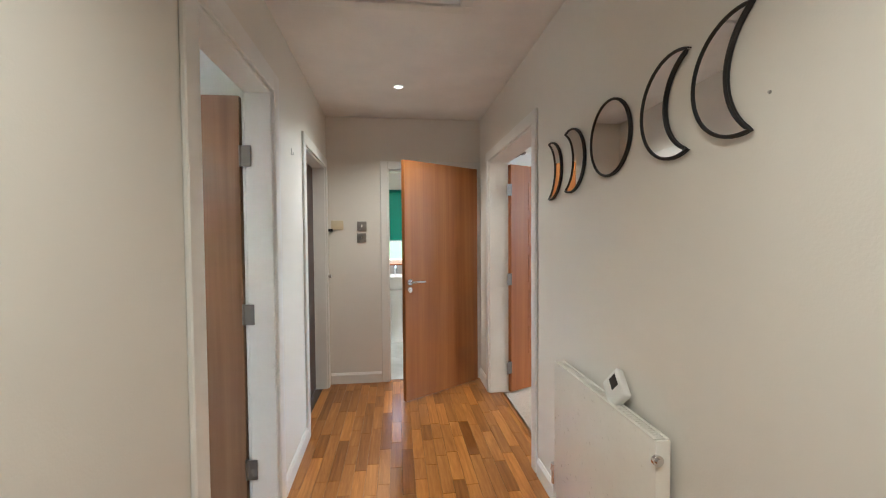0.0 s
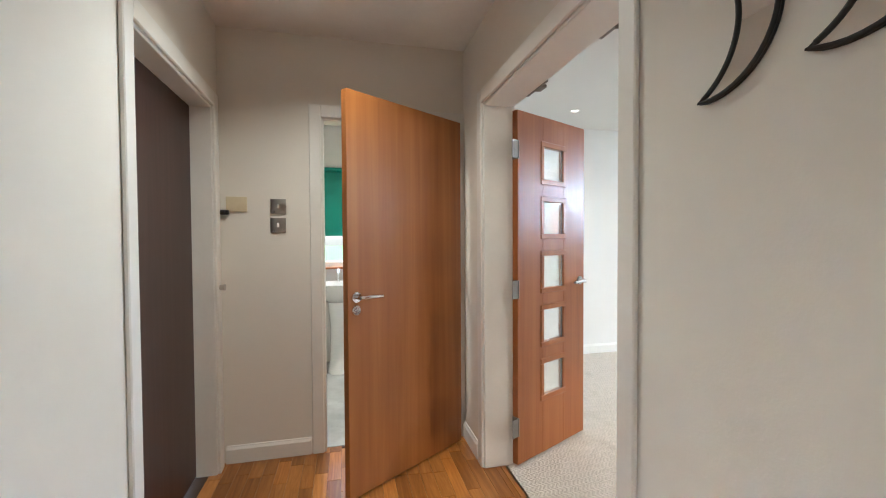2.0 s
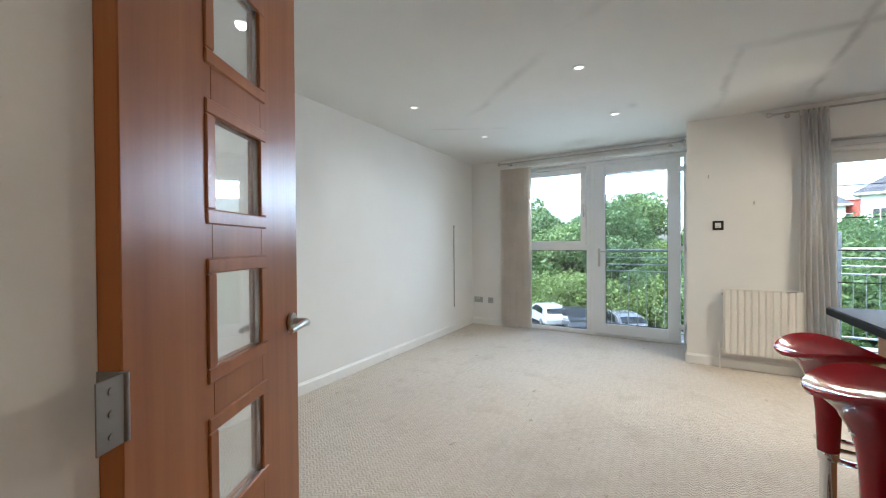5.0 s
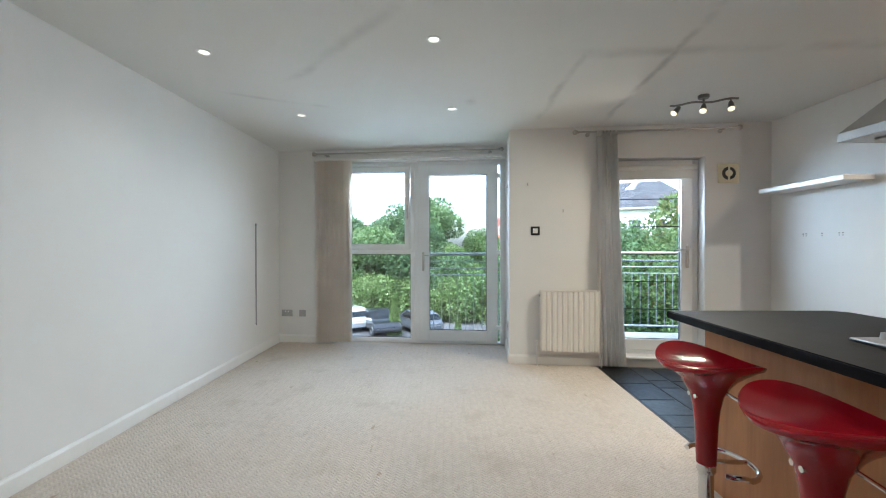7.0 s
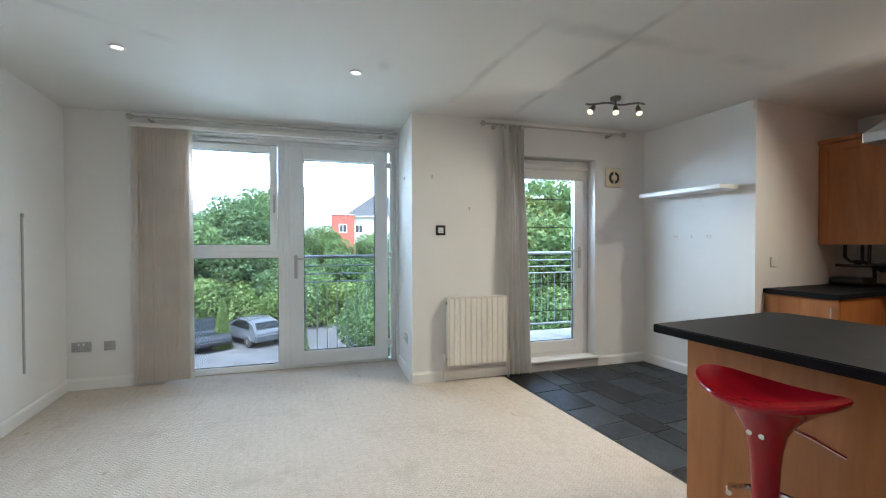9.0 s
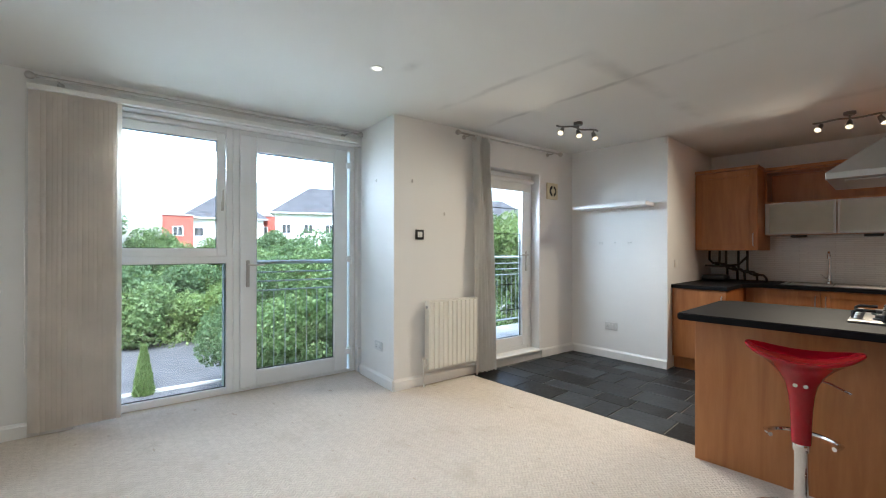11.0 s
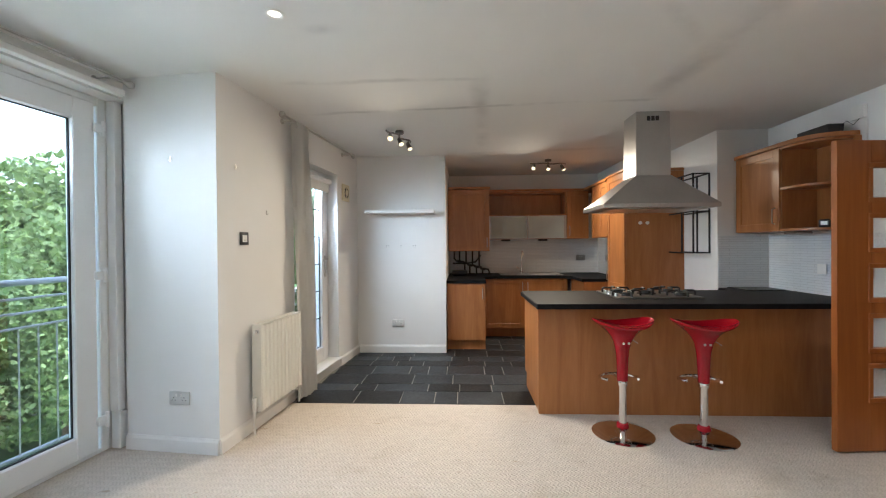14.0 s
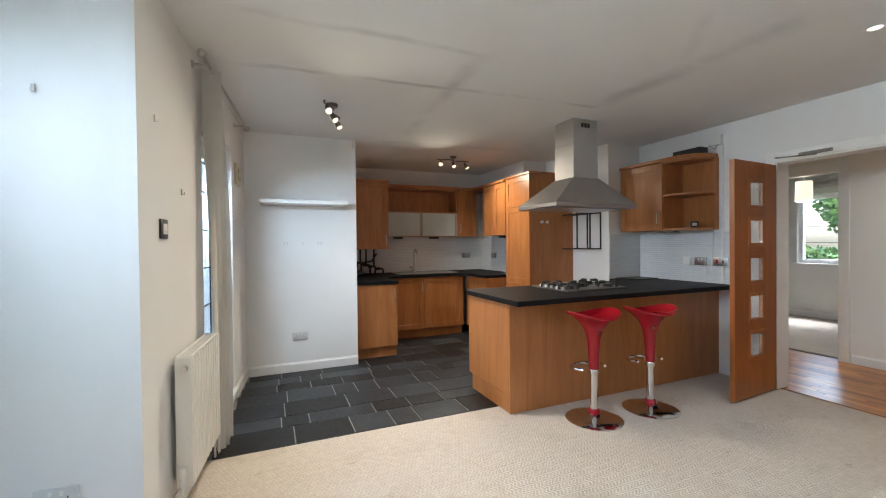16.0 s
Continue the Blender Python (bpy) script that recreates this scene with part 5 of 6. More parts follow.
TREES = [tree_data(1, 7.0, 2.8, 13000, 0.125), tree_data(2, 8.0, 3.0, 14000, 0.13), tree_data(3, 5.0, 2.4, 11000, 0.11), tree_data(4, 3.0, 2.2, 9000, 0.095), tree_data(5, 4.8, 2.4, 34000, 0.060)]


CROWNS = {}


def tree(kind, x, y, leaf, sc=1.0, rot=0.0, label="broadleaf tree in full summer leaf", name="tree", z=GZ - 0.05):
    t = thing(name, label, "tree" if name == "tree" else "bush", pose(*far(x, y), z, 0, 0, rot), "trees beyond the road")
    tr = new("trunk", TREES[kind][0])
    tr.parent = t
    cr = new("crown", CROWNS.setdefault((kind, leaf), TREES[kind][1].copy()))
    if not cr.data.materials:
        cr.data.materials.append(M_LEAF[leaf])
    cr.parent = t
    t.scale = (sc * FAR, sc * FAR, sc * FAR)
    return t


rr = random.Random(5)
for i in range(20):
    y = -34 + i * 3.1 + rr.uniform(-0.6, 0.6)
    low = 0.72 if -17 < y < 3 else 0.92
    tree(rr.choice((0, 1)), 31 + rr.uniform(-1.5, 3.5), y, rr.choice((0, 0, 1, 2)), low * rr.uniform(0.8, 1.0), rr.uniform(0, 360))
for i in range(20):
    y = -33 + i * 3.0 + rr.uniform(-0.5, 0.5)
    tree(rr.choice((2, 3)), 27.5 + rr.uniform(-0.8, 0.8), y, rr.choice((0, 1, 1)), rr.uniform(0.85, 1.15), rr.uniform(0, 360), "dense green hedge bush beside the road", "bush")
# low overgrown bank in front of the hedge
for i in range(22):
    y = -24 + i * 1.75 + rr.uniform(-0.4, 0.4)
    tree(3, 25.6 + rr.uniform(-0.4, 0.4), y, rr.choice((0, 2, 2)), rr.uniform(0.8, 1.0), rr.uniform(0, 360), "low yellow-green bush on the bank beside the road", "bush", GZ - 0.85)
for i in range(14):
    y = -36 + i * 4.6 + rr.uniform(-0.8, 0.8)
    low = 0.66 if -24 < y < 4 else 1.0
    tree(rr.choice((0, 1)), 39 + rr.uniform(-1.5, 2.5), y, rr.choice((0, 1)), low * rr.uniform(0.95, 1.15), rr.uniform(0, 360))
# trees close to the house, south of the road bend
for x, y, k, lf, sc in ((12.5, -3.5, 0, 0, 0.72), (15.0, -6.5, 1, 0, 0.78), (12.0, -8.0, 1, 2, 0.72), (10.0, -11.5, 1, 0, 0.85), (15.4, 0.4, 4, 1, 0.82), (13.8, -0.4, 4, 0, 0.88), (13.2, -1.8, 4, 1, 1.0), (16.5, -1.2, 4, 1, 1.0), (12.0, -3.0, 4, 0, 0.96), (17.5, -10.5, 1, 1, 0.8), (15.2, -5.9, 1, 0, 0.86)):
    tree(k, x, y, lf, sc, 40 * x)


for x, y, k, lf, sc in ((-13.0, 1.6, 0, 0, 0.85), (-10.5, -3.2, 2, 2, 0.9), (-12.0, 5.0, 1, 0, 0.8), (-13.0, -1.2, 1, 0, 0.95)):
    tree(k, x, y, lf, sc, 33 * x, "broadleaf tree close behind the bedroom window")


def conifer(x, y, h):
    t = thing("conifer", "small bright green conical conifer by the car park", "tree", pose(*far(x, y), GZ - 0.02))
    rng = np.random.default_rng(int(h * 10))
    bm = BM()
    cyl(bm, (0, 0, 0), (0, 0, h * 0.6), 0.06, 0.02, seg=8)
    part("trunk", bm, M_BARK, t)
    n = 2600
    z = h * (0.03 + 0.97 * rng.random(n) ** 1.3)
    r = 0.30 * h * 0.55 * (1 - z / h) ** 0.75 * (0.75 + 0.35 * rng.random(n)) + 0.02
    a = rng.uniform(0, 2 * math.pi, n)
    cen = np.stack([r * np.cos(a), r * np.sin(a), z], 1)
    up = np.stack([0.35 * np.cos(a), 0.35 * np.sin(a), np.ones(n)], 1) + 0.25 * rng.normal(size=(n, 3))
    up /= np.linalg.norm(up, axis=1)[:, None]
    sd = np.cross(up, rng.normal(size=(n, 3)))
    sd /= np.linalg.norm(sd, axis=1)[:, None]
    q = np.stack([cen - sd * 0.03, cen + up * 0.13, cen + sd * 0.03, cen - up * 0.06], 1).reshape(-1, 3)
    me = bpy.data.meshes.new("foliage")
    me.from_pydata(q.tolist(), [], np.arange(4 * n).reshape(-1, 4).tolist())
    me.materials.append(M_LEAF[2])
    f = new("foliage", me)
    f.parent = t


conifer(17.8, 3.2, 1.9)
conifer(14.4, 1.2, 1.8)
conifer(21.6, 6.2, 2.6)


def car(m, paint, label):
    c = thing("parked_car", label, "car", m, "parked cars")
    prof = [(-2.1, 0.35), (-2.15, 0.75), (-1.95, 1.05), (-1.5, 1.38), (-0.7, 1.52), (0.3, 1.48), (1.0, 1.02), (1.9, 0.88), (2.12, 0.62), (2.1, 0.35)]
    bm = BM()
    lo = [bm.verts.new((x, -0.86, z)) for x, z in prof]
    hi = [bm.verts.new((x, 0.86, z)) for x, z in prof]
    for i, (x, z) in enumerate(prof):
        k = max(0, z - 0.95) * 0.32
        lo[i].co.y += k
        hi[i].co.y -= k
    bm.faces.new(lo)
    bm.faces.new(list(reversed(hi)))
    for i in range(len(prof)):
        j = (i + 1) % len(prof)
        bm.faces.new((lo[i], hi[i], hi[j], lo[j]))
    bmesh.ops.bevel(bm, geom=bm.edges[:], offset=0.07, segments=3, affect='EDGES')
    part("body", bm, paint, c)
    M = bpy.data.materials.get("car_window") or plain("car_window", (0.015, 0.018, 0.02), 0.05, bmp=0)
    for s in (-1, 1):
        bm = BM()
        pts = [(-1.45, 1.02), (-1.2, 1.34), (-0.6, 1.42), (0.2, 1.39), (0.72, 1.03)]
        v = [bm.verts.new((x, s * (0.872 - max(0, z - 0.95) * 0.32), z)) for x, z in pts]
        bm.faces.new(v)
        bmesh.ops.solidify(bm, geom=bm.faces[:], thickness=0.01)
        part("side_window", bm, M, c)
    for x0, x1, z0, z1 in ((-1.98, -1.62, 1.08, 1.34), (0.42, 0.92, 1.44, 1.09)):
        bm = BM()
        v = [bm.verts.new((x0, -0.7, z0 + 0.01)), bm.verts.new((x0, 0.7, z0 + 0.01)), bm.verts.new((x1, 0.62, z1 + 0.01)), bm.verts.new((x1, -0.62, z1 + 0.01))]
        bm.faces.new(v)
        bmesh.ops.solidify(bm, geom=bm.faces[:], thickness=0.03)
        part("windscreen", bm, M, c)
    for x in (-1.3, 1.35):
        for s in (-1, 1):
            bm = BM()
            lathe(bm, [(0.20, -0.1), (0.31, -0.1), (0.33, -0.06), (0.33, 0.06), (0.31, 0.1), (0.20, 0.1)], seg=22, m=Matrix.Translation((x, s * 0.80, 0.33)) @ Euler((math.pi / 2, 0, 0)).to_matrix().to_4x4())
            wh = part("wheel", bm, M_RUBBER, c)
            bm = BM()
            lathe(bm, [(0.2, 0.07), (0.12, 0.095), (0.0, 0.09)], seg=16, m=Matrix.Translation((x, s * 0.81, 0.33)) @ Euler((-s * math.pi / 2, 0, 0)).to_matrix().to_4x4())
            part("rim", bm, M_STEEL, wh)
    return c


P_SIL = plain("silver_car_paint", (0.55, 0.56, 0.58), 0.25, 0.6, bmp=0)
P_BLK = plain("black_car_paint", (0.012, 0.013, 0.016), 0.15, bmp=0)
P_GRY = plain("dark_grey_car_paint", (0.06, 0.065, 0.075), 0.2, bmp=0)
car(pose(29.6, 10.3, GZ, 0, 0, 35), P_SIL, "silver estate car parked by the hedge")
car(pose(28.2, 8.0, GZ, 0, 0, 205), P_BLK, "black off-road car parked by the hedge")
car(pose(28.4, 5.5, GZ, 0, 0, 30), P_GRY, "dark grey hatchback parked by the hedge")

# far blocks of flats
M_REND = plain("white_render", (0.74, 0.73, 0.70), 0.9, var=0.05, scale=0.6)
M_REDR = plain("red_render", (0.30, 0.065, 0.045), 0.85, var=0.1, scale=0.6)
M_ROOF = plain("grey_slate_roof", (0.055, 0.055, 0.06), 0.9, var=0.2, scale=1.0)
for mm_ in (M_ROOF, M_ASPH, M_GRASS, M_KERB):
    mm_.node_tree.nodes["Principled BSDF"].inputs["Specular IOR Level"].default_value = 0.1
M_PANE = plain("dark_window_glass", (0.03, 0.035, 0.04), 0.08, bmp=0)


def block(m, w, d, h, wall, label, storeys=3, bays=5, roof=True):
    b = thing("apartment_block", label, "building", m, "far apartment blocks")
    bm = BM()
    box(bm, (-w / 2, -d / 2, 0), (w / 2, d / 2, h))
    part("wall", bm, wall, b)
    if roof:
        bm = BM()
        e = 0.6
        v = [bm.verts.new(p) for p in ((-w / 2 - e, -d / 2 - e, h), (w / 2 + e, -d / 2 - e, h), (w / 2 + e, d / 2 + e, h), (-w / 2 - e, d / 2 + e, h), (-w / 2 + d * 0.4, 0, h + 4.1), (w / 2 - d * 0.4, 0, h + 4.1))]
        for f in ((0, 1, 2, 3), (0, 1, 5, 4), (2, 3, 4, 5), (1, 2, 5), (3, 0, 4)):
            bm.faces.new([v[i] for i in f])
        part("roof", bm, M_ROOF, b)
        bm = BM()
        box(bm, (-w / 2 - 0.65, -d / 2 - 0.65, h - 0.25), (w / 2 + 0.65, d / 2 + 0.65, h - 0.002))
        part("fascia", bm, M_KERB, b)
    else:
        bm = BM()
        box(bm, (-w / 2 - 0.1, -d / 2 - 0.1, h), (w / 2 + 0.1, d / 2 + 0.1, h + 0.2))
        part("parapet", bm, M_KERB, b)
    for s in range(storeys):
        for i in range(bays):
            for face in (1, -1):
                x = -w / 2 + (i + 0.5) * w / bays
                z = 0.9 + s * (h - 0.4) / storeys
                bm = BM()
                for a in ((-0.62, 0, -0.54, 1.35), (0.54, 0, 0.62, 1.35), (-0.54, 0, 0.54, 0.08), (-0.54, 1.27, 0.54, 1.35), (-0.03, 0.08, 0.03, 1.27)):
                    box(bm, (x + a[0], face * d / 2, z + a[1]), (x + a[2], face * (d / 2 + 0.06), z + a[3]))
                wn_ = part("window", bm, M_PVC, b)
                bm = BM()
                box(bm, (x - 0.54, face * (d / 2 + 0.004), z + 0.08), (x + 0.54, face * (d / 2 + 0.02), z + 1.27))
                part("pane", bm, M_PANE, wn_)
    return b


block(pose(*far(57.0, -3.9), GZ, 0, 0, 81), 3.64, 6.50, 10.40, M_REDR, "red rendered stair block with a flat roof", 3, 1, False)
block(pose(*far(58.5, -9.2), GZ, 0, 0, 76), 10.40, 10.40, 10.40, M_REND, "white rendered flats with a slate roof behind trees", 3, 3)
block(pose(*far(56.5, -14.2), GZ, 0, 0, 71), 5.46, 6.50, 10.92, M_REDR, "red rendered stair block between white flats", 3, 2, False)
block(pose(*far(47.6, -17.6), GZ, 0, 0, 64), 14.30, 10.40, 10.79, M_REND, "white rendered flats with a grey hipped roof", 3, 5)
block(pose(*far(40, -34), GZ, 0, 0, 50), 19.50, 11.70, 9.88, M_REND, "white rendered flats with a grey hipped roof near the road", 3, 5)

# juliet balcony rail outside the glazed door and the real balcony
M_GALV = plain("galvanised_steel", (0.30, 0.31, 0.32), 0.45, 0.8, var=0.1)


def railing(name, label, m, length, z0, top, bars=True):
    r = thing(name, label, "railing", m)
    for z, rad in ((top, 0.02), (top - 0.10, 0.008), (top - 0.19, 0.008), (top - 0.28, 0.008), (z0 + 0.05, 0.014)):
        bm = BM()
        cyl(bm, (0, 0, z), (0, length, z), rad, seg=10)
        part("rail", bm, M_GALV, r)
    n = max(2, int(length / 0.105))
    for i in range(n + 1):
        bm = BM()
        y = i * length / n
        cyl(bm, (0, y, z0 + 0.05), (0, y, top - 0.28), 0.005, seg=6)
        part("baluster", bm, M_GALV, r)
    for y in (0.0, length):
        bm = BM()
        box(bm, (-0.02, y - 0.025, z0 - 0.1), (0.02, y + 0.025, top), 0.003)
        part("post", bm, M_GALV, r)
    return r


railing("juliet_railing", "galvanised juliet balcony railing outside the glazed door", FM @ pose(1.12, -0.02, 0), 1.2, 0.02, 1.14)
bm = BM()
box(bm, (0.29, -3.6, -0.12), (1.55, -0.75, 0.05), 0.01)
single("balcony_deck", bm, M_KERB, "pale concrete balcony slab", "balcony", FM)
railing("balcony_railing", "galvanised balcony railing along the slab edge", FM @ pose(1.50, -3.55, 0.05), 2.75, 0.05, 1.10)
railing("balcony_railing", "galvanised balcony railing at the slab end", FM @ pose(1.47, -0.80, 0.05, 0, 0, 90), 0.45, 0.05, 1.10)
bm = BM()
box(bm, (1.36, -1.42, 0.05), (1.48, -1.30, 1.35), 0.004)
single("balcony_post", bm, M_GALV, "grey steel post on the balcony", "post", FM)

# ---------------------------------------------------------------- hall things


def arc3(p, q, r, n):
    """Points from p to r on the circle through p, q and r (in y, z)."""
    ax_, ay, bx, by, cx, cy = *p, *q, *r
    d = 2 * (ax_ * (by - cy) + bx * (cy - ay) + cx * (ay - by))
    ux = ((ax_**2 + ay**2) * (by - cy) + (bx**2 + by**2) * (cy - ay) + (cx**2 + cy**2) * (ay - by)) / d
    uy = ((ax_**2 + ay**2) * (cx - bx) + (bx**2 + by**2) * (ax_ - cx) + (cx**2 + cy**2) * (bx - ax_)) / d
    rad = math.hypot(ax_ - ux, ay - uy)
    a0, am, a1 = (math.atan2(v - uy, u - ux) for u, v in (p, q, r))
    while am < a0:
        am += 2 * math.pi
    while a1 < a0:
        a1 += 2 * math.pi
    if am > a1:
        a1 -= 2 * math.pi
    return [(ux + rad * math.cos(a0 + (a1 - a0) * k / n), uy + rad * math.sin(a0 + (a1 - a0) * k / n)) for k in range(n + 1)]


def moon(label, bulge, tip, inner, zc=1.68, r=0.136):
    t = thing("moon_mirror", label, "wall mirror", pose(HE, 0, 0), "moon phase mirrors")
    if inner is None:
        c = (bulge + tip) / 2
        rr_ = abs(bulge - tip) / 2
        loop = [(c + rr_ * math.cos(2 * math.pi * k / 48), zc + r * math.sin(2 * math.pi * k / 48)) for k in range(48)]
    else:
        hz = r * 0.97
        outer = arc3((tip, zc + hz), (bulge, zc), (tip, zc - hz), 30)
        inn = arc3((tip, zc - hz), (inner, zc), (tip, zc + hz), 26)
        loop = outer + inn[1:-1]
    bm = BM()
    f = bm.faces.new([bm.verts.new((-0.012, y, z)) for y, z in loop])
    g = bmesh.ops.extrude_face_region(bm, geom=[f])
    bmesh.ops.translate(bm, verts=[v for v in g["geom"] if isinstance(v, bmesh.types.BMVert)], vec=(0.011, 0, 0))
    part("mirror_glass", bm, M_MIRROR, t, "silvered mirror glass")
    bm = BM()
    for dx in (-0.0125, -0.006):
        tube(bm, [(dx, y, z) for y, z in loop], 0.0048, 8, True)
    part("rim", bm, M_BLACK, t, "dark brown-black rim")
    return t


moon("thin crescent moon mirror with a dark rim", 1.354, 1.175, 1.246, 1.752, 0.146)
moon("thick crescent moon mirror with a dark rim", 1.584, 1.375, 1.471, 1.745, 0.140)
moon("round full moon mirror with a dark rim", 1.928, 1.650, None, 1.737, 0.138)
moon("thick waning crescent mirror with a dark rim", 1.990, 2.186, 2.097, 1.714, 0.134)
moon("thin waning crescent mirror with a dark rim", 2.232, 2.394, 2.307, 1.704, 0.146)

rt = thing("room_thermostat", "white wireless thermostat leaning on the radiator", "thermostat", pose(HE - 0.040, 1.72, 0.792, 0, 14, 0) @ pose(0, 0, 0, 38, 0, 0))
bm = BM()
box(bm, (-0.016, -0.055, 0.0), (0.014, 0.055, 0.10), 0.008, 3)
part("case", bm, M_WPLAST, rt)
bm = BM()
box(bm, (-0.0175, -0.005, 0.045), (-0.0155, 0.04, 0.085), 0.001)
part("display", bm, M_BPLAST, rt, "dark grey display")


def plate_y(name, label, x, z, w, h, mat, y, cat, detail=None, m=None, group=""):
    """A plate on a wall that faces -y (detail: list of small boxes dx, dz, w, h, material)."""
    t = thing(name, label, cat, pose(x, y, z) if m is None else m, group)
    bm = BM()
    box(bm, (-w / 2, -0.010, -h / 2), (w / 2, -0.0005, h / 2), 0.003, 2)
    part("plate", bm, mat, t)
    for nm, dx, dz, ww, hh, mt in detail or ():
        bm = BM()
        box(bm, (dx - ww / 2, -0.0135, dz - hh / 2), (dx + ww / 2, -0.0095, dz + hh / 2), 0.001)
        part(nm, bm, mt, t)
    return t


def wall_m(p, ang):
    """Pose of a plate at p on a wall; ang turns its face, 0 facing -y."""
    return pose(p[0], p[1], p[2], 0, 0, ang)


SW = [("rocker", 0.0, 0.0, 0.014, 0.026, M_CHROME)]
SOCKET = [("switch", -0.018, 0.022, 0.012, 0.018, M_WPLAST), ("switch", 0.018, 0.022, 0.012, 0.018, M_WPLAST)] + [("pin_slot", s * 0.038 + a, b, c, d, M_BPLAST) for s in (-1, 1) for a, b, c, d in ((0, 0.006, 0.004, 0.008), (-0.011, -0.012, 0.007, 0.004), (0.011, -0.012, 0.007, 0.004))]
plate_y("light_switch", "brushed steel single light switch", -0.282, 1.476, 0.086, 0.086, M_SOCK, END, "switch", SW, None, "hall switches")
plate_y("light_switch", "brushed steel single light switch", -0.284, 1.366, 0.086, 0.086, M_SOCK, END, "switch", SW, None, "hall switches")
plate_y("door_chime", "yellowed plastic door chime box", -0.505, 1.485, 0.11, 0.085, M_RECESS, END, "chime")
bm = BM()
box(bm, (-0.60, END - 0.03, 1.425), (-0.545, END - 0.001, 1.45), 0.003)
cyl(bm, (-0.56, END - 0.034, 1.4375), (-0.585, END - 0.034, 1.4375), 0.008, seg=10)
single("door_bolt", bm, M_BLACK, "small dark metal bolt on the hall wall", "bolt")
bm = BM()
cyl(bm, (0.018, -0.075, 1.02), (0.045, -0.075, 1.02), 0.014, 0.018, seg=14)
single("latch_knob", bm, M_NICKEL, "small dull metal latch knob on the door frame", "knob", WM)
for nm, y, z in (("picture_hook", 2.84, 1.88),):
    bm = BM()
    y -= END
    box(bm, (0.0005, y - 0.006, z - 0.02), (0.004, y + 0.006, z + 0.02), 0.001)
    tube(bm, [(0.004, y, z - 0.015), (0.014, y, z - 0.017), (0.014, y, z - 0.004)], 0.002, 6)
    single(nm, bm, M_NICKEL, "small metal picture hook on the wall", "hook", WM)
lh = thing("loft_hatch", "white painted loft hatch in the hall ceiling", "hatch", pose(-0.02, 1.95, CEIL))
bm = BM()
box(bm, (-0.36, -0.33, -0.012), (0.36, 0.33, -0.001), 0.003)
part("panel", bm, M_TRIM, lh)
bm = BM()
for a in ((-0.43, -0.40, 0.43, -0.34), (-0.43, 0.34, 0.43, 0.40), (-0.43, -0.34, -0.37, 0.34), (0.37, -0.34, 0.43, 0.34)):
    box(bm, (a[0], a[1], -0.018), (a[2], a[3], -0.0008), 0.005, 2)
part("frame", bm, M_TRIM, lh)

# ---------------------------------------------------------------- living room things
bm = BM()
box(bm, (5.948, NORTH - 0.012, 0.345), (5.964, NORTH - 0.0005, 1.48), 0.002)
box(bm, (5.945, NORTH - 0.016, 1.48), (5.967, NORTH - 0.0005, 1.51), 0.002)
single("cable_trunking", bm, M_GREYPL, "thin grey cable trunking down the wall", "trunking")


def fac_plate(name, label, n, u, z, w, h, mat, cat, detail=None, face=0, group=""):
    # face 0: wall facing into the room (-n); face 1: the return facing +u
    m = FM @ pose(n, u, z, 0, 0, -90 if face == 0 else 180)
    return plate_y(name, label, 0, 0, w, h, mat, 0, cat, detail, m, group)


fac_plate("double_socket", "white double power socket", 0.283, 0.0, 0.357, 0.146, 0.086, M_OUTLET, "socket", SOCKET, 1, "double sockets")
fac_plate("aerial_socket", "grey aerial socket plate", 0.68, 2.62, 0.38, 0.086, 0.086, M_GREYPL, "socket", [("outlet", 0, 0, 0.04, 0.02, M_SOCK)])
fac_plate("double_socket", "grey double power socket beside the window", 0.68, 2.83, 0.38, 0.146, 0.086, M_GREYPL, "socket", SOCKET, 0, "double sockets")
fac_plate("thermostat_plate", "dark framed control plate with a white face", 0.0, -0.27, 1.408, 0.092, 0.092, M_BPLAST, "control", [("face", 0, 0, 0.05, 0.05, M_WPLAST), ("knob", 0, -0.012, 0.03, 0.008, M_SOCK)])
for u, z, f, n in ((-0.19, 1.90, 0, 0.0), (-0.556, 1.616, 0, 0.0), (0.0, 1.93, 1, 0.33)):
    bm = BM()
    box(bm, (-0.006, -0.006, -0.016), (0.006, -0.0005, 0.016), 0.001)
    tube(bm, [(0, -0.006, -0.012), (0, -0.016, -0.014), (0, -0.017, 0.0)], 0.002, 6)
    single("picture_hook", bm, M_NICKEL, "small metal picture hook on the wall", "hook", FM @ pose(n, u, z, 0, 0, -90 if f == 0 else 180), "wall hooks")
plate_y("double_socket", "white double power socket", 4.875, 0.375, 0.146, 0.086, M_OUTLET, 0.29, "socket", SOCKET, pose(4.875, 0.29, 0.375, 0, 0, 180), "double sockets")
bm = BM()
box(bm, (4.395, 0.2905, 1.745), (5.235, 0.53, 1.785), 0.003)
single("floating_shelf", bm, M_TRIM, "white floating wall shelf", "shelf")
for x in (5.015, 4.985, 4.83, 4.675, 4.645):
    bm = BM()
    cyl(bm, (x, 0.2905, 1.353), (x, 0.297, 1.353), 0.006, seg=8)
    cyl(bm, (x, 0.2905, 1.335), (x, 0.296, 1.335), 0.004, seg=8)
    single("wall_plug", bm, M_SOCK, "old screw and wall plug in the recess wall", "screw", None, "old screws")

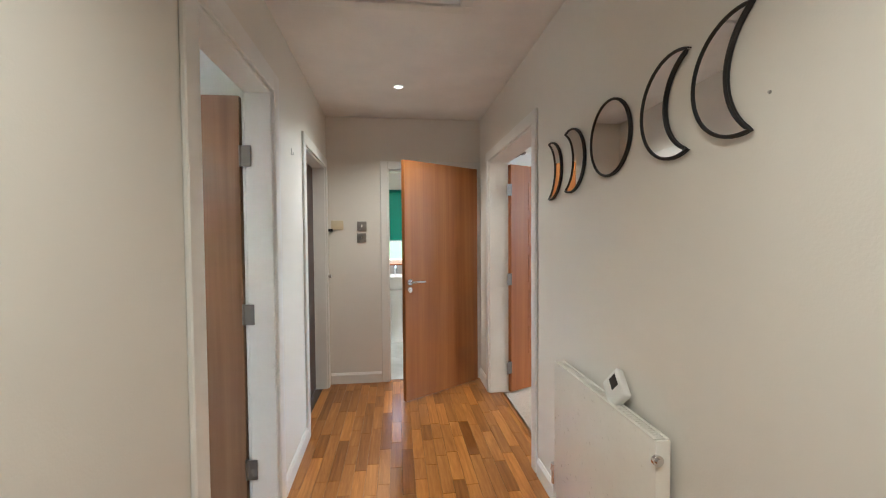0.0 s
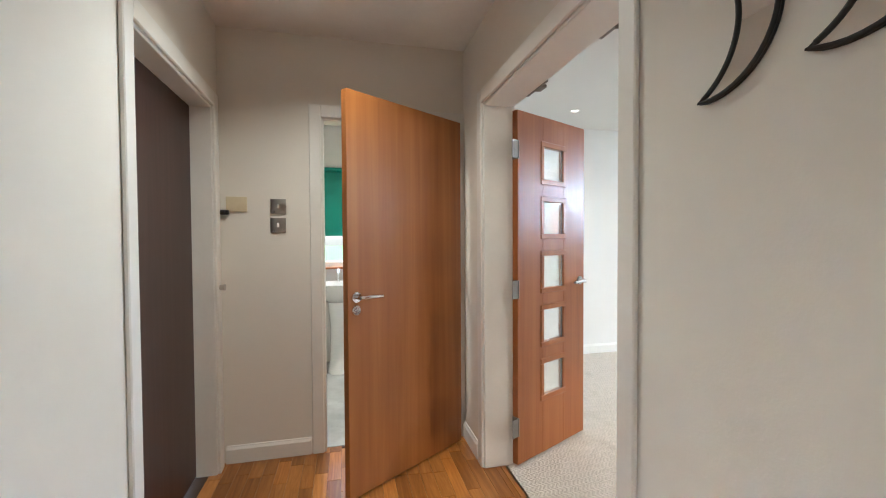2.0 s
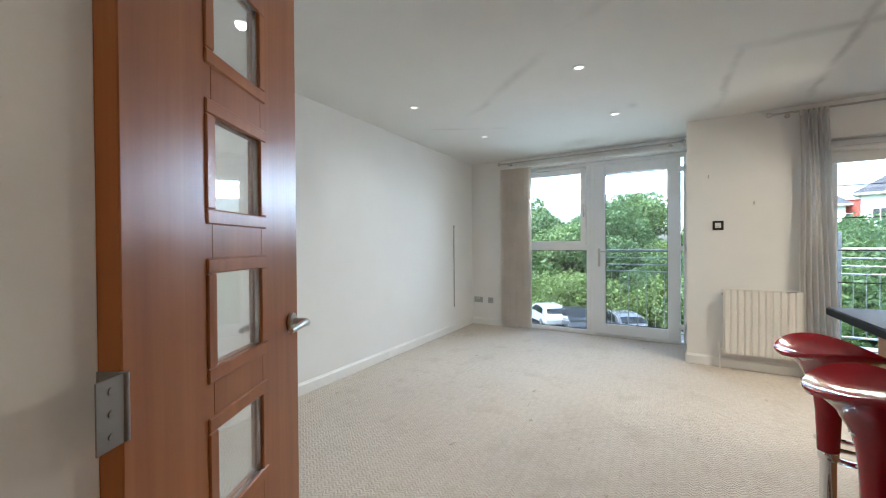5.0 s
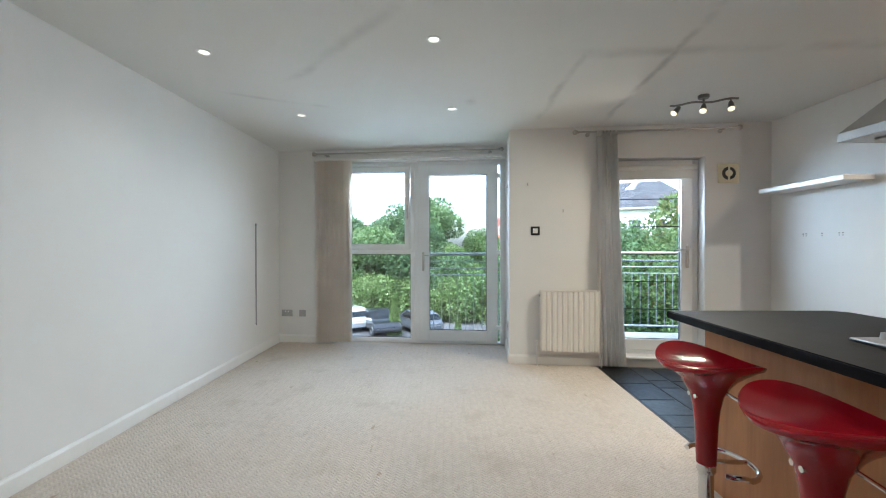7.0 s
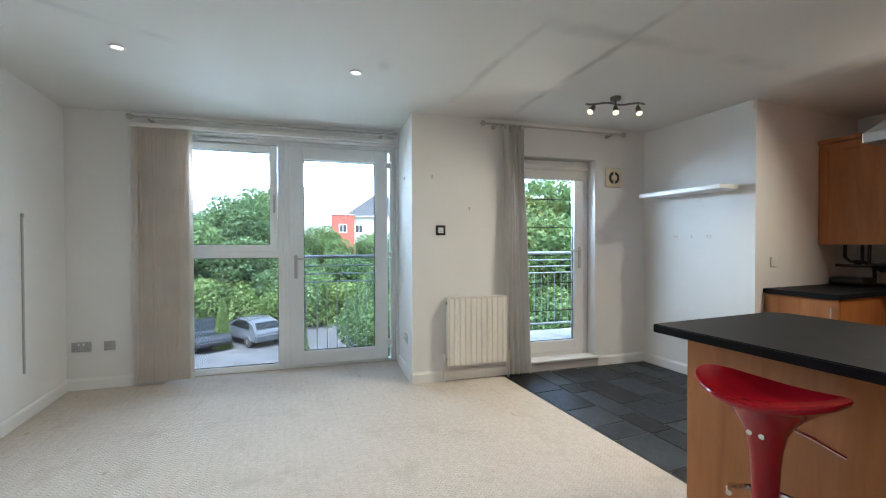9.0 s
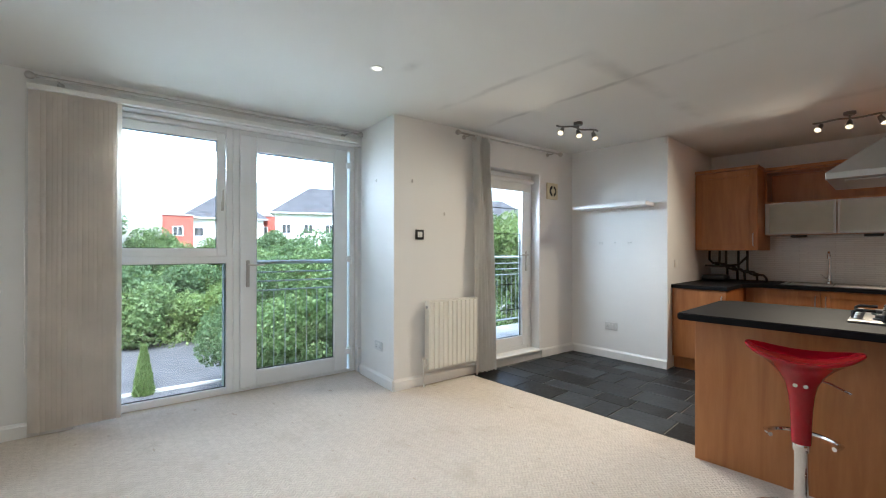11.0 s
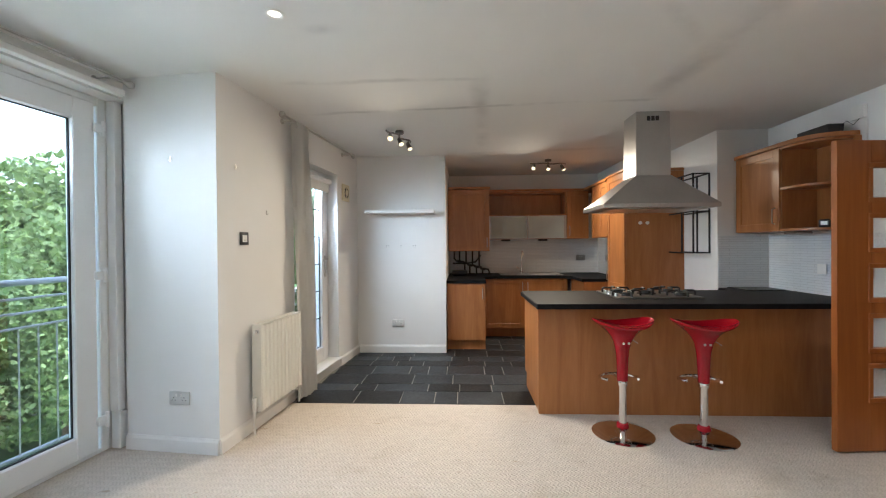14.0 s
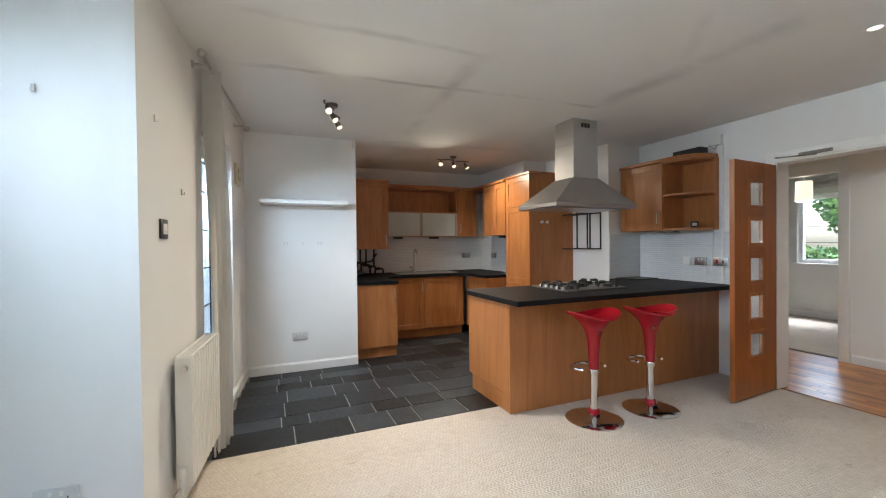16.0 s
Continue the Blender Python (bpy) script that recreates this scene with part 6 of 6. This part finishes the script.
for u in (-3.323, -3.292):
    bm = BM()
    cyl(bm, (0.0005, u, 1.285), (0.0018, u, 1.285), 0.004, 0.003, seg=8)
    single("wall_plug", bm, M_GREYPL, "old grey wall plug in the hall wall", "screw", WM, "old hall screws")
bm = BM()
cyl(bm, (HE - 0.0005, 1.137, 1.681), (HE - 0.004, 1.137, 1.681), 0.004, 0.003, seg=8)
single("wall_plug", bm, M_SOCK, "old grey wall plug beside the moon mirrors", "screw", None, "old hall screws")

vf = thing("extractor_fan", "yellowed square extractor fan with a round grille", "fan", FM @ pose(0, -2.165, 1.972, 0, 0, -90))
bm = BM()
box(bm, (-0.098, -0.022, -0.098), (0.098, -0.0005, 0.098), 0.012, 3)
part("housing", bm, M_RECESS, vf)
ROTM = Euler((math.pi / 2, 0, 0)).to_matrix().to_4x4()
bm = BM()
lathe(bm, [(0.074, 0.022), (0.074, 0.026), (0.066, 0.026), (0.066, 0.0225)], seg=32, m=ROTM)
part("ring", bm, M_RECESS, vf)
bm = BM()
lathe(bm, [(0.065, 0.0228), (0.034, 0.0232)], seg=32, m=ROTM)
part("grille", bm, M_BLACK, vf, "dark round grille opening")
bm = BM()
lathe(bm, [(0.034, 0.0225), (0.032, 0.032), (0.0, 0.034)], seg=24, m=ROTM)
box(bm, (-0.008, -0.028, -0.066), (0.008, -0.023, 0.066))
part("hub", bm, M_RECESS, vf)

bm = BM()
box(bm, (4.268, 0.292, 2.40), (4.30, 0.318, 2.46), 0.004)
single("alarm_sensor", bm, M_WPLAST, "small white alarm sensor at the ceiling corner", "sensor")

# ---------------------------------------------------------------- kitchen details


def tile_mat():
    m, nt, b = base_mat("white_brick_mosaic", 0.18)
    tc = nt.nodes.new("ShaderNodeTexCoord")
    mp = nt.nodes.new("ShaderNodeMapping")
    nt.links.new(tc.outputs["Object"], mp.inputs[0])
    br = nt.nodes.new("ShaderNodeTexBrick")
    br.inputs["Color1"].default_value = (0.74, 0.75, 0.74, 1)
    br.inputs["Color2"].default_value = (0.69, 0.70, 0.70, 1)
    br.inputs["Mortar"].default_value = (0.55, 0.55, 0.54, 1)
    br.inputs["Scale"].default_value = 1.0
    br.inputs["Mortar Size"].default_value = 0.0016
    br.inputs["Brick Width"].default_value = 0.15
    br.inputs["Row Height"].default_value = 0.023
    nt.links.new(mp.outputs[0], br.inputs["Vector"])
    nt.links.new(br.outputs["Color"], b.inputs["Base Color"])
    bump(nt, b, br.outputs["Fac"], -0.3, 0.002)
    return m


M_TILE = tile_mat()
for nm, m, w, h in (("sink", pose(1.886, SY + 0.0005, 0.902, 90, 0, 0), 2.376, 0.535), ("return", pose(1.8805, SY + 0.006, 0.902, 90, 0, 90), 1.27, 0.535),
                    ("west", pose(WEST + 0.0005, 1.207, 0.902, 90, 0, 90), 1.30, 0.52), ("nook", pose(1.012, 1.2005, 0.902, 90, 0, 0), 0.48, 0.52)):
    bm = BM()
    box(bm, (0, 0, -0.005), (w, h, 0.0))
    built("splashback_%s" % nm, bm, M_TILE, "white brick-bond tile splashback", m)

sk = thing("sink", "stainless steel sink with drainer set in the worktop", "sink", pose(3.02, -0.90, 0.90))
bm = BM()
box(bm, (-0.46, -0.22, 0.0005), (0.46, -0.17, 0.006), 0.002)
box(bm, (-0.46, 0.19, 0.0005), (0.46, 0.22, 0.006), 0.002)
box(bm, (-0.46, -0.17, 0.0005), (-0.42, 0.19, 0.006), 0.002)
box(bm, (0.42, -0.17, 0.0005), (0.46, 0.19, 0.006), 0.002)
box(bm, (-0.42, -0.17, 0.0005), (0.05, 0.19, 0.003))
for i in range(9):
    box(bm, (-0.40, -0.15 + i * 0.037, 0.003), (0.03, -0.138 + i * 0.037, 0.006), 0.001)
part("drainer", bm, M_STEEL, sk)
bm = BM()
box(bm, (0.06, -0.16, 0.0006), (0.41, 0.18, 0.0015))
part("bowl", bm, M_NICKEL, sk)
tp = thing("mixer_tap", "tall chrome swan-neck mixer tap", "tap", pose(3.12, -1.10, 0.905))
bm = BM()
lathe(bm, [(0.028, 0.0), (0.026, 0.02), (0.018, 0.03), (0.016, 0.09), (0.0, 0.09)], seg=20)
tube(bm, [(0, 0, 0.08), (0, 0, 0.29)] + [(0, 0.055 - 0.055 * math.cos(a), 0.29 + 0.055 * math.sin(a)) for a in [k * math.pi / 8 for k in range(1, 8)]] + [(0, 0.11, 0.27)], 0.011, 12)
part("spout", bm, M_CHROME, tp)
bm = BM()
tube(bm, [(0.016, 0, 0.06), (0.05, 0, 0.07), (0.075, 0, 0.10)], [0.009, 0.009, 0.006], 8)
part("lever", bm, M_CHROME, tp)
bp = thing("boiler_pipes", "black lagged boiler pipes and valves under the cabinet", "pipes")
for i, (x, yb) in enumerate(((4.18, -0.85), (4.10, -0.95), (4.00, -0.82), (3.90, -0.92), (3.80, -0.86))):
    bm = BM()
    tube(bm, [(x, yb, 1.262), (x, yb, 1.15 - 0.03 * i), (x - 0.03, yb - 0.02, 1.11 - 0.03 * i), (x - 0.14, yb - 0.06, 1.10 - 0.03 * i), (x - 0.16, yb - 0.10, 1.06 - 0.03 * i), (x - 0.16, yb - 0.12, 0.901)], 0.013, 8)
    part("pipe", bm, M_BLACK, bp)
    bm = BM()
    cyl(bm, (x - 0.05, yb - 0.03, 1.105 - 0.03 * i), (x - 0.095, yb - 0.045, 1.103 - 0.03 * i), 0.021, seg=10)
    part("valve", bm, M_BLACK, bp)
bm = BM()
tube(bm, [(4.2, -0.75, 1.08), (4.0, -0.72, 1.08), (3.86, -0.74, 1.10), (3.78, -0.78, 1.20)], 0.012, 8)
part("pipe", bm, M_BLACK, bp)
bm = BM()
box(bm, (3.98, -0.92, 0.9015), (4.22, -0.66, 0.975), 0.03, 3)
single("coiled_hose", bm, M_BPLAST, "black coiled hose bundle on the worktop", "hose")
for x in (2.72, 3.30):
    bm = BM()
    box(bm, (x, SY + 0.12, 1.412), (x + 0.14, SY + 0.20, 1.4385), 0.004)
    single("cabinet_light", bm, M_BPLAST, "dark slim light under the wall cabinet", "light", None, "under-cabinet lights")
bm = BM()
box(bm, (1.93, -0.45, 1.412), (2.01, -0.31, 1.4385), 0.004)
single("cabinet_light", bm, M_BPLAST, "dark slim light under the wall cabinet", "light", None, "under-cabinet lights")
plate_y("double_socket", "brushed steel double socket", 0, 0, 0.146, 0.086, M_SOCK, 0, "socket", SOCKET, pose(2.16, SY + 0.007, 1.14, 0, 0, 180), "kitchen sockets")
plate_y("double_socket", "brushed steel double socket", 0, 0, 0.146, 0.086, M_SOCK, 0, "socket", SOCKET, pose(1.888, -0.80, 1.14, 0, 0, 90), "kitchen sockets")
plate_y("double_socket", "brushed steel double socket with a cable", 0, 0, 0.13, 0.086, M_SOCK, 0, "socket", SOCKET, pose(WEST + 0.007, 1.97, 1.12, 0, 0, 90), "kitchen sockets")
plate_y("cooker_switch", "brushed steel cooker switch with a red rocker", 0, 0, 0.14, 0.086, M_SOCK, 0, "switch", [("red_rocker", -0.03, 0, 0.02, 0.034, M_RED), ("rocker", 0.03, 0, 0.016, 0.03, M_BPLAST)], pose(WEST + 0.007, 2.175, 1.12, 0, 0, 90))
plate_y("blank_plate", "white blank wall plate", 0, 0, 0.086, 0.086, M_WPLAST, 0, "plate", None, pose(WEST + 0.007, 1.82, 1.12, 0, 0, 90))
plate_y("light_switch", "white light switch on the kitchen side wall", 0, 0, 0.086, 0.086, M_WPLAST, 0, "switch", None, pose(4.264, 0.05, 1.12, 0, 0, -90))
bm = BM()
tube(bm, [(WEST + 0.018, 2.02, 1.09), (WEST + 0.03, 2.03, 1.0), (WEST + 0.02, 2.06, 0.97), (WEST + 0.03, 2.09, 1.02), (WEST + 0.02, 2.10, 1.25), (WEST + 0.02, 2.11, 1.44)], 0.003, 6)
single("power_cable", bm, M_WPLAST, "thin white cable hanging by the socket", "cable")

# wall cabinet with open curved end on the west wall
uc = thing("wall_cabinet", "cherry wall cabinet with a curved open end shelf", "cabinet", pose(WEST + 0.001, 1.212, 0), "kitchen units")
bm = BM()
box(bm, (0, 0, 1.445), (0.302, 0.56, 2.165), 0.001)
part("body", bm, M_CAB, uc)
bm = BM()
shaker(bm, 0.552, 0.714)
d = part("door", bm, M_CAB, uc)
d.matrix_basis = Matrix.Translation((0.3035, 0.556, 1.448)) @ pose(0, 0, 0, 0, 0, -90)
bm = BM()
tube(bm, [(0.045, 0.02, 0.06), (0.045, 0.044, 0.07), (0.045, 0.046, 0.13), (0.045, 0.044, 0.19), (0.045, 0.02, 0.20)], 0.0055, 8)
part("handle", bm, M_NICKEL, d, "brushed steel bow handle")
bm = BM()
box(bm, (0.0, 0.562, 1.445), (0.012, 0.93, 2.165))
box(bm, (0.0, 0.93, 1.445), (0.05, 0.945, 2.165), 0.002)
part("back_panel", bm, M_CAB, uc)


def quarter(z0, z1, grow=0.0):
    bm = BM()
    pts = [(0.012, 0.561), (0.318 + grow, 0.561)] + [(0.012 + (0.306 + grow) * math.cos(a) ** 0.75, 0.62 + (0.30 + grow) * math.sin(a) ** 0.75) for a in [k * math.pi / 24 for k in range(1, 12)]] + [(0.012, 0.925 + grow)]
    prism(bm, pts, z0, z1)
    return bm


for z in (1.445, 1.80, 2.145):
    part("shelf", quarter(z, z + 0.02), M_CAB, uc)
bm = BM()
box(bm, (0, -0.005, 2.166), (0.34, 0.561, 2.20), 0.004)
part("cornice", bm, M_CAB, uc)
part("cornice", quarter(2.166, 2.20, 0.018), M_CAB, uc)
bm = BM()
box(bm, (WEST + 0.08, 1.80, 2.2015), (WEST + 0.20, 2.10, 2.27), 0.006, 2)
single("speaker_bar", bm, M_BPLAST, "black box lying on the wall cabinet", "box")
rd = thing("clock_radio", "small black clock radio on the open shelf", "radio", pose(WEST + 0.12, 1.98, 1.466, 0, 0, 40))
bm = BM()
box(bm, (-0.05, -0.035, 0), (0.05, 0.035, 0.065), 0.01, 3)
part("case", bm, M_BPLAST, rd)
bm = BM()
box(bm, (0.0505, -0.02, 0.02), (0.052, 0.02, 0.05))
part("display", bm, M_SOCK, rd)
bm = BM()
box(bm, (WEST + 0.0005, 2.10, 2.285), (WEST + 0.035, 2.20, 2.385), 0.004)
single("junction_box", bm, M_WPLAST, "white junction box high on the wall", "box")
bm = BM()
box(bm, (WEST + 0.0005, 2.185, 0.91), (WEST + 0.014, 2.205, 2.284), 0.002)
single("cable_trunking", bm, M_WPLAST, "thin white cable trunking up the wall", "trunking")
bm = BM()
tube(bm, [(WEST + 0.02, 2.16, 2.29), (WEST + 0.06, 2.15, 2.24), (WEST + 0.08, 2.12, 2.28), (WEST + 0.12, 2.09, 2.24)], 0.003, 6)
single("loose_cable", bm, M_BPLAST, "loose dark cable from the junction box", "cable")
bm = BM()
box(bm, (WEST + 0.02, 1.60, 1.42), (WEST + 0.16, 1.74, 1.4445), 0.004)
single("cabinet_light", bm, M_SOCK, "slim grey light under the wall cabinet", "light", None, "under-cabinet lights")

wf = thing("wire_shelf", "black square-bar metal wall shelf frame", "shelf", pose(1.5, 0, 0))
b0, b1, z0, z1 = 0.56, 1.08, 1.25, 2.07
for y in (b0, (b0 + b1) / 2 + 0.04, b1):
    for x in (0.008, 0.17):
        bm = BM()
        box(bm, (x - 0.007, y - 0.007, z0), (x + 0.007, y + 0.007, z1), 0.001)
        part("upright", bm, M_BLACK, wf)
for z in (z0, 1.68, z1):
    for x in (0.008, 0.17):
        bm = BM()
        box(bm, (x - 0.006, b0, z - 0.007), (x + 0.006, b1, z + 0.007), 0.001)
        part("rail", bm, M_BLACK, wf)
    for y in (b0, b1):
        bm = BM()
        box(bm, (0.008, y - 0.006, z - 0.006), (0.17, y + 0.006, z + 0.006), 0.001)
        part("rail", bm, M_BLACK, wf)

# ---------------------------------------------------------------- floor pieces
rf = random.Random(11)
STAVE = {}
for L in (0.22, 0.30, 0.38, 0.46, 0.55):
    bm = BM()
    box(bm, (0.0006, 0.0006, -0.006), (0.0694, L - 0.0006, 0.0), 0.0009)
    me = bpy.data.meshes.new("oak_stave")
    bm.to_mesh(me)
    bm.free()
    me.materials.append(M_OAK)
    STAVE[L] = me
x = HW
while x < 0.915:
    y = -0.5 - rf.uniform(0, 0.4)
    while y < END + 0.01:
        L = rf.choice(list(STAVE))
        cut = 1.0
        if y + L > END + 0.045:
            L = 0.22
            cut = min(1.0, (END + 0.047 - y) / 0.22)
        o = new("oak_stave", STAVE[L])
        o.parent = FLOOR_H
        o.location = (x, y, 0)
        o.scale = (1, cut, 1)
        y += L
    x += 0.07
SLAB = {}
for w in (0.20, 0.30, 0.40, 0.50):
    for h in (0.20, 0.30):
        bm = BM()
        box(bm, (0.004, 0.004, -0.008), (w - 0.004, h - 0.004, 0.0), 0.003)
        me = bpy.data.meshes.new("slate_tile")
        bm.to_mesh(me)
        bm.free()
        me.materials.append(M_SLATE)
        SLAB[(w, h)] = me
y = 1.955
while y > -0.7:
    h = rf.choice((0.20, 0.30, 0.30))
    y -= h
    xm = 5.64 - (2.85 - y) * 0.0998 - 0.01 if y + h > 0.30 else 4.25
    x = xm
    while x > 1.95:
        w = rf.choice((0.20, 0.30, 0.40, 0.40, 0.50))
        x -= w
        if y < 1.40 or x > 2.9:
            o = new("slate_tile", SLAB[(w, h)])
            o.parent = FLOOR_K
            o.location = (x, y, rf.uniform(-0.0015, 0.0005))
            o.rotation_euler = (rf.uniform(-0.002, 0.002), rf.uniform(-0.002, 0.002), 0)
bm = BM()
box(bm, (3.2, 1.958, -0.005), (5.47, 1.972, 0.003), 0.001)
built("trim_carpet_edge", bm, M_BLACK, "dark carpet gripper edge against the slate")
bm = BM()
box(bm, (0.928, Y0 + 0.022, -0.003), (0.955, Y1 - 0.022, 0.005), 0.002)
built("trim_threshold", bm, M_OAK, "oak threshold strip in the doorway")
